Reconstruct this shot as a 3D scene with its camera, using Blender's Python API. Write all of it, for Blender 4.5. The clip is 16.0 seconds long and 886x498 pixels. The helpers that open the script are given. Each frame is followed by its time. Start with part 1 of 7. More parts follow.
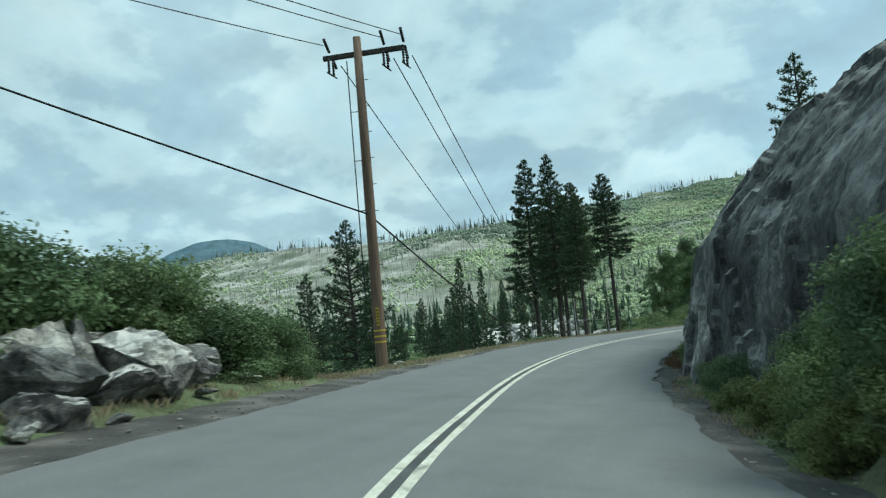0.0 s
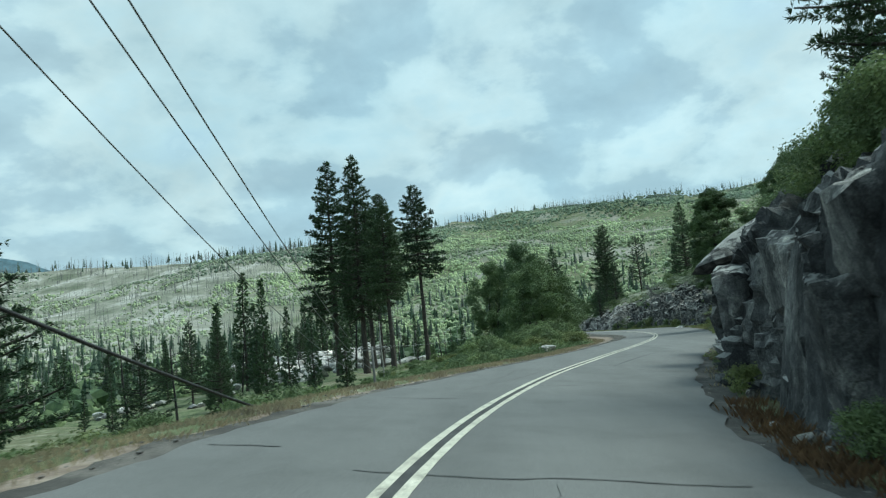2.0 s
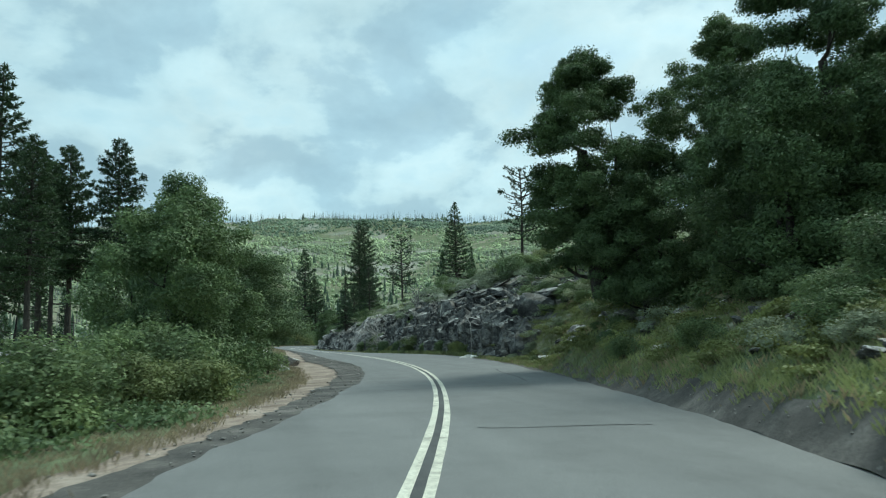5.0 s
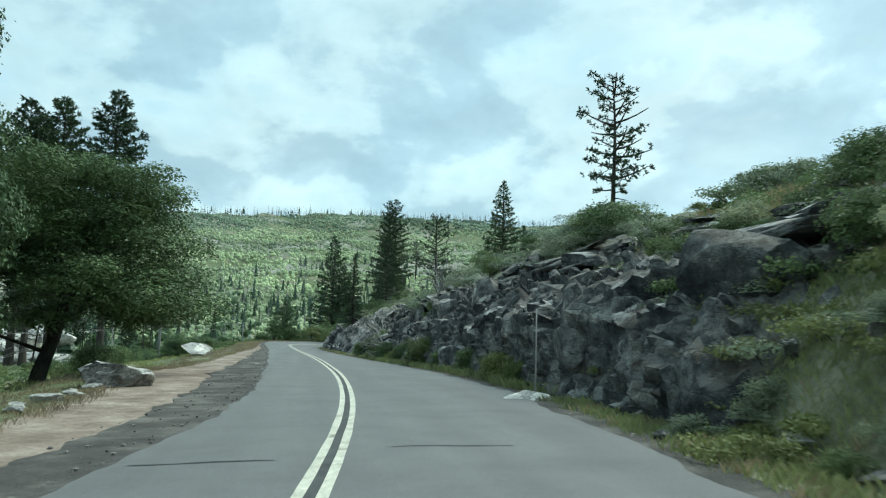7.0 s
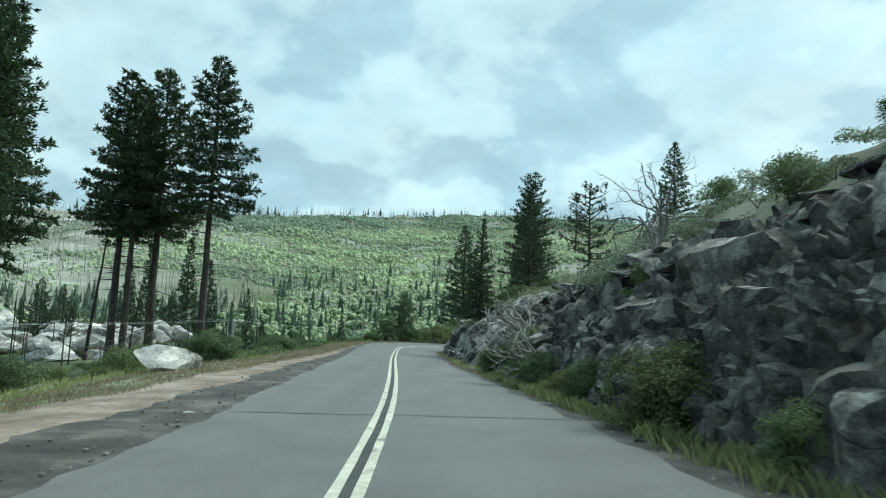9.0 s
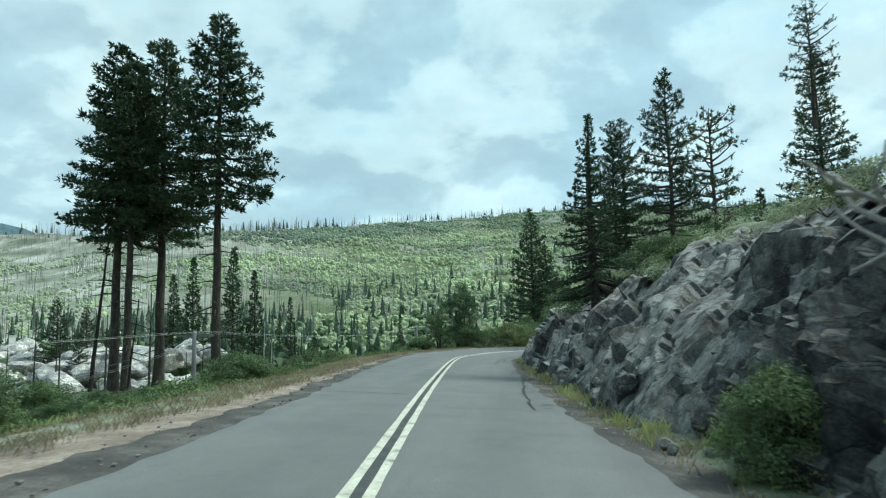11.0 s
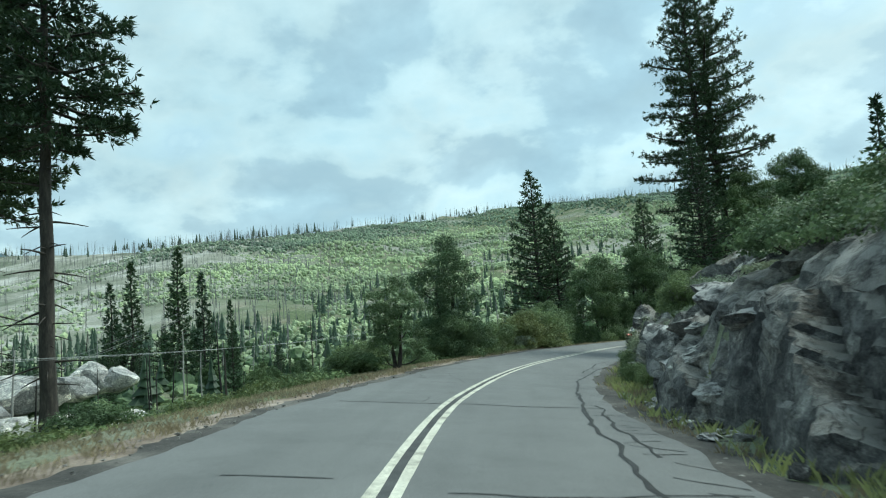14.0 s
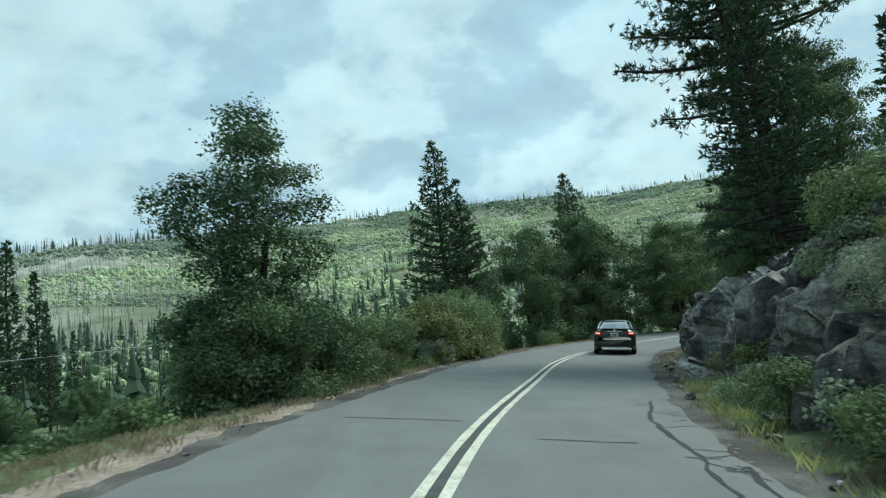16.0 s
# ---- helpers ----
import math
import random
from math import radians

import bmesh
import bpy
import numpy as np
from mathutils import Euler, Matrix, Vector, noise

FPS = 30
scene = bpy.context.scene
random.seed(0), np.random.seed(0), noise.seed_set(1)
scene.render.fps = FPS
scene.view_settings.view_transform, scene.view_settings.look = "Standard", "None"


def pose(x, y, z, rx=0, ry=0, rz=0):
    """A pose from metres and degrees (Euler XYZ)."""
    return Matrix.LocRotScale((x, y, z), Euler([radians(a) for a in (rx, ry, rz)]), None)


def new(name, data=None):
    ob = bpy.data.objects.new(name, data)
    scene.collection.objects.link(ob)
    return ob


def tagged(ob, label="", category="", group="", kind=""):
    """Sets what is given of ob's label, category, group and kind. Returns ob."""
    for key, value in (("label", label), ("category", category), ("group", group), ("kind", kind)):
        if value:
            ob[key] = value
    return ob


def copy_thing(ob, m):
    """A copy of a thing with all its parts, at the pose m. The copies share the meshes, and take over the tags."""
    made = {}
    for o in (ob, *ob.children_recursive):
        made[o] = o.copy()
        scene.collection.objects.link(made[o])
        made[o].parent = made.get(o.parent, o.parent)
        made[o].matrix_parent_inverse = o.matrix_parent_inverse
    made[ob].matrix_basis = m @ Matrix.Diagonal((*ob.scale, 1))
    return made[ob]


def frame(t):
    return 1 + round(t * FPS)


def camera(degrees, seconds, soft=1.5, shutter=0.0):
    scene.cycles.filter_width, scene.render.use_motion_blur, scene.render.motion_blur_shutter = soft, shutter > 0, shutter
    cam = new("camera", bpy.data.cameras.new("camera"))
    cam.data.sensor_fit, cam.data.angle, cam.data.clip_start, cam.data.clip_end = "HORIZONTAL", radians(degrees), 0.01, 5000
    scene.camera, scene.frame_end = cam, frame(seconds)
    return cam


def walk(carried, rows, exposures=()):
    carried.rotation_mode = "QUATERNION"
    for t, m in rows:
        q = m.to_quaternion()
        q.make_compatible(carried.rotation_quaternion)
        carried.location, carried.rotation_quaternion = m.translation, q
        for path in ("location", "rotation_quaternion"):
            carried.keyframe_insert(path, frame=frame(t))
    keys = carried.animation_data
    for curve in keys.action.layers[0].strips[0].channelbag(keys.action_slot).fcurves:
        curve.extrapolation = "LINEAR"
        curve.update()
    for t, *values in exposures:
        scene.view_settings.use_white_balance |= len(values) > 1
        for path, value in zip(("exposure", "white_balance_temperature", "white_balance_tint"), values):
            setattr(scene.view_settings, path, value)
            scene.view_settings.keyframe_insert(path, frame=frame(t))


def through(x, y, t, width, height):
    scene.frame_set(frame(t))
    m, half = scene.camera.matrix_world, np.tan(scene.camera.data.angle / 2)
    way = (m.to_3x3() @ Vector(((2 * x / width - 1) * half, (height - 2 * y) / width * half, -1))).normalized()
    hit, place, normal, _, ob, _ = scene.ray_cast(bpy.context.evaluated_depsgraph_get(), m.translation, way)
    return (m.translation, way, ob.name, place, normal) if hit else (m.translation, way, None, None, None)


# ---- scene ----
cam = camera(63.65, 16.0, soft=1.15, shutter=0.15)
# seconds, x, y, z, yaw, pitch, roll
PATH = [
    (0.0, 0.000, -0.000, 1.250, 20.455, 6.495, 5.287),
    (0.5, -1.509, 5.694, 1.216, 16.752, 6.769, 5.412),
    (1.0, -2.675, 11.396, 1.190, 13.066, 7.038, 5.422),
    (1.5, -3.401, 17.178, 1.157, 9.205, 7.083, 5.463),
    (2.0, -3.789, 22.919, 1.154, 5.105, 7.146, 5.774),
    (2.5, -3.655, 28.714, 1.149, 0.751, 7.171, 5.700),
    (3.0, -2.995, 34.520, 1.139, -3.503, 7.237, 5.158),
    (3.5, -1.984, 40.334, 1.130, -7.283, 7.268, 4.384),
    (4.0, -0.585, 46.075, 1.110, -10.248, 7.174, 3.459),
    (4.2, -0.015, 48.341, 1.102, -11.237, 7.111, 3.044),
    (4.9, 2.057, 56.214, 1.071, -13.827, 6.959, 2.244),
    (5.6, 4.340, 63.891, 1.060, -14.802, 7.071, 1.075),
    (6.3, 6.559, 71.417, 1.063, -13.559, 7.132, -0.041),
    (6.5, 7.117, 73.565, 1.065, -12.835, 7.147, -0.307),
    (7.0, 8.226, 78.984, 1.069, -10.698, 7.227, -1.250),
    (7.5, 9.039, 84.348, 1.077, -8.055, 7.179, -1.989),
    (8.0, 9.605, 89.606, 1.092, -5.175, 7.040, -2.265),
    (8.5, 9.881, 94.810, 1.103, -2.442, 7.016, -2.368),
    (9.0, 9.960, 100.038, 1.120, -0.002, 7.039, -2.224),
    (9.5, 9.881, 105.314, 1.123, 1.920, 7.037, -2.163),
    (9.7, 9.849, 107.441, 1.127, 2.654, 7.035, -2.050),
    (10.4, 9.675, 114.857, 1.142, 4.556, 7.204, -0.131),
    (11.1, 9.325, 122.221, 1.156, 5.402, 7.220, 1.494),
    (11.8, 8.894, 129.554, 1.168, 5.857, 7.114, 2.211),
    (12.0, 8.759, 131.648, 1.172, 6.023, 7.108, 2.335),
    (12.5, 8.391, 136.884, 1.188, 6.125, 7.209, 2.798),
    (13.0, 8.028, 142.090, 1.204, 5.925, 7.242, 3.531),
    (13.5, 7.737, 147.207, 1.214, 5.466, 7.258, 4.365),
    (14.0, 7.491, 152.267, 1.231, 4.684, 7.309, 4.675),
    (14.5, 7.346, 157.295, 1.246, 3.577, 7.339, 4.737),
    (15.0, 7.323, 162.386, 1.252, 2.122, 7.257, 4.976),
    (15.5, 7.512, 167.533, 1.238, -0.069, 7.058, 5.444),
    (16.0, 7.923, 172.728, 1.217, -3.146, 6.898, 6.057),
]
walk(cam, [(t, pose(x, y, z, 90 + p, r, yaw)) for t, x, y, z, yaw, p, r in PATH],
     exposures=[(0.0, 0.24, 5890, -8), (4.0, 0.24, 5920, -8), (5.6, 0.40, 5930, -8), (6.5, 0.56, 5930, -8), (7.4, 0.40, 5930, -8), (9.5, 0.42, 5930, -8), (13.0, 0.40, 5890, -8), (16.0, 0.34, 5890, -8)])

# ---- world, sun ----
SUN_EL, SUN_AZ = 52.0, 62.0          # degrees; azimuth clockwise from +y
world = bpy.data.worlds.new("sky")
scene.world = world
world.use_nodes = True
wn, wl = world.node_tree.nodes, world.node_tree.links
wn.clear()


def wnode(kind, **vals):
    n = wn.new(kind)
    for k, v in vals.items():
        n.inputs[k].default_value = v
    return n


w_out = wnode("ShaderNodeOutputWorld")
w_sky = wnode("ShaderNodeTexSky")
w_sky.sky_type, w_sky.sun_disc = "NISHITA", False
w_sky.sun_elevation, w_sky.sun_rotation = radians(SUN_EL), radians(SUN_AZ)
w_bg1 = wnode("ShaderNodeBackground", Strength=0.10)
wl.new(w_sky.outputs[0], w_bg1.inputs["Color"])
w_tc = wnode("ShaderNodeTexCoord")
# flatten the direction so that the clouds lie in layers towards the horizon
w_sep = wnode("ShaderNodeSeparateXYZ")
wl.new(w_tc.outputs["Generated"], w_sep.inputs[0])
w_add = wnode("ShaderNodeMath")
w_add.operation = "ADD"
w_add.inputs[1].default_value = 0.42
wl.new(w_sep.outputs["Z"], w_add.inputs[0])
w_dx, w_dy = wnode("ShaderNodeMath"), wnode("ShaderNodeMath")
for nd, ax in ((w_dx, "X"), (w_dy, "Y")):
    nd.operation = "DIVIDE"
    wl.new(w_sep.outputs[ax], nd.inputs[0])
    wl.new(w_add.outputs[0], nd.inputs[1])
w_comb = wnode("ShaderNodeCombineXYZ")
wl.new(w_dx.outputs[0], w_comb.inputs["X"])
wl.new(w_dy.outputs[0], w_comb.inputs["Y"])
w_n1 = wnode("ShaderNodeTexNoise", Scale=2.9, Detail=11.0, Roughness=0.54, Distortion=0.12)
w_n2 = wnode("ShaderNodeTexNoise", Scale=1.9, Detail=5.0, Roughness=0.45, Distortion=0.5)
w_off = wnode("ShaderNodeMapping")
w_off.inputs["Location"].default_value = (3.1, 7.4, 0.0)
wl.new(w_comb.outputs[0], w_off.inputs["Vector"])
wl.new(w_comb.outputs[0], w_n1.inputs["Vector"])
wl.new(w_off.outputs[0], w_n2.inputs["Vector"])
w_r1 = wnode("ShaderNodeValToRGB")
cr = w_r1.color_ramp
cr.elements[0].position, cr.elements[0].color = 0.28, (0.70, 0.815, 0.865, 1)
cr.elements[1].position, cr.elements[1].color = 0.76, (0.80, 0.89, 0.905, 1)
for p_, c_ in ((0.40, (0.57, 0.69, 0.77)), (0.47, (0.60, 0.72, 0.79)), (0.505, (0.71, 0.82, 0.86)), (0.55, (0.755, 0.85, 0.875)), (0.60, (0.68, 0.795, 0.84)), (0.66, (0.615, 0.73, 0.80))):
    e = cr.elements.new(p_)
    e.color = (*c_, 1)
wl.new(w_n1.outputs["Fac"], w_r1.inputs["Fac"])
w_r2 = wnode("ShaderNodeValToRGB")
cr = w_r2.color_ramp
cr.elements[0].position, cr.elements[0].color = 0.36, (0.74, 0.82, 0.87, 1)
cr.elements[1].position, cr.elements[1].color = 0.66, (1.0, 1.0, 1.0, 1)
wl.new(w_n2.outputs["Fac"], w_r2.inputs["Fac"])
w_mul = wn.new("ShaderNodeMix")
w_mul.data_type, w_mul.blend_type = "RGBA", "MULTIPLY"
w_mul.inputs["Factor"].default_value = 0.85
wl.new(w_r1.outputs["Color"], w_mul.inputs["A"])
wl.new(w_r2.outputs["Color"], w_mul.inputs["B"])
# cloud tops catch the light: compare the cloud with itself a little higher up
w_up = wnode("ShaderNodeMapping")
w_up.inputs["Scale"].default_value = (0.93, 0.93, 1.0)
wl.new(w_comb.outputs[0], w_up.inputs["Vector"])
w_n3 = wnode("ShaderNodeTexNoise", Scale=2.9, Detail=11.0, Roughness=0.54, Distortion=0.12)
wl.new(w_up.outputs[0], w_n3.inputs["Vector"])
w_dif = wnode("ShaderNodeMath")
w_dif.operation = "SUBTRACT"
wl.new(w_n1.outputs["Fac"], w_dif.inputs[0])
wl.new(w_n3.outputs["Fac"], w_dif.inputs[1])
w_emb = wnode("ShaderNodeMapRange")
w_emb.inputs["From Min"].default_value, w_emb.inputs["From Max"].default_value = -0.12, 0.12
w_emb.inputs["To Min"].default_value, w_emb.inputs["To Max"].default_value = 0.90, 1.13
wl.new(w_dif.outputs[0], w_emb.inputs["Value"])
# brighter cloud on the sun's side
w_dot = wnode("ShaderNodeVectorMath")
w_dot.operation = "DOT_PRODUCT"
w_dot.inputs[1].default_value = (math.sin(radians(SUN_AZ)) * math.cos(radians(SUN_EL)),
                                 math.cos(radians(SUN_AZ)) * math.cos(radians(SUN_EL)), math.sin(radians(SUN_EL)))
wl.new(w_tc.outputs["Generated"], w_dot.inputs[0])
w_map = wnode("ShaderNodeMapRange")
w_map.inputs["From Min"].default_value, w_map.inputs["From Max"].default_value = 0.0, 1.0
w_map.inputs["To Min"].default_value, w_map.inputs["To Max"].default_value = 0.80, 0.88
wl.new(w_dot.outputs["Value"], w_map.inputs["Value"])
w_bg2 = wnode("ShaderNodeBackground")
wl.new(w_mul.outputs["Result"], w_bg2.inputs["Color"])
w_str = wnode("ShaderNodeMath")
w_str.operation = "MULTIPLY"
wl.new(w_map.outputs[0], w_str.inputs[0])
wl.new(w_emb.outputs[0], w_str.inputs[1])
wl.new(w_str.outputs[0], w_bg2.inputs["Strength"])
w_mix = wnode("ShaderNodeMixShader", Fac=0.9)
wl.new(w_bg1.outputs[0], w_mix.inputs[1])
wl.new(w_bg2.outputs[0], w_mix.inputs[2])
wl.new(w_mix.outputs[0], w_out.inputs["Surface"])

sun_data = bpy.data.lights.new("sun", "SUN")
sun_data.energy, sun_data.angle, sun_data.color = 2.5, radians(22), (1.0, 0.955, 0.87)
sun = new("sun", sun_data)
sun.matrix_world = pose(0, 0, 60, 90 - SUN_EL, 0, 180 - SUN_AZ)

# ---- materials ----
def material(name, base, rough=0.85, metal=0.0):
    """A principled material; returns it with its nodes, links and shader."""
    m = bpy.data.materials.new(name)
    m.use_nodes = True
    nt = m.node_tree
    sh = nt.nodes["Principled BSDF"]
    sh.inputs["Base Color"].default_value = (*base, 1)
    sh.inputs["Roughness"].default_value = rough
    sh.inputs["Metallic"].default_value = metal
    return m, nt.nodes, nt.links, sh


def noise_node(nodes, links, scale, detail=6.0, rough=0.55, stretch=None, coords="Object"):
    vec = nodes.new("ShaderNodeNewGeometry").outputs["Position"] if coords == "World" else nodes.new("ShaderNodeTexCoord").outputs[coords]
    if stretch:
        mp = nodes.new("ShaderNodeMapping")
        mp.inputs["Scale"].default_value = stretch
        links.new(vec, mp.inputs["Vector"])
        vec = mp.outputs[0]
    n = nodes.new("ShaderNodeTexNoise")
    n.inputs["Scale"].default_value, n.inputs["Detail"].default_value, n.inputs["Roughness"].default_value = scale, detail, rough
    links.new(vec, n.inputs["Vector"])
    return n


def ramp(nodes, links, fac, stops):
    r = nodes.new("ShaderNodeValToRGB")
    el = r.color_ramp.elements
    while len(el) < len(stops):
        el.new(0.5)
    for k, (p, c) in zip(el, stops):
        k.position, k.color = p, (*c, 1)
    links.new(fac, r.inputs["Fac"])
    return r.outputs["Color"]


def mix(nodes, links, fac, a, b, mode="MIX"):
    m = nodes.new("ShaderNodeMix")
    m.data_type, m.blend_type = "RGBA", mode
    for sock, v in (("Factor", fac), ("A", a), ("B", b)):
        if isinstance(v, (int, float)):
            m.inputs[sock].default_value = v
        elif isinstance(v, tuple):
            m.inputs[sock].default_value = (*v, 1)
        else:
            links.new(v, m.inputs[sock])
    return m.outputs["Result"]


def bump(nodes, links, sh, height, strength=0.5, dist=0.05):
    b = nodes.new("ShaderNodeBump")
    b.inputs["Strength"].default_value, b.inputs["Distance"].default_value = strength, dist
    links.new(height, b.inputs["Height"])
    links.new(b.outputs[0], sh.inputs["Normal"])


def noisy(name, stops, scale, fine=None, rough=0.85, bump_d=0.02, bump_s=0.6, stretch=None, spec=0.3, vary=0.0, island=False):
    """Two scales of noise over a colour ramp, with relief."""
    m, n, l, sh = material(name, stops[0][1], rough)
    sh.inputs["Specular IOR Level"].default_value = spec
    a = noise_node(n, l, scale, 8.0, 0.6, stretch)
    b = noise_node(n, l, fine or scale * 9, 6.0, 0.65, stretch)
    col = ramp(n, l, a.outputs["Fac"], stops)
    f = ramp(n, l, b.outputs["Fac"], [(0.3, (0.62, 0.62, 0.62)), (0.7, (1.25, 1.25, 1.25))])
    col = mix(n, l, 0.9, col, f, "MULTIPLY")
    if vary or island:
        src = n.new("ShaderNodeNewGeometry").outputs["Random Per Island"] if island else n.new("ShaderNodeObjectInfo").outputs["Random"]
        v = ramp(n, l, src, [(0.0, (1 - vary,) * 3), (1.0, (1 + vary,) * 3)])
        col = mix(n, l, 1.0, col, v, "MULTIPLY")
    l.new(col, sh.inputs["Base Color"])
    bump(n, l, sh, b.outputs["Fac"], bump_s, bump_d)
    return m


def foliage(name, dark, light, rough=0.6, through=0.3, patch=0.9, depth=0.35):
    m, n, l, sh = material(name, dark, rough)
    sh.inputs["Specular IOR Level"].default_value = 0.25
    g = n.new("ShaderNodeNewGeometry")
    a = noise_node(n, l, patch, 3.0, 0.6)
    lo, hi = tuple(a_ * 0.72 + b_ * 0.28 for a_, b_ in zip(dark, light)), tuple(a_ * 0.25 + b_ * 0.75 for a_, b_ in zip(dark, light))
    col = ramp(n, l, g.outputs["Random Per Island"], [(0.0, lo), (1.0, hi)])
    k = ramp(n, l, a.outputs["Fac"], [(0.3, (0.95 - depth, 0.97 - depth, 1.0 - depth)), (0.7, (0.95 + depth, 0.94 + depth, 0.8 + depth))])
    col = mix(n, l, 1.0, col, k, "MULTIPLY")
    o = n.new("ShaderNodeObjectInfo")
    v = ramp(n, l, o.outputs["Random"], [(0.0, (0.75, 0.8, 0.8)), (1.0, (1.2, 1.15, 1.05))])
    col = mix(n, l, 1.0, col, v, "MULTIPLY")
    l.new(col, sh.inputs["Base Color"])
    tr = n.new("ShaderNodeBsdfTranslucent")
    l.new(col, tr.inputs["Color"])
    mx = n.new("ShaderNodeMixShader")
    mx.inputs["Fac"].default_value = through
    l.new(sh.outputs[0], mx.inputs[1])
    l.new(tr.outputs[0], mx.inputs[2])
    l.new(mx.outputs[0], n["Material Output"].inputs["Surface"])
    return m


def ground_material():
    """Dry soil, grass litter and pale granite slabs; bare rock where it is steep."""
    m, n, l, sh = material("ground_soil", (0.2, 0.17, 0.12), 0.95)
    sh.inputs["Specular IOR Level"].default_value = 0.15
    big = noise_node(n, l, 0.045, 6.0, 0.6)
    mid = noise_node(n, l, 0.5, 8.0, 0.65)
    fine = noise_node(n, l, 9.0, 6.0, 0.7)
    soil = ramp(n, l, mid.outputs["Fac"], [(0.3, (0.13, 0.12, 0.08)), (0.5, (0.24, 0.22, 0.155)), (0.68, (0.38, 0.36, 0.29))])
    green = ramp(n, l, mid.outputs["Fac"], [(0.3, (0.07, 0.095, 0.045)), (0.55, (0.14, 0.17, 0.09)), (0.75, (0.26, 0.275, 0.175))])
    f = ramp(n, l, big.outputs["Fac"], [(0.34, (0, 0, 0)), (0.5, (1, 1, 1))])
    col = mix(n, l, f, soil, green)
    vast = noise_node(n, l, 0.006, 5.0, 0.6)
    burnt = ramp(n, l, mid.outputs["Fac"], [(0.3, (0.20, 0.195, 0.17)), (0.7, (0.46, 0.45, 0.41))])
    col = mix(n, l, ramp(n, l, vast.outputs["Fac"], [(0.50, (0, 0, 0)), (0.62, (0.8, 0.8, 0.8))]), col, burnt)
    stone = ramp(n, l, mid.outputs["Fac"], [(0.3, (0.10, 0.105, 0.11)), (0.7, (0.34, 0.34, 0.33))])
    g = n.new("ShaderNodeNewGeometry")
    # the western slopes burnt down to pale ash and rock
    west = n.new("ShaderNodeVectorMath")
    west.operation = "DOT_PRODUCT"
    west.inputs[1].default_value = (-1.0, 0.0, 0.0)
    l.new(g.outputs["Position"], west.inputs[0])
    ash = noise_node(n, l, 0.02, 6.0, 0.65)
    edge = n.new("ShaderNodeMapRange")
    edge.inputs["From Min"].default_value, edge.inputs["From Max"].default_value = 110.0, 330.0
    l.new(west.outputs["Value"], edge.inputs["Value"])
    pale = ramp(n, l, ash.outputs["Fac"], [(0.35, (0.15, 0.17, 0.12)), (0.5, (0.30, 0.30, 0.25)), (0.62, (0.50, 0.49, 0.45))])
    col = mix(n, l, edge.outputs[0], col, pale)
    sp = n.new("ShaderNodeSeparateXYZ")
    l.new(g.outputs["Normal"], sp.inputs[0])
    st = ramp(n, l, sp.outputs["Z"], [(0.42, (1, 1, 1)), (0.62, (0, 0, 0))])
    col = mix(n, l, st, col, stone)
    k = ramp(n, l, fine.outputs["Fac"], [(0.3, (0.6, 0.6, 0.6)), (0.7, (1.3, 1.3, 1.3))])
    col = mix(n, l, 1.0, col, k, "MULTIPLY")
    l.new(col, sh.inputs["Base Color"])
    bump(n, l, sh, fine.outputs["Fac"], 0.8, 0.06)
    return m


def asphalt_material():
    m, n, l, sh = material("asphalt", (0.06, 0.06, 0.06), 0.82)
    sh.inputs["Specular IOR Level"].default_value = 0.42
    big = noise_node(n, l, 0.9, 5.0, 0.6, (1.0, 0.05, 1.0))
    grit = noise_node(n, l, 85.0, 3.0, 0.8)
    blot = noise_node(n, l, 0.8, 9.0, 0.68)
    col = ramp(n, l, big.outputs["Fac"], [(0.3, (0.128, 0.130, 0.130)), (0.7, (0.166, 0.168, 0.168))])
    k = ramp(n, l, grit.outputs["Fac"], [(0.35, (0.6, 0.6, 0.6)), (0.7, (1.5, 1.5, 1.48))])
    col = mix(n, l, 0.8, col, k, "MULTIPLY")
    k2 = ramp(n, l, blot.outputs["Fac"], [(0.30, (0.82, 0.82, 0.82)), (0.5, (1.0, 1.0, 1.0)), (0.72, (1.10, 1.10, 1.09))])
    col = mix(n, l, 1.0, col, k2, "MULTIPLY")
    l.new(col, sh.inputs["Base Color"])
    bump(n, l, sh, grit.outputs["Fac"], 0.35, 0.006)
    return m


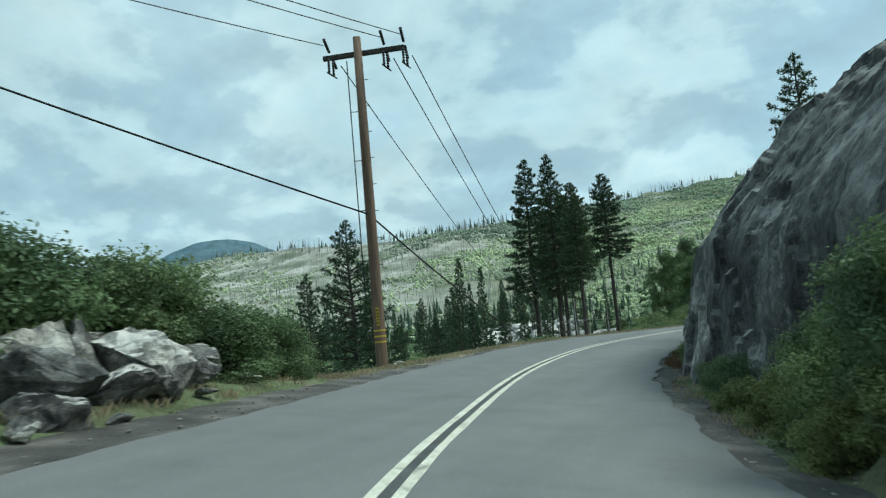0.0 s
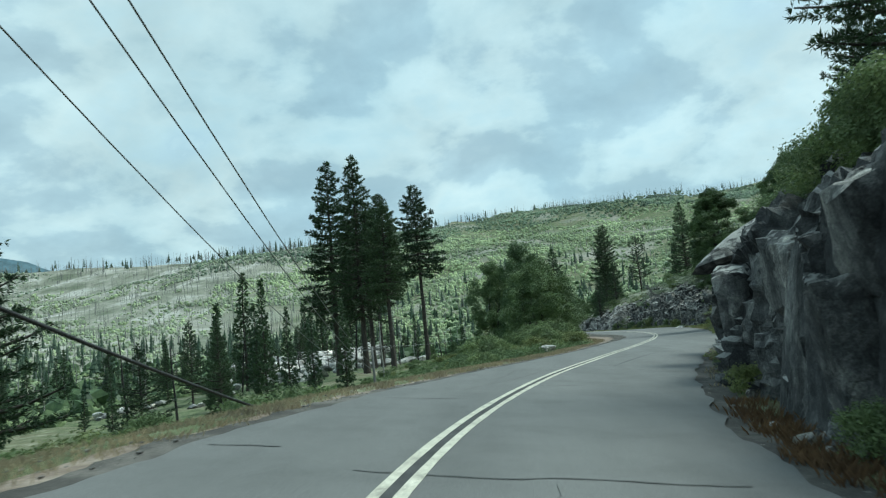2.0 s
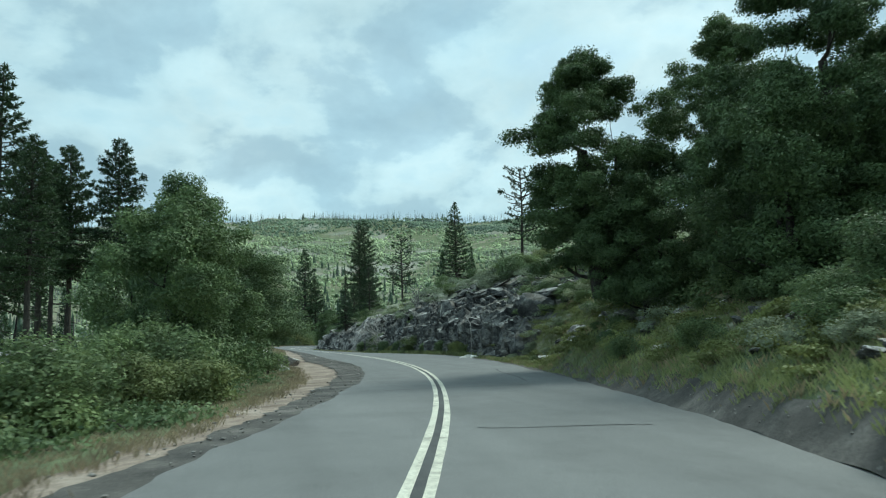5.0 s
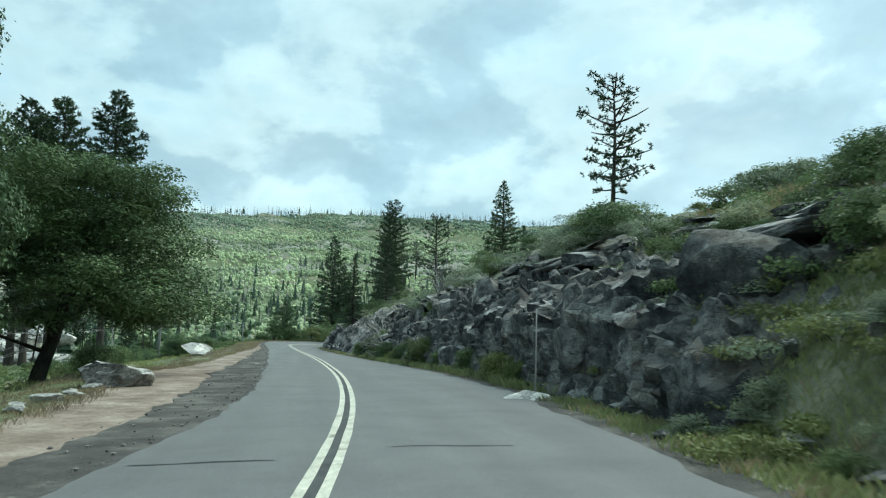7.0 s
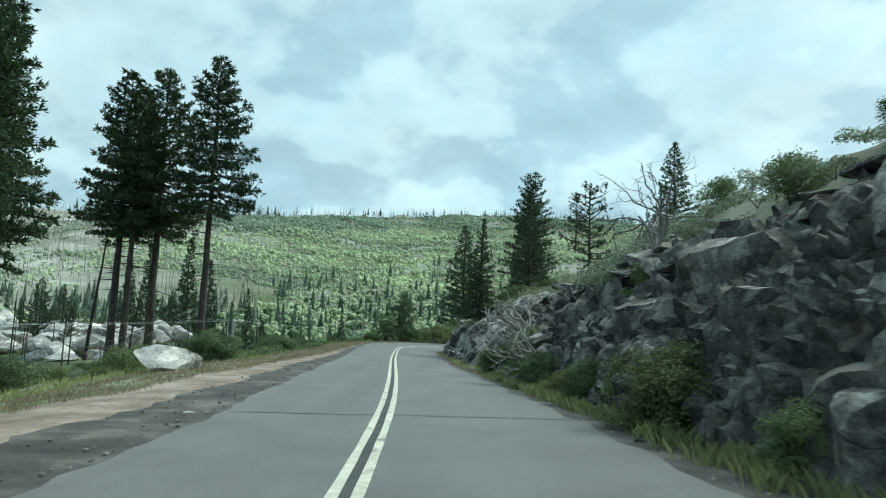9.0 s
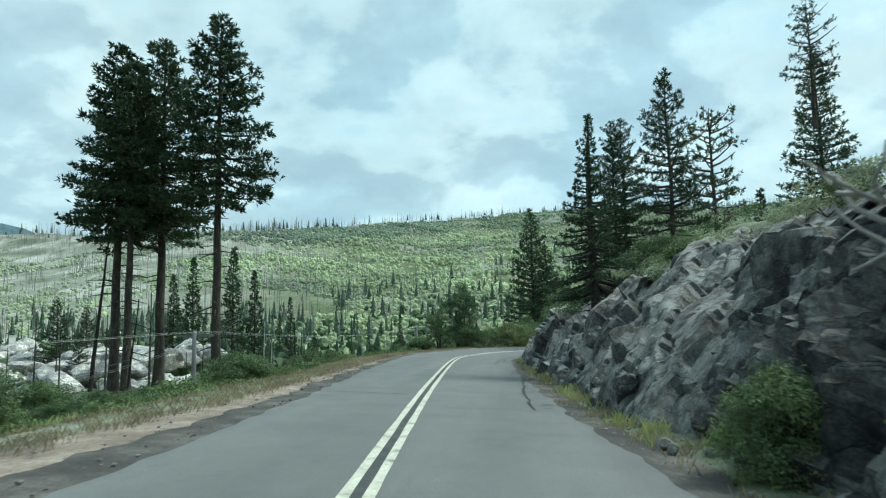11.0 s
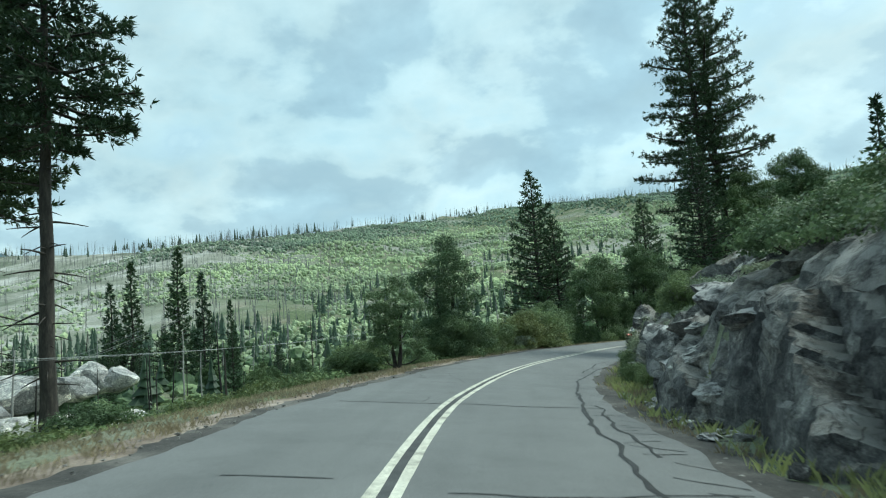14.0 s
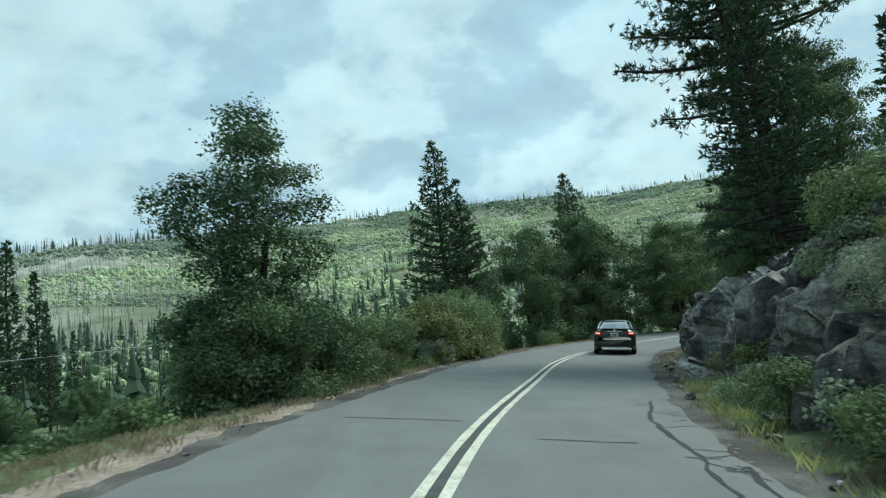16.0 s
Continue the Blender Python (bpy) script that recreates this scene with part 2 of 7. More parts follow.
def rock_material(name, dark, mid_c, light, streak=0.5, cell=1.0, flat_=(1.0, 1.0, 0.5), tip=(0.1, 0.3, 0.0), soil=0.0, pale_tops=1.0):
    """Granite: broken into blocks along its joints, each with its own tone, with grain, stains, paler patches on upward
    faces and soil on ledges.
    """
    m, n, l, sh = material(name, mid_c, 0.8)
    sh.inputs["Specular IOR Level"].default_value = 0.3
    g = n.new("ShaderNodeNewGeometry")
    a = noise_node(n, l, 0.7, 8.0, 0.68, coords="World")
    b = noise_node(n, l, 4.5, 10.0, 0.75, coords="World")
    c = noise_node(n, l, 34.0, 5.0, 0.78, coords="World")
    # the joints wander a little
    wob = noise_node(n, l, 1.3, 4.0, 0.6, coords="World")
    off = n.new("ShaderNodeVectorMath")
    off.operation = "MULTIPLY_ADD"
    off.inputs[1].default_value = (0.7 * cell,) * 3
    l.new(wob.outputs["Color"], off.inputs[0])
    l.new(g.outputs["Position"], off.inputs[2])
    tones, lines = [], []
    for size, width in ((cell, 0.035), (cell * 0.36, 0.05)):
        mp = n.new("ShaderNodeMapping")
        mp.inputs["Rotation"].default_value = tip
        mp.inputs["Scale"].default_value = tuple(1.0 / (size * q) for q in flat_)
        l.new(off.outputs[0], mp.inputs["Vector"])
        v1 = n.new("ShaderNodeTexVoronoi")
        v1.inputs["Scale"].default_value = 1.0
        l.new(mp.outputs[0], v1.inputs["Vector"])
        sep = n.new("ShaderNodeSeparateXYZ")
        l.new(v1.outputs["Color"], sep.inputs[0])
        tones.append(sep.outputs["X"])
        v2 = n.new("ShaderNodeTexVoronoi")
        v2.feature = "DISTANCE_TO_EDGE"
        v2.inputs["Scale"].default_value = 1.0
        l.new(mp.outputs[0], v2.inputs["Vector"])
        lines.append(ramp(n, l, v2.outputs["Distance"], [(0.0, (0.10, 0.10, 0.11)), (width, (1, 1, 1))]))
    col = ramp(n, l, a.outputs["Fac"], [(0.36, dark), (0.5, mid_c), (0.66, light)])
    col = mix(n, l, 1.0, col, ramp(n, l, tones[0], [(0.0, (0.55, 0.56, 0.58)), (0.75, (1.1, 1.1, 1.08)), (1.0, (1.75, 1.72, 1.66))]), "MULTIPLY")
    col = mix(n, l, 0.8, col, ramp(n, l, tones[1], [(0.0, (0.6, 0.6, 0.62)), (0.8, (1.1, 1.1, 1.1)), (1.0, (1.5, 1.48, 1.44))]), "MULTIPLY")
    col = mix(n, l, 0.9, col, ramp(n, l, b.outputs["Fac"], [(0.34, (0.3, 0.31, 0.33)), (0.5, (0.9, 0.9, 0.9)), (0.66, (1.7, 1.67, 1.6))]), "MULTIPLY")
    col = mix(n, l, 0.9, col, ramp(n, l, c.outputs["Fac"], [(0.35, (0.5, 0.5, 0.5)), (0.65, (1.5, 1.5, 1.49))]), "MULTIPLY")
    # dark runs of seeping water
    s2 = noise_node(n, l, 1.2, 8.0, 0.62, (1.0, 1.0, 0.10), "World")
    col = mix(n, l, streak, col, ramp(n, l, s2.outputs["Fac"], [(0.40, (0.14, 0.145, 0.155)), (0.50, (0.75, 0.75, 0.76)), (0.58, (1.0, 1.0, 1.0)), (0.70, (1.35, 1.33, 1.28))]), "MULTIPLY")
    sp = n.new("ShaderNodeSeparateXYZ")
    l.new(g.outputs["Normal"], sp.inputs[0])
    # noise patches of paler stone colour, stronger the more a face points up
    patchy = noise_node(n, l, 1.9, 8.0, 0.68, coords="World")
    f1 = ramp(n, l, sp.outputs["Z"], [(0.42, (0, 0, 0)), (0.85, (pale_tops,) * 3)])
    f2 = ramp(n, l, patchy.outputs["Fac"], [(0.46, (0, 0, 0)), (0.53, (1, 1, 1))])
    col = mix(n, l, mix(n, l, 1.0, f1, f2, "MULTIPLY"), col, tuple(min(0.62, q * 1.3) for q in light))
    if soil:
        so = noise_node(n, l, 0.7, 7.0, 0.65, coords="World")
        f3 = ramp(n, l, so.outputs["Fac"], [(0.42, (0, 0, 0)), (0.50, (soil,) * 3)])
        f4 = ramp(n, l, sp.outputs["Z"], [(0.5, (0, 0, 0)), (0.72, (1, 1, 1))])
        earth = ramp(n, l, b.outputs["Fac"], [(0.3, (0.04, 0.033, 0.026)), (0.55, (0.095, 0.08, 0.058)), (0.72, (0.20, 0.185, 0.125))])
        col = mix(n, l, mix(n, l, 1.0, f3, f4, "MULTIPLY"), col, earth)
    o = n.new("ShaderNodeObjectInfo")
    col = mix(n, l, 1.0, col, ramp(n, l, o.outputs["Random"], [(0.0, (0.72, 0.73, 0.75)), (1.0, (1.25, 1.23, 1.2))]), "MULTIPLY")
    joint = mix(n, l, 1.0, mix(n, l, 0.7, (1.0, 1.0, 1.0), lines[0]), mix(n, l, 0.3, (1.0, 1.0, 1.0), lines[1]), "MULTIPLY")
    broken = ramp(n, l, patchy.outputs["Fac"], [(0.44, (0, 0, 0)), (0.56, (0.8, 0.8, 0.8))])
    col = mix(n, l, broken, col, mix(n, l, 1.0, col, joint, "MULTIPLY"))
    l.new(col, sh.inputs["Base Color"])
    h = mix(n, l, 0.45, mix(n, l, 0.35, b.outputs["Fac"], c.outputs["Fac"]), mix(n, l, 0.5, tones[0], tones[1]))
    h = mix(n, l, 0.18, h, joint)
    bump(n, l, sh, h, 0.95, 0.16)
    return m


M_GROUND = ground_material()
M_ASPHALT = asphalt_material()
M_CRACK = noisy("crack_sealant", [(0.3, (0.012, 0.012, 0.013)), (0.7, (0.03, 0.03, 0.03))], 6.0, rough=0.6)
M_PATCH = noisy("worn_asphalt", [(0.3, (0.045, 0.046, 0.047)), (0.7, (0.10, 0.102, 0.104))], 2.5, 60, rough=0.85, bump_d=0.005)
M_YELLOW = noisy("worn_yellow_paint", [(0.30, (0.24, 0.23, 0.20)), (0.44, (0.56, 0.54, 0.45)), (0.7, (0.70, 0.68, 0.58))], 3.0, 26.0, rough=0.7, bump_d=0.004)
M_DIRT = noisy("gravel_shoulder", [(0.3, (0.15, 0.115, 0.09)), (0.5, (0.27, 0.215, 0.175)), (0.7, (0.42, 0.36, 0.305))], 1.1, 12.0, rough=0.95, bump_d=0.03)
M_GRAVEL = noisy("dark_gravel", [(0.3, (0.045, 0.043, 0.041)), (0.5, (0.085, 0.08, 0.074)), (0.7, (0.19, 0.175, 0.16))], 1.1, 22.0, rough=0.95, bump_d=0.02)
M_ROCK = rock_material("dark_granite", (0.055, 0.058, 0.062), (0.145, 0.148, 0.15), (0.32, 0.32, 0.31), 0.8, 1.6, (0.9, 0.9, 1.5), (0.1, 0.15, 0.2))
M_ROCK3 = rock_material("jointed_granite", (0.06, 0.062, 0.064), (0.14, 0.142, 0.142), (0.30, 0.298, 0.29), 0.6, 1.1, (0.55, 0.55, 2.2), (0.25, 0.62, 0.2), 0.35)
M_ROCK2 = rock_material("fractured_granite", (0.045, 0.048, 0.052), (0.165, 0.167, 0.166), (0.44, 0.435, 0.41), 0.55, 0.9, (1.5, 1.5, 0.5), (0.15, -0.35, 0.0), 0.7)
M_PALE = rock_material("pale_granite", (0.30, 0.295, 0.28), (0.50, 0.49, 0.465), (0.62, 0.61, 0.58), 0.2, 2.2, (1, 1, 0.8), pale_tops=0.3)
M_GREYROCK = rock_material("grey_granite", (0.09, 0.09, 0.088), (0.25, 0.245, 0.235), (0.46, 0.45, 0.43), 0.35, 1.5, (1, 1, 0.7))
M_BARK = noisy("pine_bark", [(0.3, (0.026, 0.024, 0.022)), (0.55, (0.062, 0.054, 0.047)), (0.75, (0.12, 0.10, 0.085))], 3.0, 14.0, bump_d=0.05, stretch=(1, 1, 0.25))
M_OAKBARK = noisy("oak_bark", [(0.3, (0.02, 0.019, 0.018)), (0.7, (0.08, 0.072, 0.062))], 4.0, 18.0, bump_d=0.03, stretch=(1, 1, 0.3))
M_DEAD = noisy("bleached_deadwood", [(0.3, (0.20, 0.19, 0.175)), (0.7, (0.46, 0.45, 0.42))], 3.0, 16.0, bump_d=0.01, stretch=(1, 1, 0.2))
M_CHAR = noisy("charred_wood", [(0.3, (0.008, 0.008, 0.008)), (0.7, (0.045, 0.042, 0.04))], 3.0, 16.0, bump_d=0.02, stretch=(1, 1, 0.2))
# weathered grey wood, its tone also raised for haze on the far snags
M_SNAG = noisy("grey_snag_wood", [(0.3, (0.13, 0.128, 0.125)), (0.7, (0.30, 0.295, 0.285))], 0.05, 0.4, bump_d=0.0)
M_NEEDLE = foliage("pine_needles", (0.028, 0.05, 0.03), (0.075, 0.115, 0.06), 0.5, 0.15)
M_FIR = foliage("fir_needles", (0.032, 0.06, 0.038), (0.085, 0.13, 0.07), 0.5, 0.15)
M_OAK = foliage("oak_leaves", (0.05, 0.088, 0.045), (0.165, 0.23, 0.11), through=0.18)
M_SHRUB = foliage("shrub_leaves", (0.07, 0.11, 0.055), (0.23, 0.30, 0.15))
M_SHRUB_L = foliage("bright_shrub_leaves", (0.11, 0.14, 0.055), (0.26, 0.29, 0.13))
M_SHRUB_G = foliage("grey_shrub_leaves", (0.17, 0.21, 0.15), (0.38, 0.42, 0.32))
M_GRASS = foliage("dry_grass", (0.23, 0.185, 0.125), (0.46, 0.385, 0.285), 0.8, 0.3)
M_GRASS_G = foliage("green_grass", (0.19, 0.22, 0.095), (0.44, 0.47, 0.25), 0.8, 0.3)
M_RUST = foliage("rust_dry_weed", (0.075, 0.047, 0.032), (0.18, 0.115, 0.07), 0.8, 0.2)
# fir needles for the distance, haze mixed in as paler, bluer green
M_FARFIR = foliage("hazed_conifer_needles", (0.055, 0.085, 0.07), (0.11, 0.15, 0.115), 0.9, 0.0)
# far brush greens, lightened in the colour to stand in for haze
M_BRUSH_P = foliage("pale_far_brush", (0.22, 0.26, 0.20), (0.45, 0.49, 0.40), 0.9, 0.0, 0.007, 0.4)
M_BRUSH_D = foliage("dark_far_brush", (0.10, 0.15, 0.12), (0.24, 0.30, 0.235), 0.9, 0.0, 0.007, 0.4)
M_BRUSH = foliage("hazed_far_brush", (0.17, 0.23, 0.145), (0.48, 0.55, 0.37), 0.9, 0.0, 0.007, 0.45)
M_VALLEY = foliage("valley_brush", (0.10, 0.15, 0.08), (0.30, 0.36, 0.21), 0.9, 0.0)

# ---- mesh helpers ----
def part(name, mesh, mat, parent=None, label="", smooth=False):
    """One mesh object, from (verts, faces), a bmesh or a mesh, under a thing or a part."""
    if isinstance(mesh, tuple):
        me = bpy.data.meshes.new(name)
        me.from_pydata(mesh[0], [], mesh[1])
    elif isinstance(mesh, bmesh.types.BMesh):
        me = bpy.data.meshes.new(name)
        mesh.to_mesh(me)
        mesh.free()
    else:
        me = mesh
    if mat and not me.materials:
        me.materials.append(mat)
    if smooth:
        me.shade_smooth()
    ob = new(name, me)
    ob.parent = parent
    if label:
        tagged(ob, label)
    return ob


def thing(name, label, category, group="", kind=""):
    return tagged(new(name), label, category, group, kind)


def grid_faces(nu, nv, start=0):
    """Quads of a grid of nu rows of nv points."""
    i = np.arange(nu - 1)[:, None] * nv + np.arange(nv - 1)[None, :] + start
    return np.stack([i, i + 1, i + nv + 1, i + nv], -1).reshape(-1, 4)


def fbm(x, y, scale, octaves=4, seed=0.0):
    """Cheap smooth noise from sines, for arrays, about -1 to 1."""
    out, amp, tot = 0.0, 1.0, 0.0
    for k in range(octaves):
        f = 2.03 ** k / scale
        a, b = 0.7 + 1.3 * k + seed, 2.1 * k + seed * 1.7
        out = out + amp * (np.sin(x * f * 1.9 + 1.3 * np.sin(y * f * 1.3 + a) + b) * np.sin(y * f * 1.7 + 1.1 * np.sin(x * f * 1.1 + b) + a))
        tot += amp
        amp *= 0.52
    return out / tot * 1.4


# ---- the road's line: x, y, z, bank in degrees (down to the right) ----
LINE = np.array([
    (14.3, -60, 0.4, 3), (6.5, -30, 0.3, 5), (-1.3, 0, 0.13, 5.9), (-3.5, 10, 0.06, 6.0), (-4.82, 20, 0.03, 6.2),
    (-4.81, 30, 0.04, 6.2), (-3.23, 40, -0.02, 5.0), (-0.52, 50, -0.10, 3.5), (2.58, 60, -0.16, 2.2), (5.41, 70, -0.18, 0.7),
    (7.53, 80, -0.19, -0.8), (8.77, 90, -0.18, -1.7), (9.21, 100, -0.15, -1.7), (9.07, 110, -0.13, -0.8), (8.59, 120, -0.07, 1.5),
    (7.29, 140, 0.01, 3.8), (6.41, 160, 0.09, 5.4), (6.79, 170, 0.07, 6.3), (8.3, 180, 0.03, 6.8), (10.9, 190, -0.06, 7.0),
    (13.5, 199, -0.16, 6.5), (16.9, 207, -0.26, 6.0), (21.8, 214, -0.35, 5.5), (30.0, 220, -0.4, 4.5)])
LINE = np.vstack([LINE, [(43.0, 224, -0.4, 3.5), (63.0, 226, -0.4, 3)]])


def spline(pts, per=14):
    """Catmull-Rom through the rows."""
    p = np.vstack([2 * pts[0] - pts[1], pts, 2 * pts[-1] - pts[-2]])
    t = np.linspace(0, 1, per, endpoint=False)[:, None]
    out = []
    for a, b, c, d in zip(p[:-3], p[1:-2], p[2:-1], p[3:]):
        out.append(0.5 * (2 * b + (c - a) * t + (2 * a - 5 * b + 4 * c - d) * t ** 2 + (3 * b - a - 3 * c + d) * t ** 3))
    return np.vstack(out + [pts[-1:]])


RL = spline(LINE)
RX, RY, RZ, RB = RL.T
RT = np.gradient(RL[:, :2], axis=0)
RT /= np.linalg.norm(RT, axis=1)[:, None]
RTAN = np.tan(np.radians(RB))


def road_at(y):
    """Index along the line, as a fraction, of the place whose y is given."""
    return np.interp(y, RY, np.arange(len(RY)))


def on_road(y, u, lift=0.0):
    """World places at lateral offset u (right is positive) from the line at y."""
    i = road_at(np.asarray(y, float))
    k = np.arange(len(RX))
    tx, ty = np.interp(i, k, RT[:, 0]), np.interp(i, k, RT[:, 1])
    x, yy, z, b = (np.interp(i, k, q) for q in (RX, RY, RZ, RTAN))
    u = np.asarray(u, float)
    return np.stack(np.broadcast_arrays(x + u * ty, yy - u * tx, z - u * b + lift), -1)


def road_coords(x, y):
    """Lateral offset and y of the line's nearest point, for arrays."""
    x, y = np.ravel(x), np.ravel(y)
    u, yl = np.empty(len(x)), np.empty(len(x))
    for s in range(0, len(x), 20000):
        q = slice(s, s + 20000)
        d = (x[q, None] - RX[None]) ** 2 + (y[q, None] - RY[None]) ** 2
        k = np.clip(d.argmin(1), 1, len(RX) - 2)
        dx, dy = x[q] - RX[k], y[q] - RY[k]
        u[q] = dx * RT[k, 1] - dy * RT[k, 0]
        sgn = np.where(u[q] >= 0, 1.0, -1.0)
        u[q] = sgn * np.maximum(np.abs(u[q]), np.sqrt(d[np.arange(len(k)), k]) * 0.999)
        yl[q] = RY[k] + (dx * RT[k, 0] + dy * RT[k, 1]) * RT[k, 1]
    return u, yl


# road edges along y
EDGE_Y = np.array([-60, 5, 15, 28, 36, 45, 55, 66, 80, 95, 105, 115, 135, 150, 160, 172, 185, 200, 226])
EDGE_L = np.array([3.0, 3.0, 2.65, 2.5, 2.5, 2.15, 2.05, 2.4, 2.15, 2.05, 2.45, 2.45, 2.2, 2.5, 2.6, 2.35, 2.5, 2.8, 2.8])
EDGE_R = np.array([3.1, 3.1, 3.2, 3.45, 3.5, 3.6, 3.85, 4.1, 3.5, 3.6, 3.3, 3.0, 2.65, 2.85, 3.05, 2.85, 2.8, 3.2, 3.2])
DIRT_W = np.array([1.4, 1.4, 1.0, 0.7, 0.7, 0.7, 0.7, 1.2, 2.2, 3.4, 4.4, 2.8, 1.3, 1.0, 0.9, 0.9, 1.0, 1.2, 1.2])


def along(y, table):
    return np.interp(y, EDGE_Y, table)


# the right bank: rows of y and heights above the road at 4.6, 6.5, 10, 20 and 60 m from the line
BANK_U = np.array([0.0, 4.0, 4.6, 6.5, 10, 20, 60, 160])
BANK = np.array([
    (-40, .3, .9, 2, 4, 10), (3, .3, .9, 1.9, 4.5, 11), (9, 2.5, 5.0, 7.4, 10, 15), (24, 3.2, 5.5, 7.4, 10, 16), (30, 2.9, 4.4, 6.2, 9.5, 16),
    (35, 2.6, 3.8, 5.4, 9, 16), (39, 2.6, 3.9, 5.6, 9, 16), (44, 2.7, 4.2, 5.9, 9.2, 15), (51, 1.5, 2.4, 4.2, 7.8, 14), (57, .5, 1.7, 2.8, 6, 13), (74, .5, 1.5, 2.6, 5.5, 13), (84, .7, 2.2, 4.4, 7, 13),
    (93, 1.6, 2.9, 4.8, 7.2, 12), (100, 1.65, 3.0, 5.0, 7.6, 12), (108, 1.7, 3.3, 5.6, 8.2, 12.4), (122, 1.7, 3.2, 5.6, 8.2, 12.4), (133, 1.7, 3.0, 4.7, 7.4, 12), (150, 2.1, 3.3, 4.8, 7.2, 11.5),
    (157, 2.0, 3.15, 4.7, 7.1, 11.5), (162, 1.65, 2.7, 4.4, 6.9, 11.5), (168, 1.3, 2.3, 4.0, 6.6, 11.2), (178, 1.5, 2.5, 4.4, 7.2, 12), (205, 1.4, 2.6, 4.6, 8, 14), (240, 1.6, 3.0, 5, 8, 14)])
# the valley side: height at distances to the left
FALL_U = np.array([0, 3.0, 5.0, 8, 14, 25, 40, 80, 160])
FALL_Z = np.array([0, 0.0, -0.15, -0.9, -2.2, -3.6, -4.6, -5.5, -6.0])
# ridge by bearing (degrees from +y, clockwise): elevation and distance of the crest, seen from (5, 90)
RIDGE_B = np.array([-180, -110, -75, -55, -45, -38, -30, -20, -14, -9, -4, 2, 10, 20, 40, 75, 110, 180])
RIDGE_E = np.array([6.0, 6.5, 5.5, 5.4, 6.6, 7.9, 8.6, 8.75, 9.05, 9.5, 9.75, 9.9, 9.95, 9.8, 9.6, 9.5, 8, 6.0])
RIDGE_D = np.array([1500, 1500, 1500, 1500, 1500, 1400, 1200, 1100, 1250, 1500, 1700, 1900, 2000, 2000, 1900, 1700, 1500, 1500])


CUTS = ((5.5, 55.0), (80.0, 164.0), (167.0, 211.0))          # stretches with a rock face


def ground_z(x, y, rough=True, bed=True):
    """Height of the ground sheet, for arrays."""
    shape = np.shape(x)
    x, y = np.ravel(np.asarray(x, float)), np.ravel(np.asarray(y, float))
    u, yl = road_coords(x, y)
    ylc = np.clip(yl, -60, 224)
    i = road_at(ylc)
    k = np.arange(len(RX))
    base, bank = np.interp(i, k, RZ), np.interp(i, k, RTAN)
    el, er = along(ylc, EDGE_L), along(ylc, EDGE_R)
    z = base.copy()
    # right bank
    cols = [np.interp(ylc, BANK[:, 0], BANK[:, c]) for c in range(1, 6)]
    hs = np.stack([np.zeros_like(z), np.zeros_like(z) - 0.05, *cols, cols[-1] + 20], 1)
    cut = sum(np.clip((ylc - a) / 3, 0, 1) * np.clip((b - ylc) / 3, 0, 1) for a, b in CUTS)
    ur = np.maximum(u, 0)
    ur = ur - cut * 1.1 * np.interp(ur, [3.6, 4.6, 8, 11.5], [0, 1, 1, 0])
    zr = np.zeros_like(z)
    for j in range(len(BANK_U) - 1):
        a, b = BANK_U[j], BANK_U[j + 1]
        m = (ur >= a) & (ur < b)
        f = (ur - a) / (b - a)
        zr = np.where(m, hs[:, j] * (1 - f) + hs[:, j + 1] * f, zr)
    zr = np.where(ur >= BANK_U[-1], hs[:, -1], zr)
    # left fall, with the rocky knoll beside the start
    fl = np.interp(-u - along(ylc, DIRT_W) + 1.0, FALL_U, FALL_Z)
    near = np.interp(ylc, [-60, 2, 12, 17], [1.0, 1.0, 0.8, 0.0])
    fl = fl * (1 - near) + near * np.interp(-u, [0, 3.6, 5.5, 8, 14, 30, 80], [0, 0, 0.55, 1.3, 1.7, 0.5, -4])
    z = z + np.where(u >= 0, zr, fl) - np.clip(u, -el - 1, er + 0.6) * bank
    if rough:
        a = np.clip((np.abs(u) - 4.2) / 6, 0, 1)
        z += a * (0.35 * fbm(x, y, 9.0, 4, 1.0) + 0.10 * fbm(x, y, 1.6, 3, 2.0)) + np.clip((np.abs(u) - 40) / 80, 0, 1) * 1.5 * fbm(x, y, 60.0, 3, 4.0)
    # far hills
    dx, dy = x - 5, y - 90
    r = np.hypot(dx, dy)
    b = np.degrees(np.arctan2(dx, dy))
    rc = np.interp(b, RIDGE_B, RIDGE_D)
    zc = np.tan(np.radians(np.interp(b, RIDGE_B, RIDGE_E))) * rc - np.where(b > 15, 8.0, -4.0)
    t = np.clip((r - 260) / (rc - 260), 0, 1)
    hill = zc * (0.30 * t + 0.70 * t ** 1.55)
    hill = np.where(r > rc, zc * (1 - 0.35 * np.clip((r - rc) / rc, 0, 1)), hill)
    amp = np.clip((r - 300) / 500, 0, 1)
    hill = hill + amp * (1 - np.clip((r - rc * 0.8) / (rc * 0.2), 0, 1) * 0.75) * (22 * fbm(x, y, 420.0, 3, 7.0) + 7 * fbm(x, y, 120.0, 3, 9.0))
    z = z + hill
    # the bed under the carriageway
    inside = (u > -el - along(ylc, DIRT_W) - 0.1) & (u < er + 0.35)
    if bed:
        z = np.where(inside, z - 0.12, z)
    return z.reshape(shape)


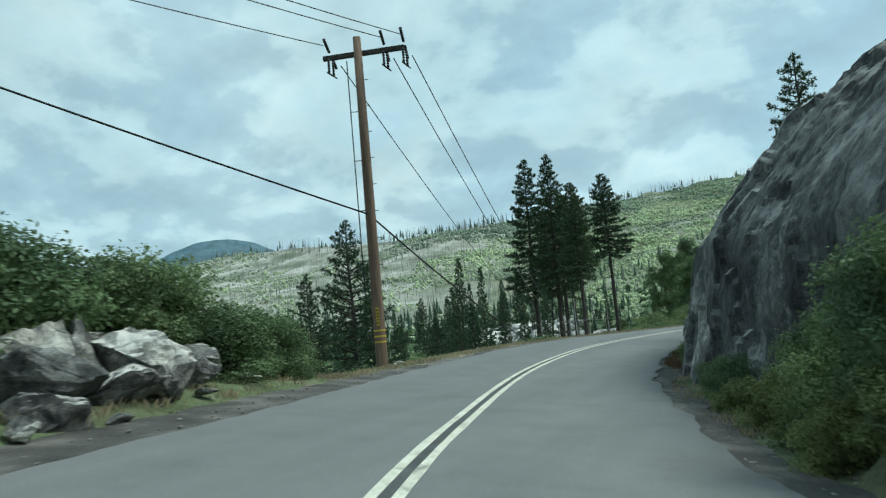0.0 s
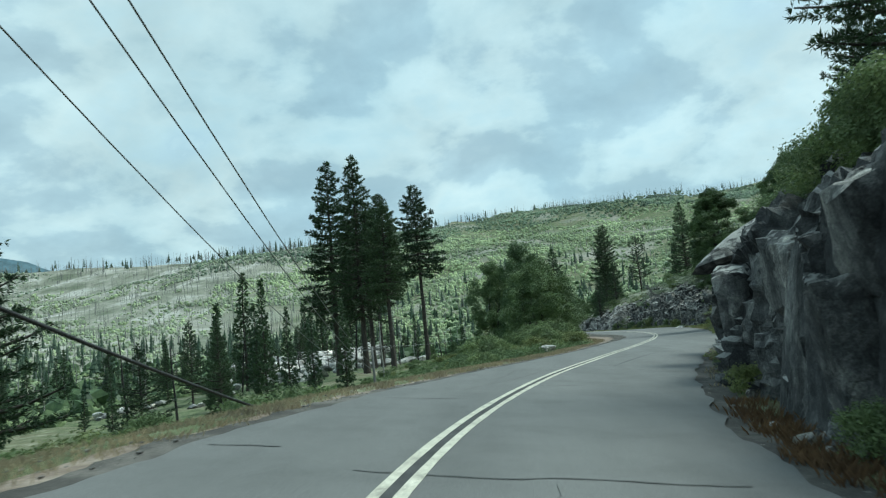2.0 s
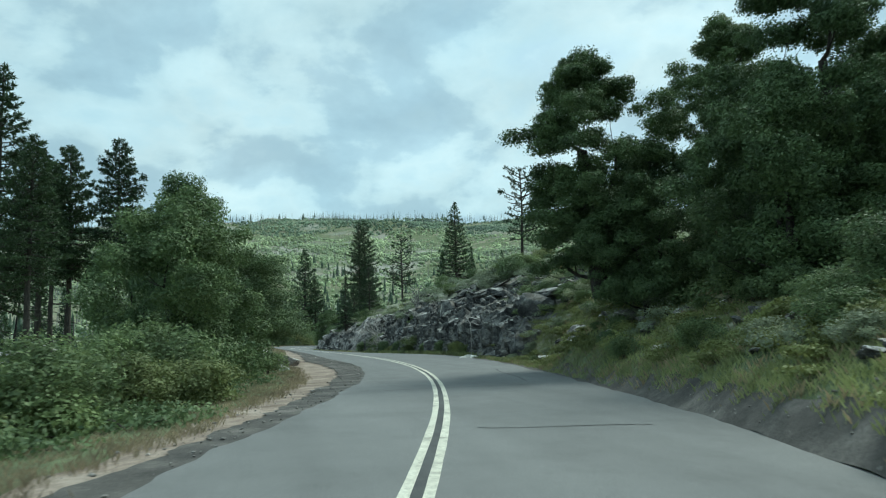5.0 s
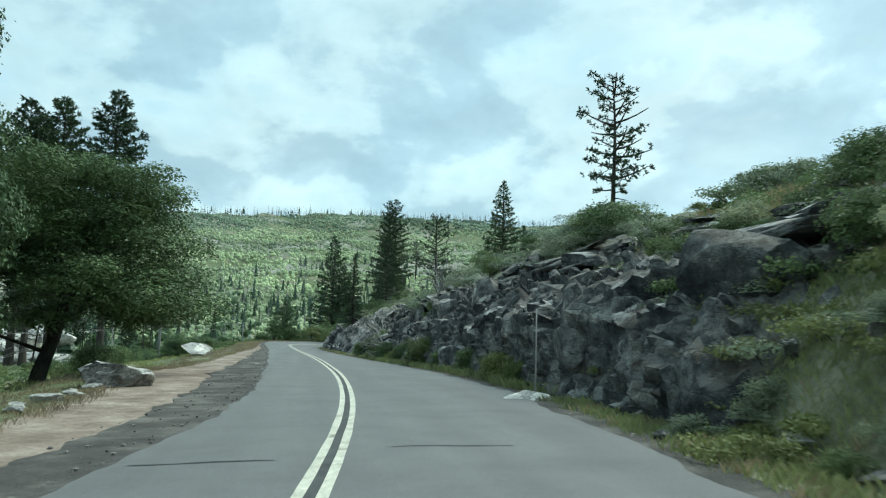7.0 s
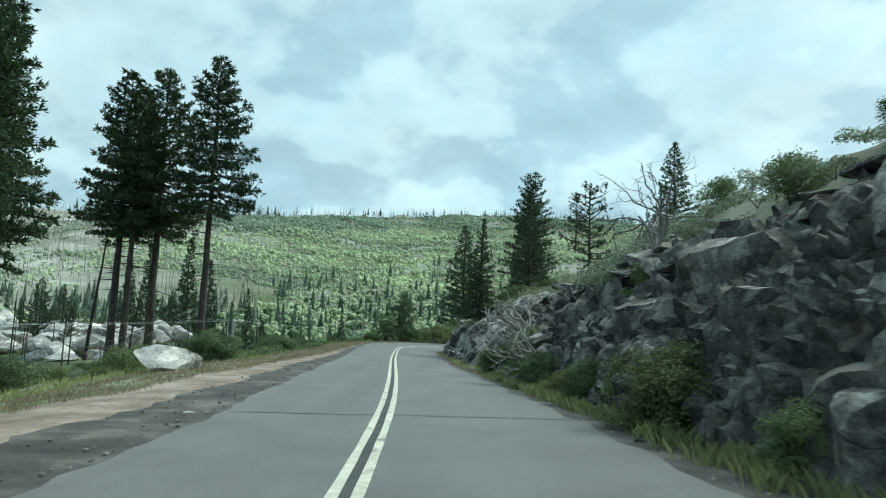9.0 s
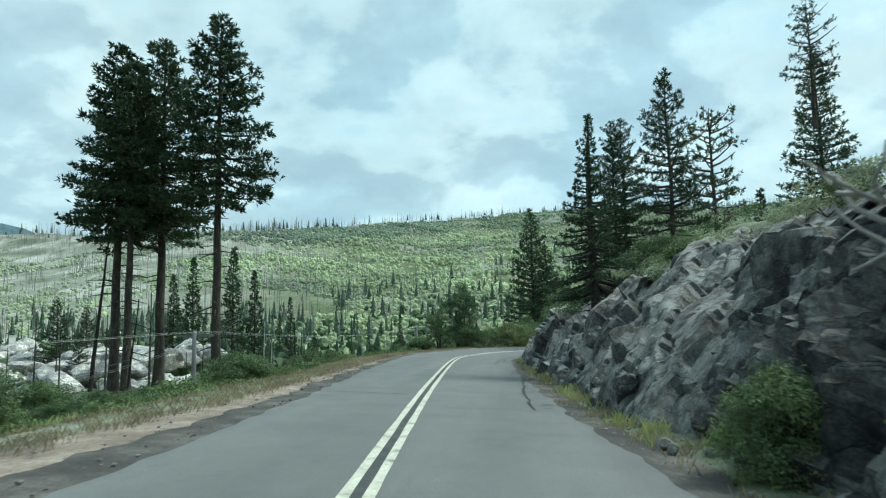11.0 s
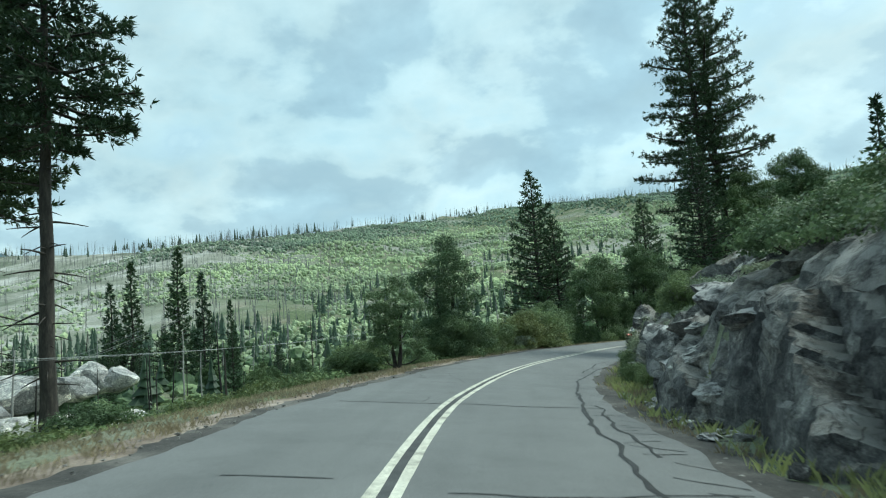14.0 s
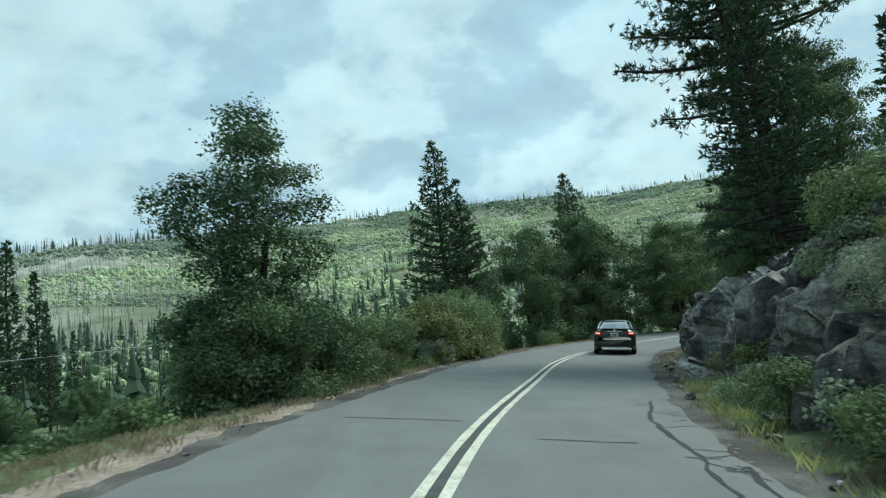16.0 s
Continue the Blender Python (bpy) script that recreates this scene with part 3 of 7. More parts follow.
def axis(lo, fine_lo, fine_hi, hi, step, grow=1.09):
    mid = list(np.arange(fine_lo, fine_hi, step))
    up, s, v = [], step, fine_hi
    while v < hi:
        up.append(v)
        s *= grow
        v += s
    dn, s, v = [], step, fine_lo - step
    while v > lo:
        dn.append(v)
        s *= grow
        v -= s
    return np.array([lo] + dn[::-1] + mid + up + [hi])


# ---- ground, one sheet to the horizon ----
GX, GY = axis(-4600, -22, 34, 4600, 0.5), axis(-3000, -14, 232, 4900, 0.62)
gx, gy = np.meshgrid(GX, GY)
gz = ground_z(gx, gy)
ground = part("ground", (np.stack([gx, gy, gz], -1).reshape(-1, 3).tolist(), grid_faces(len(GY), len(GX)).tolist()), M_GROUND, smooth=True)
tagged(ground, "dry brushy valley floor and hillsides with soil and rock", "ground", kind="structure")


def ribbon(name, ys, us, lift, mat, parent=None, label="", crown=0.0):
    """A strip along the road; us: function of ys giving the offsets of each line of points."""
    cols = [on_road(ys, u, lift) for u in us]
    v = np.stack(cols, 1)
    return part(name, (v.reshape(-1, 3).tolist(), grid_faces(len(ys), len(us))[:, ::-1].tolist()), mat, parent, label)


YS = np.concatenate([np.arange(-58, -2, 0.6), np.arange(-2, 225.8, 0.22)])
wob_l = 0.08 * fbm(YS, YS * 0, 3.0, 4, 3.0) + 0.06 * fbm(YS, YS * 0 + 3, 0.7, 3, 1.3)
wob_r = 0.10 * fbm(YS, YS * 0, 2.5, 4, 5.0) + 0.07 * fbm(YS, YS * 0 + 5, 0.8, 3, 2.3)
le, re = -along(YS, EDGE_L) + wob_l, along(YS, EDGE_R) + wob_r
road = ribbon("road", YS, [le * (1 - f) + re * f for f in np.linspace(0, 1, 9)], 0.0, M_ASPHALT)
tagged(road, "worn grey two-lane asphalt road with cracks", "road", kind="structure")
mid_u = np.interp(YS, [0, 45, 60, 110, 125, 160, 172, 200], [0.11, 0.11, 0.06, 0.06, 0.01, 0.01, 0.06, 0.06])
for side in (-0.1, 0.1):
    w = 0.05 + 0.006 * fbm(YS, YS * 0 + side * 30, 1.2, 3, 8.0)
    ribbon("yellow_line", YS, [mid_u + side - w, mid_u + side + w], 0.006, M_YELLOW, road, "faded pale yellow painted centre line")

ribbon("centre_seam", YS, [mid_u - 0.056, mid_u + 0.056], 0.003, M_PATCH, road, "dark worn seam between the centre lines")
sh_in, sh_out = le + 0.02, le - along(YS, DIRT_W) + 0.25 * fbm(YS, YS * 0, 4.0, 4, 9.0)
dark_out = le - np.minimum(along(YS, DIRT_W) * np.interp(YS, [12, 20, 75, 90], [0.9, 0.5, 0.45, 0.40]), 2.4) + 0.10 * fbm(YS, YS * 0, 2.0, 3, 2.5) + 0.12 * fbm(YS, YS * 0 + 7, 0.6, 3, 4.5)
verge = ribbon("gravel_verge", YS, [sh_in, (sh_in + dark_out) / 2, dark_out], -0.012, M_GRAVEL)
tagged(verge, "dark gravel verge along the asphalt edge", "verge", kind="structure")


def draped(name, ys, us, lift, mat):
    rows = []
    for u in us:
        p = on_road(ys, u)
        p[:, 2] = np.maximum(ground_z(p[:, 0], p[:, 1], bed=False) + lift, p[:, 2] - 0.6)
        rows.append(p)
    v = np.stack(rows, 1)
    return part(name, (v.reshape(-1, 3).tolist(), grid_faces(len(ys), len(us))[:, ::-1].tolist()), mat, smooth=True)


q_ = YS > 13.0
shoulder = draped("dirt_shoulder", YS[q_], [c[q_] for c in (dark_out + 0.12, dark_out * 0.8 + sh_out * 0.2, dark_out * 0.5 + sh_out * 0.5, sh_out, sh_out - 0.7)], -0.045, M_DIRT)
tagged(shoulder, "pinkish dry dirt shoulder beside the road", "shoulder", kind="structure")
r_out = re + 0.55 + 0.16 * fbm(YS, YS * 0, 2.2, 4, 1.5)
ditch = draped("gravel_ditch", YS, [re - 0.03, (re + r_out) / 2, r_out], 0.015, M_GRAVEL)
tagged(ditch, "gravelly road edge with grit and fallen stones", "verge", kind="structure")

# ---- builders of natural things ----
def tube(path, radii, sides=6, cap=True):
    """Verts and faces of a tapering tube along a path."""
    path = np.asarray(path, float)
    n = len(path)
    d = np.gradient(path, axis=0)
    d /= np.linalg.norm(d, axis=1)[:, None] + 1e-9
    ref = np.where(np.abs(d[:, 2:3]) > 0.9, [[1.0, 0, 0]], [[0, 0, 1.0]])
    a = np.cross(d, ref)
    a /= np.linalg.norm(a, axis=1)[:, None] + 1e-9
    b = np.cross(d, a)
    th = np.linspace(0, 2 * math.pi, sides, endpoint=False)
    ring = a[:, None] * np.cos(th)[None, :, None] + b[:, None] * np.sin(th)[None, :, None]
    v = path[:, None] + ring * np.asarray(radii, float)[:, None, None]
    f = []
    for i in range(n - 1):
        for j in range(sides):
            k = (j + 1) % sides
            f.append((i * sides + j, i * sides + k, (i + 1) * sides + k, (i + 1) * sides + j))
    if cap:
        f.append(tuple(range((n - 1) * sides, n * sides)))
    return v.reshape(-1, 3), f


class Soup:
    """Collects verts and faces of many pieces into one mesh."""

    def __init__(self):
        self.v, self.f, self.n = [], [], 0

    def add(self, v, f):
        v = np.asarray(v, float).reshape(-1, 3)
        self.v.append(v)
        self.f.extend([tuple(int(i) + self.n for i in q) for q in f])
        self.n += len(v)

    def quads(self, q):
        """q: array (m, 4, 3)."""
        m = len(q)
        self.v.append(q.reshape(-1, 3))
        i = np.arange(m)[:, None] * 4 + np.arange(4)[None] + self.n
        self.f.extend(map(tuple, i.tolist()))
        self.n += 4 * m

    def data(self):
        return np.vstack(self.v).tolist(), self.f


def unit(a):
    return a / (np.linalg.norm(a, axis=-1, keepdims=True) + 1e-9)


def sprays(rng, centres, ways, per, length, width, spread):
    """Needle or leaf blades round each centre, as long diamonds."""
    c = np.repeat(centres, per, 0)
    w = np.repeat(ways, per, 0)
    d = unit(w + rng.normal(0, spread, c.shape))
    s = unit(np.cross(d, rng.normal(0, 1, c.shape)))
    ln = length * rng.uniform(0.6, 1.25, (len(c), 1))
    wd = width * rng.uniform(0.7, 1.3, (len(c), 1))
    return np.stack([c, c + d * ln * 0.5 + s * wd, c + d * ln, c + d * ln * 0.5 - s * wd], 1)


def conifer(name, seed, h, r0, crown_from, crown_r, branches, tufts, mat, bark=None, droop=0.25, top=0.35, ragged=0.3,
            spray=(7, 0.5, 0.07), dead=0, label="", shape=1.0, group="", bare=0.0):
    """A conifer: trunk with limbs, and a crown of needle sprays."""
    rng = np.random.default_rng(seed)
    tree = thing(name, label, "tree", group)
    wood, green = Soup(), Soup()
    zs = np.linspace(0, h, 14)
    lean = rng.normal(0, 0.006 * h, 2)
    path = np.stack([lean[0] * (zs / h) ** 2 + 0.05 * np.sin(zs * 0.7 + seed), lean[1] * (zs / h) ** 2 + 0.05 * np.cos(zs * 0.6), zs], 1)
    path[0, 2] = -0.8
    rad = r0 * (1 - zs / h) ** 0.75 + 0.015
    rad[0] *= 1.35
    wood.add(*tube(path, rad, 9))
    ga = 2.39996
    for i in range(branches + dead):
        isdead = i >= branches
        f = rng.uniform(0.2, 1.0) * crown_from if isdead else crown_from + (1 - crown_from) * (i + 0.5) / branches
        z = f * h
        q = (f - crown_from) / (1 - crown_from)
        if isdead:
            ln = crown_r * rng.uniform(0.15, 0.55)
        else:
            prof = min(1.0, (1 - q) ** shape * 1.1 + 0.03) * (0.6 + 0.4 * min(1, q / max(top, 0.01) + 0.2))
            ln = crown_r * prof * rng.uniform(1 - ragged, 1 + ragged * 0.6)
        az = i * ga + rng.uniform(-0.5, 0.5)
        up = rng.uniform(-0.3, 0.12) if isdead else rng.uniform(-0.15, 0.15) - droop * (1 - q) + 0.45 * q
        d = np.array([math.cos(az), math.sin(az), 0])
        o = np.array([np.interp(z, zs, path[:, 0]), np.interp(z, zs, path[:, 1]), z])
        t = np.linspace(0, 1, 4)[:, None]
        bp = o + d * ln * t + np.array([0, 0, 1.0]) * (up * ln * t + (0.22 * ln * t ** 2 if not isdead else -0.1 * ln * t ** 2))
        br = max(0.012, 0.045 * ln ** 0.7)
        wood.add(*tube(bp, np.linspace(br, br * 0.3, 4), 4, False))
        if isdead or rng.uniform() < bare:
            continue
        k = max(2, int(tufts * ln / crown_r * rng.uniform(0.8, 1.2)))
        tt = rng.uniform(0.22, 1.0, k) ** 0.75
        cp = np.stack([np.interp(tt, t[:, 0], bp[:, a]) for a in range(3)], 1)
        side = unit(np.cross(d, [0, 0, 1.0]))
        off = rng.normal(0, 0.2, k) * ln * (0.35 + 0.65 * (1 - np.abs(tt - 0.6)))
        cp = cp + side * off[:, None] + rng.normal(0, 0.05 * ln ** 0.5, (k, 3))
        way = unit(d[None] * 0.8 + side * np.sign(off)[:, None] * 0.5 + np.array([0, 0, 0.35]))
        green.quads(sprays(rng, cp, way, spray[0], spray[1], spray[2], 0.75))
    tip = np.array([[path[-1, 0], path[-1, 1], h - 0.3 * k2] for k2 in range(4)])
    green.quads(sprays(rng, tip, np.tile([[0, 0, 1.0]], (4, 1)), spray[0], spray[1], spray[2], 0.6))
    part("trunk", wood.data(), bark or M_BARK, tree, smooth=True)
    part("crown", green.data(), mat, tree)
    return tree


def leafy(name, seed, h, spread, clumps, clump_r, density, leaf, mat, label, category="tree", group="", trunk_r=0.15, low=0.1, belly=0.35, bark=None, stems=1, flat=0.75, gaps=0.0, lean=0.0):
    """An oak or a bush: limbs that reach out to clumps of small leaves."""
    rng = np.random.default_rng(seed)
    tree = thing(name, label, category, group)
    wood, green = Soup(), Soup()
    centres = []
    for _ in range(clumps * 30):
        f = rng.uniform(low, 1.0)
        env = spread * (1 - abs((f - belly) / (1 - belly if f > belly else belly + 0.25)) ** 2.2) ** 0.6 * (0.85 + 0.15 * math.sin(7 * f + seed))
        rad = env * rng.uniform(0.0, 1.0) ** 0.5
        az = rng.uniform(0, 2 * math.pi)
        rad *= 1 + 0.34 * math.sin(3 * az + seed) * math.sin(5 * f + 2 * az) + 0.12 * math.sin(11 * f + 5 * az)
        c = np.array([rad * math.cos(az) + lean * f * spread, rad * math.sin(az), f * (h - clump_r * flat * 0.8)])
        if all(np.linalg.norm((c - q) * (1, 1, 1.25)) > clump_r * (0.72 + gaps) for q in centres):
            centres.append(c)
        if len(centres) >= clumps:
            break
    centres = np.array(centres)
    # limbs grow from the trunk towards each clump in turn
    nodes, rads = [], []
    for k in range(stems):
        a = 2 * math.pi * k / stems + rng.uniform(-0.4, 0.4)
        out = trunk_r * (0.9 if stems > 1 else 0.0)
        tall = h * rng.uniform(0.45, 0.62)
        zz = np.linspace(-0.3, tall, 8)
        ti = (0.35 if stems > 1 else 0.10) * spread
        px = out * math.cos(a) + ti * math.cos(a) * (zz / h).clip(0) ** 1.2 + 0.04 * h * np.sin(zz / h * 7 + seed) * (zz / h).clip(0) + lean * spread * (zz / h).clip(0)
        py = out * math.sin(a) + ti * math.sin(a) * (zz / h).clip(0) ** 1.2 + 0.03 * h * np.cos(zz / h * 6 + k) * (zz / h).clip(0)
        pr = np.linspace(trunk_r * 1.15, trunk_r * 0.5, 8)
        wood.add(*tube(np.stack([px, py, zz], 1), pr, 8, False))
        for i in range(1, 8):
            nodes.append((px[i], py[i], zz[i]))
            rads.append(pr[i])
    for c in sorted(centres.tolist(), key=lambda q: q[0] ** 2 + q[1] ** 2 + 0.3 * q[2] ** 2):
        c = np.array(c)
        d = np.linalg.norm(np.array(nodes) - c, axis=1) + 1.2 * np.maximum(0, np.array(nodes)[:, 2] - c[2] + 0.1 * h)
        k = int(d.argmin())
        o, r = np.array(nodes[k]), max(0.006, min(rads[k] * 0.62, 0.02 + trunk_r * 0.35))
        t = np.linspace(0, 1, 5)[:, None]
        bend = rng.normal(0, 0.10, 3) * np.linalg.norm(c - o) + np.array([0, 0, -0.06 * h])
        p = o + (c - o) * t + bend * (t * (1 - t)) * 1.6
        wood.add(*tube(p, np.linspace(r, r * 0.45, 5), 5, False))
        for i in (2, 3, 4):
            nodes.append(tuple(p[i]))
            rads.append(r * (1 - 0.14 * i))
    for c in centres:
        cr = clump_r * rng.uniform(0.62, 1.3)
        m = int(density * 4 * math.pi * cr * cr * 0.8)
        d = unit(rng.normal(0, 1, (m, 3)))
        d = d[(d[:, 2] > -0.35) | (rng.uniform(0, 1, m) < 0.45)]
        lump = 1 + 0.26 * np.sin(d[:, 0] * 5 + seed + c[0] * 9) * np.sin(d[:, 1] * 5 + c[1] * 7) + 0.14 * np.sin(d[:, 2] * 9 + d[:, 0] * 8 + c[2] * 5)
        rr = cr * lump * (1 - 0.55 * rng.uniform(0, 1, len(d)) ** 2.2) + rng.normal(0, 0.05 * cr, len(d))
        p = c + d * rr[:, None] * np.array([1, 1, flat])
        loose = rng.uniform(0, 1, len(d)) < 0.10
        p[loose] += rng.normal(0, 0.2 * cr, (int(loose.sum()), 3))
        p[:, 2] = np.maximum(p[:, 2], 0.02)
        n = unit(d * 0.8 + rng.normal(0, 0.6, d.shape) + np.array([0, 0, 0.45]))
        a = unit(np.cross(n, rng.normal(0, 1, d.shape)))
        b = np.cross(n, a)
        s = leaf * rng.uniform(0.6, 1.35, (len(d), 1))
        green.quads(np.stack([p - a * s, p + b * s * 0.6, p + a * s, p - b * s * 0.6], 1))
    part("trunk", wood.data(), bark or M_OAKBARK, tree, smooth=True)
    part("crown", green.data(), mat, tree)
    return tree


def bare_tree(name, seed, h, spread, mat, label, category="dead tree", group="", forks=3, r=0.09):
    """A leafless, forking dead tree or shrub skeleton; one mesh."""
    rng = np.random.default_rng(seed)
    wood = Soup()

    def grow(p, d, ln, rr, depth):
        pts = [p]
        for _ in range(4):
            d = unit(d + rng.normal(0, 0.22, 3) + np.array([0, 0, 0.06]))
            pts.append(pts[-1] + d * ln / 4)
        wood.add(*tube(pts, np.linspace(rr, rr * 0.6, 5), 5, False))
        if depth < 4:
            for _ in range(2 if depth else 3):
                nd = unit(d + unit(rng.normal(0, 1, 3)) * 0.8 * spread)
                grow(pts[rng.integers(2, 5)], nd, ln * rng.uniform(0.6, 0.85), rr * 0.58, depth + 1)

    for k in range(forks):
        grow(np.array([0, 0, -0.2]), unit(np.array([rng.normal(0, 0.4 * spread), rng.normal(0, 0.4 * spread), 1.0])), h * 0.34, r, 0)
    v = np.vstack(wood.v)
    v *= h / v[:, 2].max()
    return tagged(part(name, (v.tolist(), wood.f), mat, smooth=True), label, category, group)


def boulder_mesh(name, seed, size, cuts=9, rough=0.06, sub=3):
    """An angular rock: a ball cut flat by random planes, then roughened."""
    rng = np.random.default_rng(seed)
    bm = bmesh.new()
    bmesh.ops.create_icosphere(bm, subdivisions=sub, radius=1.0)
    ns = unit(rng.normal(0, 1, (cuts, 3)))
    ds = rng.uniform(0.35, 0.8, cuts)
    for v in bm.verts:
        p = np.array(v.co)
        for n, d in zip(ns, ds):
            k = p @ n
            if k > d:
                p = p - n * (k - d) * 0.94
        q = Vector(p)
        p = q + q.normalized() * (rough * noise.fractal(q * 1.9 + Vector((seed, 0, 0)), 0.7, 2.1, 5))
        c_ = noise.voronoi(q * 1.7 + Vector((seed, 2, 0)))[0]
        p = p - q.normalized() * max(0.0, 0.10 - (c_[1] - c_[0])) * 0.8
        v.co = (p.x * size[0], p.y * size[1], p.z * size[2])
    me = bpy.data.meshes.new(name)
    bm.to_mesh(me)
    bm.free()
    me.shade_smooth()
    me.set_sharp_from_angle(angle=radians(28))
    return me


def block_mesh(name, seed, mat, sub=3, skew=0.16, chops=5):
    """A broken granite block: six rough joint planes and some chipped corners, about 1 m each way."""
    rng = np.random.default_rng(seed)
    bm = bmesh.new()
    bmesh.ops.create_icosphere(bm, subdivisions=sub, radius=1.0)
    ns = [unit(np.array(a, float) + rng.normal(0, skew, 3)) for a in ((1, 0, 0), (-1, 0, 0), (0, 1, 0), (0, -1, 0), (0, 0, 1), (0, 0, -1))]
    ds = list(rng.uniform(0.42, 0.5, 6))
    for _ in range(chops):
        ns.append(unit(rng.choice([-1, 1], 3) + rng.normal(0, 0.45, 3)))
        ds.append(rng.uniform(0.52, 0.68))
    for v in bm.verts:
        d = unit(np.array(v.co))
        r = min([q / max(1e-3, d @ n) for n, q in zip(ns, ds) if d @ n > 1e-3] + [1.0])
        q = Vector(d * r)
        v.co = q + q.normalized() * 0.035 * noise.fractal(q * 4 + Vector((seed, 0, 0)), 0.7, 2.1, 4)
    me = bpy.data.meshes.new(name)
    bm.to_mesh(me)
    bm.free()
    me.shade_smooth()
    me.set_sharp_from_angle(angle=radians(26))
    me.materials.append(mat)
    return me


def zat(x, y):
    return float(ground_z(np.array([x]), np.array([y]))[0])


def put(ob, x, y, scale=1.0, turn=0.0, dz=0.0, height=None, tilt=(0, 0)):
    """Sets a built thing on the ground."""
    ob.matrix_basis = pose(x, y, zat(x, y) + dz, tilt[0], tilt[1], turn) @ Matrix.Diagonal((scale, scale, height or scale, 1))
    return ob


def again(ob, x, y, scale=1.0, turn=0.0, dz=0.0, height=None, tilt=(0, 0)):
    """A copy of a built thing, set on the ground."""
    c = copy_thing(ob, Matrix())
    c.matrix_basis = pose(x, y, zat(x, y) + dz, tilt[0], tilt[1], turn) @ Matrix.Diagonal((scale, scale, height or scale, 1))
    return c


def at(y, u):
    """Plan place beside the road."""
    p = on_road(y, u)
    return float(p[0]), float(p[1])


# ---- rock cuts on the uphill side ----
def rock_face(y0, y1, mat, label, block=(0.30, 0.9), bulge=0.5, strata=(0.0, 0.0, 1.0), seed=1, foot=0.55, top_u=9.0, ledge=0.0, aspect=(1, 1, 1), wall=0, slabs=0, wall_size=((0.5, 1.3), (0.5, 0.9), (0.5, 1.5)), setback=0.0, sink=0.9, slab_size=((0.8, 2.8), (0.5, 1.1), (0.2, 0.5)), turn=0.0, ledge_low=0.45, bold=1.0, crack=0.0):
    """A cut rock face that follows the bank; blocks are pushed in and out along joints."""
    ys = np.arange(y0, y1 + 0.01, 0.13)
    nv = 74
    rows, wts = [], []
    for y in ys:
        er = float(along(y, EDGE_R))
        i = float(road_at(y))
        k = np.arange(len(RX))
        z0, bank = float(np.interp(i, k, RZ)), float(np.interp(i, k, RTAN))
        h = [float(np.interp(y, BANK[:, 0], BANK[:, c])) for c in range(1, 4)]
        e = min(1.0, (y - y0) / 2.5, (y1 - y) / 2.5)
        u_f = er + foot + setback * min(1.0, max(0.0, (17 - y) / 7))
        us = np.array([u_f, u_f + 0.25, 4.75 + max(0, u_f - 4.3), 6.6, top_u])
        zt = np.array([-0.35, 0.25, h[0], h[1], np.interp(top_u, [6.5, 10, 20], [h[1], h[2], h[2] + 3]) - 0.25])
        lift = 0.10 - sink * (1 - e) ** 2
        t = np.concatenate([[0], np.cumsum(np.hypot(np.diff(us), np.diff(zt)))])
        s = np.linspace(0, t[-1], nv)
        uu, zz = np.interp(s, t, us), np.interp(s, t, zt) + lift
        p = on_road(np.full(nv, y), uu)
        p[:, 2] = z0 - (er + 0.6) * bank + zz
        rows.append(p)
        wts.append(np.full(nv, max(e, 0.0)) * np.clip((nv - 1 - np.arange(nv)) / 5, 0, 1))
    v = np.array(rows)
    wt = np.array(wts)
    du, dv = np.gradient(v, axis=0), np.gradient(v, axis=1)
    nrm = unit(np.cross(dv, du))
    nrm *= np.sign((nrm * np.array([-1.0, 0, 0.6])).sum(-1).mean())
    out = v.copy()
    st = Vector(strata).normalized()
    a = st.orthogonal().normalized()
    b = st.cross(a)
    so = Vector((seed * 7.3, seed * 3.1, seed))
    for i in range(v.shape[0]):
        for j in range(v.shape[1]):
            p = Vector(v[i, j])
            wv = p + noise.noise_vector(p * 0.7 + so) * 0.28 * block[1]
            d = bulge * noise.noise(p * 0.2 + so) + 0.10 * noise.fractal(p * 1.1 + so, 0.8, 2.1, 4)
            for size, share in ((block[1], 1.0), (block[1] * 0.42, 0.38)):
                loc = Vector((wv.dot(a) / aspect[0], wv.dot(b) / aspect[1], wv.dot(st) / aspect[2])) / size
                far_, cells = noise.voronoi(loc + so)
                near = cells[0]
                d -= crack * share * max(0.0, 1 - (far_[1] - far_[0]) / 0.14)
                away = loc + so - near
                d += block[0] * share * ((noise.cell(near * 3.7) - 0.5) * 1.3 + away.x * (noise.cell(near * 5.1) - 0.5) * 1.6 + away.y * (noise.cell(near * 7.9) - 0.5) * 1.6)
            if ledge:
                # beds of rock: each breaks off at its own depth, with a sharp upper edge
                for bed, amp in ((ledge, 0.55), (ledge * 0.37, 0.22)):
                    q = p.dot(st) / bed + 0.35 * noise.noise(p * 0.3 + so)
                    k = math.floor(q)
                    ka = noise.cell(Vector((k * 1.37, seed, 3.1)))
                    seg = math.floor(p.dot(a) / (bed * (1.6 + 2.2 * ka)) + 9 * ka)
                    sgb = math.floor(p.dot(b) / (bed * (1.3 + 1.9 * ka)) + 5 * ka)
                    d += bold * amp * (bed / 0.9) ** 0.5 * ((noise.cell(Vector((k * 1.3, seg * 1.7, sgb * 2.3 + seed))) - 0.5) * 0.8 + 0.28 * (q - k - 0.4)) * min(1.0, max(ledge_low, (j - nv * 0.22) / (nv * 0.15)))
            out[i, j] = v[i, j] + nrm[i, j] * d * wt[i, j]
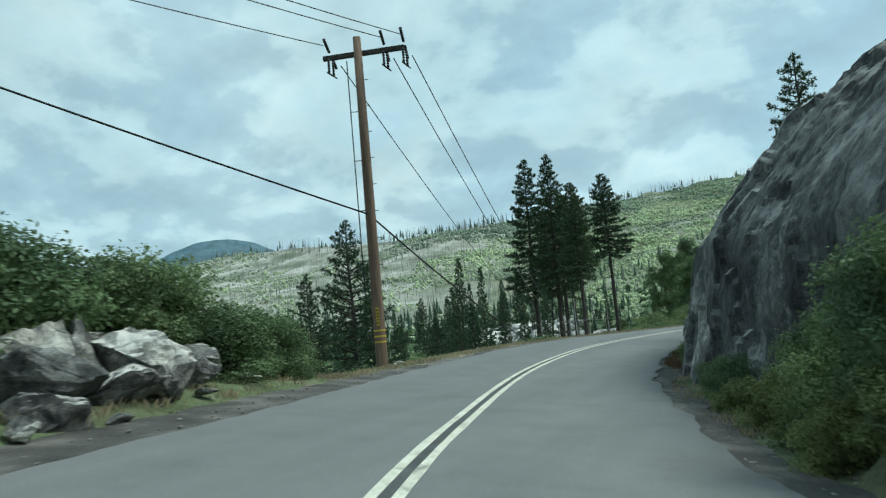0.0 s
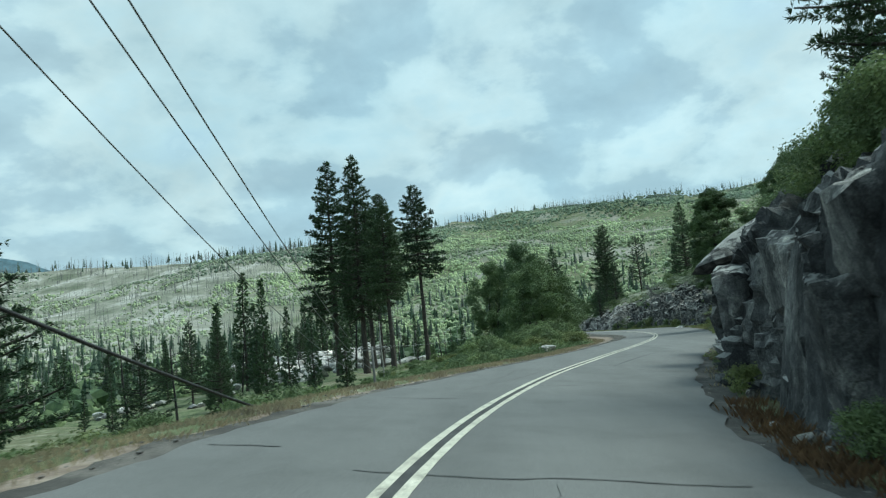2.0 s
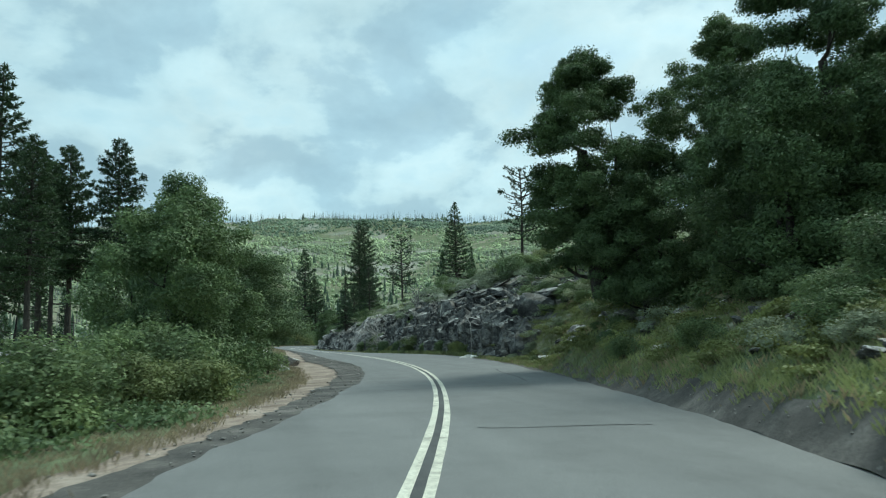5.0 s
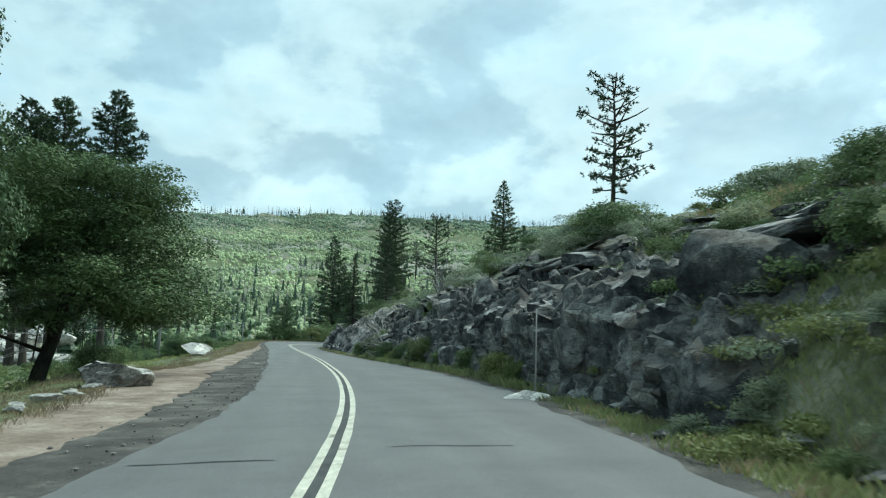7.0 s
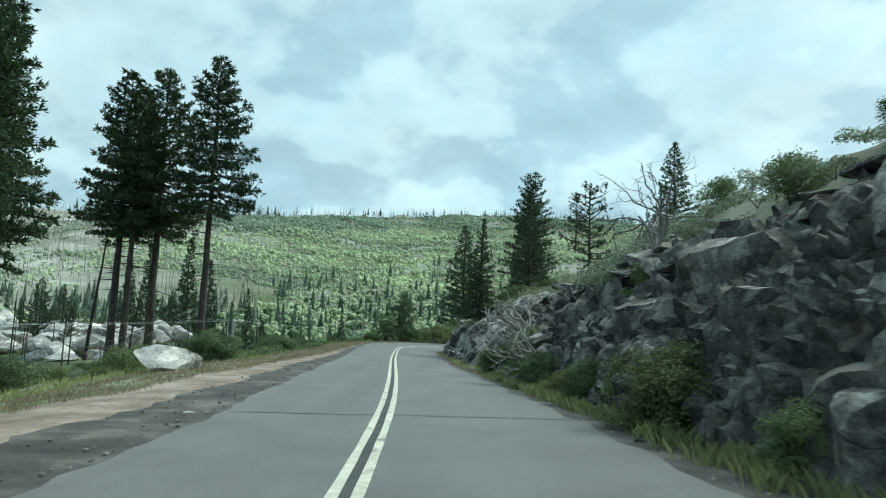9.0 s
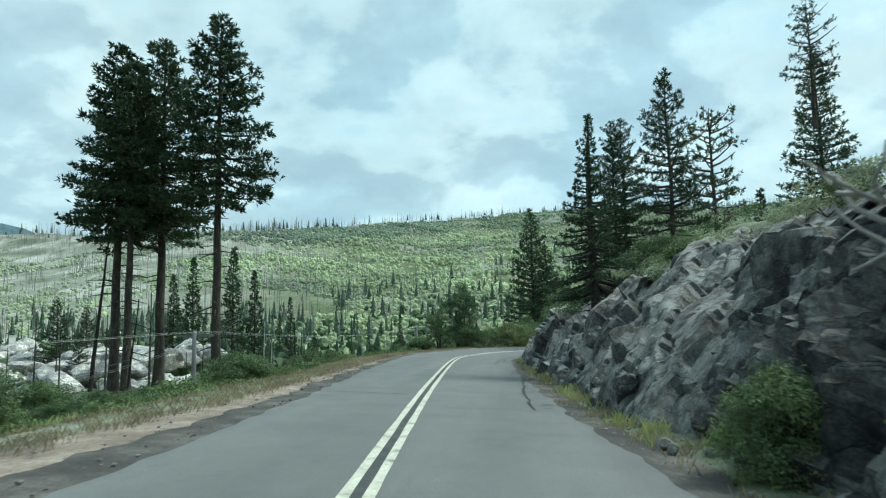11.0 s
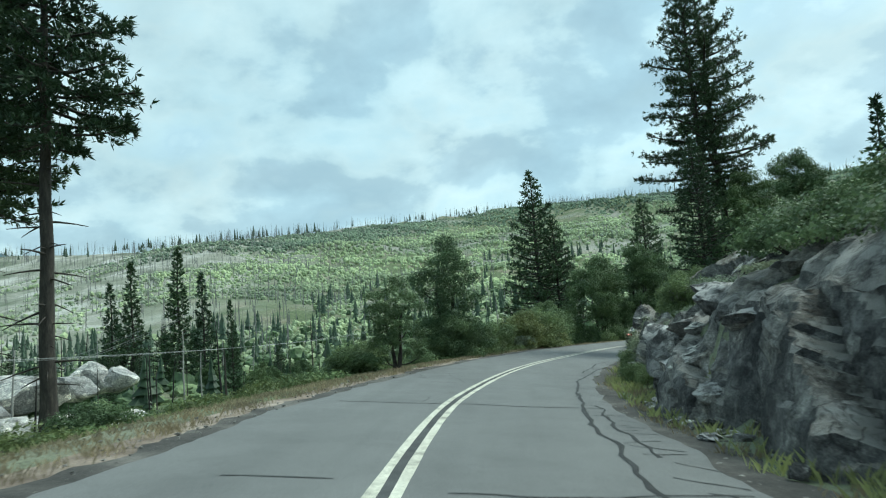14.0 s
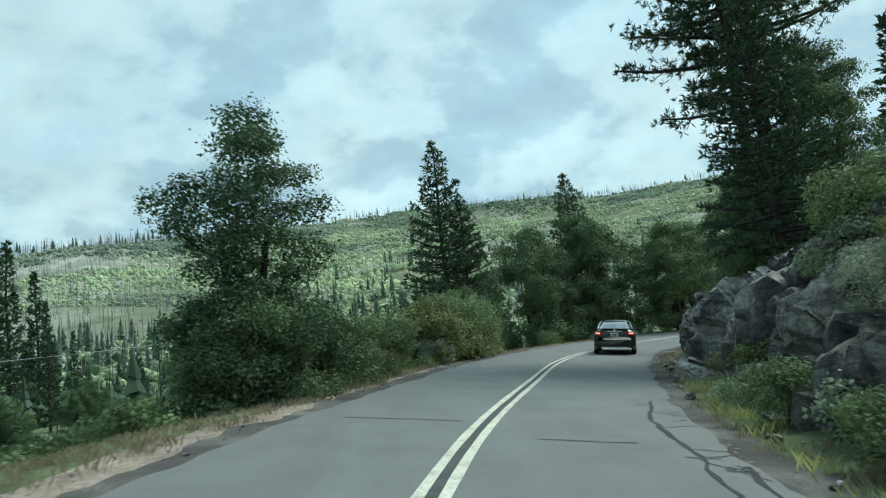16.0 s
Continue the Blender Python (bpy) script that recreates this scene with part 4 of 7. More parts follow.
    ob = part("rock_face", (out.reshape(-1, 3).tolist(), grid_faces(v.shape[0], nv).tolist()), mat)
    ob.data.shade_smooth()
    ob.data.set_sharp_from_angle(angle=radians(24))
    tagged(ob, label, "rock face")
    rng = np.random.default_rng(seed + 500)
    shapes = [block_mesh("rock_block", seed * 20 + k, mat) for k in range(7)]
    for k in range(wall + slabs):
        low_ = k < wall
        i = int(rng.integers(8, v.shape[0] - 8))
        j = int(rng.uniform(0.05, 0.47) * nv) if low_ else int(rng.uniform(0.42, 0.95) * nv)
        p, n = Vector(out[i, j]), Vector(nrm[i, j])
        run = Vector(v[i + 2, j] - v[i - 2, j]).normalized()
        size = [float(rng.uniform(*q)) for q in (wall_size if low_ else slab_size)]
        if low_:
            side_ = Vector((run.y, -run.x, 0.12 + 0.1 * rng.normal())).normalized()
        else:
            side_ = Vector((run.y, -run.x, 0.25 + 0.12 * rng.normal())).normalized()
        up = run.cross(-side_).normalized()
        up = up if up.z > 0 else -up
        rot = Matrix((run, side_, up)).transposed().to_4x4()
        tw = Matrix.Rotation(radians(turn if low_ else turn * 0.4) + rng.normal(0, 0.10), 4, "Y") @ Matrix.Rotation(rng.normal(0, 0.16), 4, "Z") @ Matrix.Rotation(rng.normal(0, 0.09), 4, "X")
        c = part("rock_block" if low_ else "rock_slab", shapes[k % 7], None, ob)
        proud = rng.uniform(0.05, 0.22) if low_ else rng.uniform(0.02, 0.14)
        c.matrix_basis = Matrix.Translation(p + side_ * (size[1] * 0.5 - proud) if low_ else p + side_ * 0.1 + up * (proud - size[2] * 0.32)) @ rot @ tw @ Matrix.Diagonal((*size, 1))
    return ob

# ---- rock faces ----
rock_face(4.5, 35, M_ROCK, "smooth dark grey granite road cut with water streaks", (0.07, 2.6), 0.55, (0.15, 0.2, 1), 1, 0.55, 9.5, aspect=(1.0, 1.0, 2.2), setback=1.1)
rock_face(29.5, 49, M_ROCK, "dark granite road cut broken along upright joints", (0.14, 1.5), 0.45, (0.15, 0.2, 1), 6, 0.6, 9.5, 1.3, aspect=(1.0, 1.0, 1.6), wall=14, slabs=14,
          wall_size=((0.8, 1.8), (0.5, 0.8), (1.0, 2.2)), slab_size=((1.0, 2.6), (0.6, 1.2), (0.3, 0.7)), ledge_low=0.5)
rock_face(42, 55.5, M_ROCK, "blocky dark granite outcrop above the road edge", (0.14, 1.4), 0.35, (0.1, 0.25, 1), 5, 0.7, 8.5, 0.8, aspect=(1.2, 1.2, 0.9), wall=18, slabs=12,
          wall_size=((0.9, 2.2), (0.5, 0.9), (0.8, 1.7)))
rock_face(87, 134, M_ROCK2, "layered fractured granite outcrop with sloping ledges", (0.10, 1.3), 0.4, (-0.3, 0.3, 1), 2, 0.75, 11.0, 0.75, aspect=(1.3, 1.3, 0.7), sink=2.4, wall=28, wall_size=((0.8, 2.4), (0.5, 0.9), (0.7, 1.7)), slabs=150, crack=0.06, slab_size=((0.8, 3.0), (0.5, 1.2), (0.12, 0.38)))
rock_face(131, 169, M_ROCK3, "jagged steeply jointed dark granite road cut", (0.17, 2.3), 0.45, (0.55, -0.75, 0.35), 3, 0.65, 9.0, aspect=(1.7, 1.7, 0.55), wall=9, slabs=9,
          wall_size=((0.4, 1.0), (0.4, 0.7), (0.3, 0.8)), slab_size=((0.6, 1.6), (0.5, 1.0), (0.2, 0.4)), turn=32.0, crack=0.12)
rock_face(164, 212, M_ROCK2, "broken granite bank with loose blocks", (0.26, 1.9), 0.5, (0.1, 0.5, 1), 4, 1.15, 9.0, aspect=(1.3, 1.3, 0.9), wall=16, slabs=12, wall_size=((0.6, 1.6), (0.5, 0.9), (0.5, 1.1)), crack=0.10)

# ---- utility pole with crossarm ----
pole_x, pole_y = -9.55, 20.05
pole = thing("utility_pole", "weathered brown wooden utility pole with yellow bands", "utility pole")
pole.matrix_basis = pose(pole_x, pole_y, 0.0)
zb = zat(pole_x, pole_y)
part("shaft", tube([(0, 0, zb - 0.6), (0, 0, 3), (0.02, 0, 7), (0.03, 0, 10.85)], [0.19, 0.175, 0.155, 0.13], 14),
     noisy("pole_wood", [(0.3, (0.10, 0.066, 0.046)), (0.7, (0.22, 0.15, 0.11))], 2.5, 20.0, bump_d=0.01, stretch=(1, 1, 0.08)), pole, smooth=True)
M_STEEL = noisy("dull_steel", [(0.3, (0.10, 0.10, 0.105)), (0.7, (0.18, 0.18, 0.185))], 8.0, rough=0.5)
M_BLACK = noisy("black_rubber", [(0.3, (0.012, 0.012, 0.013)), (0.7, (0.03, 0.03, 0.032))], 8.0, rough=0.6)
M_YTAPE = noisy("yellow_marker_tape", [(0.3, (0.45, 0.30, 0.03)), (0.7, (0.62, 0.45, 0.06))], 8.0, rough=0.5)


def box_bm(sx, sy, sz, bevel=0.01, at_=(0, 0, 0), turn=0.0):
    bm = bmesh.new()
    bmesh.ops.create_cube(bm, size=1.0)
    bmesh.ops.scale(bm, vec=(sx, sy, sz), verts=bm.verts)
    if bevel:
        bmesh.ops.bevel(bm, geom=bm.edges[:], offset=bevel, segments=2, affect="EDGES")
    bmesh.ops.transform(bm, matrix=pose(*at_, 0, 0, turn), verts=bm.verts)
    return bm


ARM_TURN = 12.0                      # the arm stands across the line
arm_dir = Vector((math.cos(radians(ARM_TURN)), math.sin(radians(ARM_TURN)), 0))
crossarm = part("crossarm", box_bm(2.7, 0.12, 0.16, 0.012, (0.15, 0.16, 10.35), ARM_TURN), M_BARK, pole, "dark weathered wooden crossarm")
for k, off in enumerate((-1.1, 0.72, 1.36)):
    c = arm_dir * off + Vector((0.15, 0.16, 10.35))
    ins = Soup()
    for q in range(2):
        o = c + Vector((0, -0.16 + 0.3 * q, -0.08))
        zz = np.linspace(0, -0.5, 12)
        rr = [0.05 if i % 2 else 0.028 for i in range(12)]
        ins.add(*tube([(o.x, o.y, o.z + z) for z in zz], rr, 8))
    ins.add(*tube([(c.x, c.y - 0.3, c.z - 0.58), (c.x, c.y + 0.35, c.z - 0.58)], [0.025, 0.025], 6))
    part("insulator", ins.data(), M_BLACK, pole, "black ribbed insulator hanging below the arm")
    ins = Soup()
    fwd = Vector((-0.28, 0.96, 0))
    for sg in (-1, 1):
        n = 14
        pts = [c + fwd * sg * (0.15 + 0.75 * i / n) + Vector((0, 0, 0.12 + 0.16 * (i / n) * (-sg))) for i in range(n)]
        ins.add(*tube([tuple(p) for p in pts], [0.055 if i % 2 else 0.025 for i in range(n)], 8))
    part("strain_insulator", ins.data(), M_BLACK, pole, "black ribbed strain insulator in the line")
for z in (1.05, 1.22, 1.40):
    part("marker_band", tube([(0, 0, z), (0, 0, z + 0.05)], [0.188, 0.188], 14), M_YTAPE, pole, "yellow band round the pole")
part("pole_sign", box_bm(0.10, 0.012, 0.55, 0.002, (0.06, -0.185, 1.85), 0), M_YTAPE, pole, "yellow strip of markings in plain bars")
for k in range(5):
    part("sign_bar", box_bm(0.055, 0.008, 0.05, 0, (0.06, -0.195, 1.66 + 0.095 * k), 0), M_BLACK, pole)
conduit = Soup()
conduit.add(*tube([(-0.34, -0.1, zz) for zz in np.linspace(2.4, 10.1, 12)], [0.018] * 12, 6))
for zz in (3.6, 5.2, 6.8, 8.4):
    conduit.add(*tube([(-0.36, -0.1, zz), (0.0, -0.02, zz)], [0.014, 0.014], 5))
part("riser_cable", conduit.data(), M_BLACK, pole, "black cable on standoff brackets")
for k in range(9):
    zz = 2.6 + 0.85 * k
    part("pole_step", tube([(0.1, 0.0, zz), (0.3, 0.02, zz)], [0.014, 0.014], 5), M_STEEL, pole)


def wire(name, a, b, sag, r, mat, label):
    a, b = Vector(a), Vector(b)
    n = 40
    pts = [tuple(a.lerp(b, i / n) - Vector((0, 0, sag * 4 * (i / n) * (1 - i / n)))) for i in range(n + 1)]
    return tagged(part(name, tube(pts, [r] * (n + 1), 5), mat, smooth=True), label, "cable")


P0 = Vector((pole_x, pole_y, 0))
for off in (-1.1, 0.72, 1.36):
    c = P0 + arm_dir * off + Vector((0.15, 0.16, 10.4))
    wire("power_line", c + Vector((-0.1, 0.9, 0)), (c.x - 30, c.y + 240, 9.5), 13.0, 0.02, M_STEEL, "thin overhead power line hanging from the pole")
    wire("power_line", c - Vector((-0.25, 0.9, 0)), (c.x - 7, c.y - 40, 6.2), 0.5, 0.016, M_STEEL, "thin overhead power line hanging from the pole")
wire("thick_cable", (pole_x, pole_y - 0.1, 5.05), (pole_x + 1.5, pole_y + 60, -5.5), 2.2, 0.03, M_BLACK, "thick black overhead telephone cable")
wire("thick_cable", (pole_x, pole_y - 0.1, 5.05), (-30, -12, 17.0), 0.4, 0.03, M_BLACK, "thick black overhead telephone cable")

# ---- tall pines ----
tall_a = conifer("pine_tree", 11, 40, 0.58, 0.43, 5.6, 125, 40, M_NEEDLE, droop=0.45, dead=28, label="tall dark ponderosa pine with a bare lower trunk",
                 shape=0.62, top=0.2, ragged=0.4, spray=(7, 0.62, 0.075), group="tall pines")
tall_b = conifer("pine_tree", 12, 40, 0.52, 0.48, 5.4, 110, 40, M_NEEDLE, droop=0.5, dead=46, label="tall ponderosa pine with dead lower branches",
                 shape=0.6, top=0.25, ragged=0.45, spray=(7, 0.62, 0.075), group="tall pines")
tall_c = conifer("pine_tree", 13, 40, 0.55, 0.26, 6.0, 145, 42, M_NEEDLE, droop=0.5, dead=8, label="tall dense dark pine with a ragged crown",
                 shape=0.75, top=0.2, ragged=0.4, spray=(7, 0.62, 0.075), group="tall pines")


def to_top(x, y, top):
    return (top - zat(x, y)) / 40.0


first = {}
for proto, x, y, top, turn in ((tall_b, -23.6, 199.4, 40.0, 20), (tall_a, -33.1, 205.2, 40.0, 75), (tall_a, -37.8, 203.4, 38.6, 160), (tall_b, -35.2, 201.5, 35.5, 210),
                               (tall_c, -31.2, 160.0, 38.6, 10), (tall_c, -38.6, 169.0, 40.8, 130), (tall_a, -24.3, 150.0, 26.5, 250)):
    if proto.name not in first:
        first[proto.name] = 1
        put(proto, x, y, to_top(x, y, top), turn)
    else:
        again(proto, x, y, to_top(x, y, top), turn)

# ---- conical firs and pines near the road ----
fir = conifer("fir_tree", 21, 20, 0.28, 0.06, 4.5, 170, 22, M_FIR, droop=0.25, label="dark conical fir with branches to the ground", shape=0.85, top=0.05,
              ragged=0.22, spray=(7, 0.42, 0.055), group="firs")
pine_big = conifer("pine_tree", 25, 24, 0.26, 0.28, 3.4, 115, 44, M_NEEDLE, droop=0.25, label="large dark pine with upturned tufted branches", shape=0.6, top=0.15,
                   ragged=0.55, spray=(13, 0.28, 0.022), dead=18, group="big pines")
pine_m = conifer("pine_tree", 22, 14, 0.20, 0.14, 3.5, 90, 36, M_NEEDLE, droop=0.2, label="open-crowned young pine with tufted branches", shape=0.8, top=0.1,
                 ragged=0.5, spray=(11, 0.30, 0.028), dead=8, group="young pines")
sparse = conifer("pine_tree", 23, 8, 0.12, 0.25, 1.6, 44, 18, M_NEEDLE, droop=0.1, label="thin half-dead pine standing on the outcrop", shape=0.25, top=0.1,
                 ragged=0.5, spray=(8, 0.22, 0.03), dead=14, bare=0.25)
slim = conifer("fir_tree", 24, 12, 0.14, 0.05, 1.5, 90, 10, M_FIR, droop=0.2, label="slim young conifer in the valley", shape=0.9, top=0.05, ragged=0.25,
               spray=(6, 0.42, 0.07), group="slim conifers")


def top_to(base_h, x, y, top):
    return (top - zat(x, y)) / base_h


put(fir, 14.3, 267.5, top_to(20, 14.3, 267.5, 27.3), 0)
for x, y, top, turn in ((17.2, 266.5, 19.5, 70), (37.9, 187, 26.2, 200), (19.2, 193.0, 11.5, 140), (30.5, 262, 20.0, 30), (52, 106, 29.7, 90)):
    again(fir, x, y, top_to(20, x, y, top), turn)
put(pine_m, -26.6, 51.2, top_to(14, -26.6, 51.2, 10.6), 40)
for x, y, top, turn in ((5.4, 38.0, 13.0, 30), (8.5, 44.0, 12.0, 140), (10.5, 41.0, 12.5, 200), (9.0, 47.5, 10.5, 20)):
    again(pine_m, x, y, top_to(14, x, y, top), turn)
put(pine_big, 20.9, 197.2, top_to(24, 20.9, 197.2, 24.0), 10)
for x, y, top, turn in ((22.1, 198.0, 24.5, 100),):
    again(pine_big, x, y, top_to(24, x, y, top), turn)
cedar = conifer("cedar_tree", 27, 6.9, 0.16, 0.08, 1.6, 150, 26, M_FIR, droop=0.55, label="dark cedar with drooping boughs and a thin dead top", shape=1.25, top=0.05, ragged=0.5,
                spray=(12, 0.13, 0.016), dead=6, bare=0.1)
put(cedar, 12.29, 145.75, 1.0, 0, dz=1.9 - zat(12.29, 145.75))
again(pine_m, 15.64, 148.45, 0.46, 60, dz=4.0 - zat(15.64, 148.45), height=0.52)
put(sparse, 23.3, 112.6, top_to(8, 23.3, 112.6, 14.8), 0)
again(sparse, 17.1, 139.1, 0.36, 60, dz=6.4 - zat(17.1, 139.1))
again(sparse, 25.6, 177.6, top_to(8, 25.6, 177.6, 18.3), 120)
put(slim, -51.2, 150.1, top_to(12, -51.2, 150.1, 16.4), 0)
for x, y, top, turn in ((-68, 316, 28, 40), (-81, 319, 26, 90), (-90, 326, 22, 190), (-59, 309, 20.5, 140), (-34, 96, 7, 60), (-40, 110, 6.5, 30), (43, 218, 19.8, 0), (30, 150, 13, 50), (33, 146, 12, 130)):
    again(slim, x, y, top_to(12, x, y, top), turn)

rng = np.random.default_rng(5)
spots = []
for _ in range(420):
    u, y = -rng.uniform(26, 150), rng.uniform(40, 330)
    x = 5 + u
    if any((x - a) ** 2 + (y - b) ** 2 < 30 for a, b in spots):
        continue
    if len(spots) >= 95 or (-62 < x < -8 and 110 < y < 240 and rng.uniform() < 0.85):
        continue
    spots.append((x, y))
    s = rng.uniform(0.4, 1.15)
    again(slim if rng.uniform() < 0.75 else pine_m, x, y, s, rng.uniform(0, 360), height=s * rng.uniform(0.9, 1.25))

# ---- oaks ----
oak = leafy("oak_tree", 31, 9.0, 3.9, 104, 0.68, 210, 0.06, M_OAK, "dense dark green live oak with a leaning trunk", group="oaks", trunk_r=0.2, low=0.10, belly=0.42, stems=3, gaps=0.22, lean=0.05)
oak_open = leafy("oak_tree", 33, 7.6, 2.4, 52, 0.52, 360, 0.042, M_OAK, "half-open black oak with tufted limbs above the shoulder", trunk_r=0.13, low=0.10, belly=0.34, stems=2, gaps=0.5, lean=0.1)
oak_high = leafy("oak_tree", 35, 9.5, 2.9, 190, 0.42, 1000, 0.037, M_OAK, "tall live oak with a high ragged crown on the bank", group="oaks", trunk_r=0.22, low=0.1, belly=0.45, stems=3, gaps=0.08, lean=-0.12)
put(oak_high, 13.2, 78.7, 1.0, 0, dz=2.4 - zat(13.2, 78.7), height=0.85)
again(oak_high, 16.4, 72.4, 0.95, 140, height=(11.2 - zat(16.4, 72.4)) / 9.5)
again(oak_high, 19.5, 80.0, 0.9, 250, height=0.9)
put(oak, 14.4, 71.5, 0.62, 0)
for x, y, s, h, turn in ((18.4, 75.5, 0.6, 0.6, 120), (15.4, 78.5, 0.6, 0.55, 210), (13.4, 76.2, 0.5, 0.45, 310), (-0.8, 87.2, 0.95, 0.95, 60), (-4.6, 104.0, 0.9, 1.25, 180), (-1.6, 97.2, 0.8, (10.4 - zat(-2.0, 96.7)) / 9.0, 250),
                         (*at(203, 8.5), 0.6, 0.62, 33), (*at(208, 7.5), 0.55, 0.6, 133), (*at(199, 10.0), 0.65, 0.7, 233), (17.0, 222.0, 0.95, 1.05, 45), (22.0, 226.0, 1.1, 1.2, 145), (27.5, 222.5, 0.9, 0.9, 245), (11.5, 215.0, 0.62, 0.55, 90),
                         (31.0, 228.0, 1.0, 1.0, 10), (*at(172.0, 8.4), 0.3, 0.34, 70)):
    again(oak, x, y, s, turn, height=h, dz=-0.1)
oak_lean = leafy("oak_tree", 38, 12.0, 4.8, 96, 1.0, 170, 0.058, M_OAK, "live oak leaning over the shoulder on a dark bent trunk", group="oaks", trunk_r=0.24, low=0.26, belly=0.5, gaps=0.2, lean=0.30)
put(oak_lean, -0.3, 104.3, 1.0, 0, height=(7.2 - zat(-0.3, 104.3)) / 12.0)
put(oak_open, 4.9, 187.2, 0.95, 20, height=(6.3 - zat(4.9, 187.2)) / 7.6)
again(oak_open, 3.9, 176.4, 0.55, 330, height=(3.5 - zat(3.9, 176.4)) / 7.6)

# ---- shrubs ----
bush = leafy("bush", 45, 2.0, 1.5, 42, 0.42, 430, 0.034, M_SHRUB, "dense dark green roadside bush", "bush", "bushes", 0.03, 0.05, 0.3, stems=5)
bush_l = leafy("bush", 46, 1.5, 1.15, 34, 0.34, 520, 0.03, M_SHRUB_L, "leafy yellow-green roadside bush", "bush", "bushes", 0.02, 0.05, 0.3, stems=5)
bush_p = leafy("bush", 47, 2.0, 1.4, 32, 0.38, 470, 0.026, M_SHRUB_G, "pale flowering bush on the edge of the rock bank", "bush", "bushes", 0.025, 0.05, 0.35, stems=5, gaps=0.2)
put(bush_p, *at(177.6, 4.7), 0.85, 30, height=1.0)
again(bush_p, *at(182.0, 5.4), 0.7, 130, height=0.8)
again(bush_p, *at(196.5, -4.0), 0.7, 230, height=0.5)
put(bush, *at(7.4, 4.5), 0.6, 0)
put(bush_l, *at(9.4, 4.2), 0.5, 40)
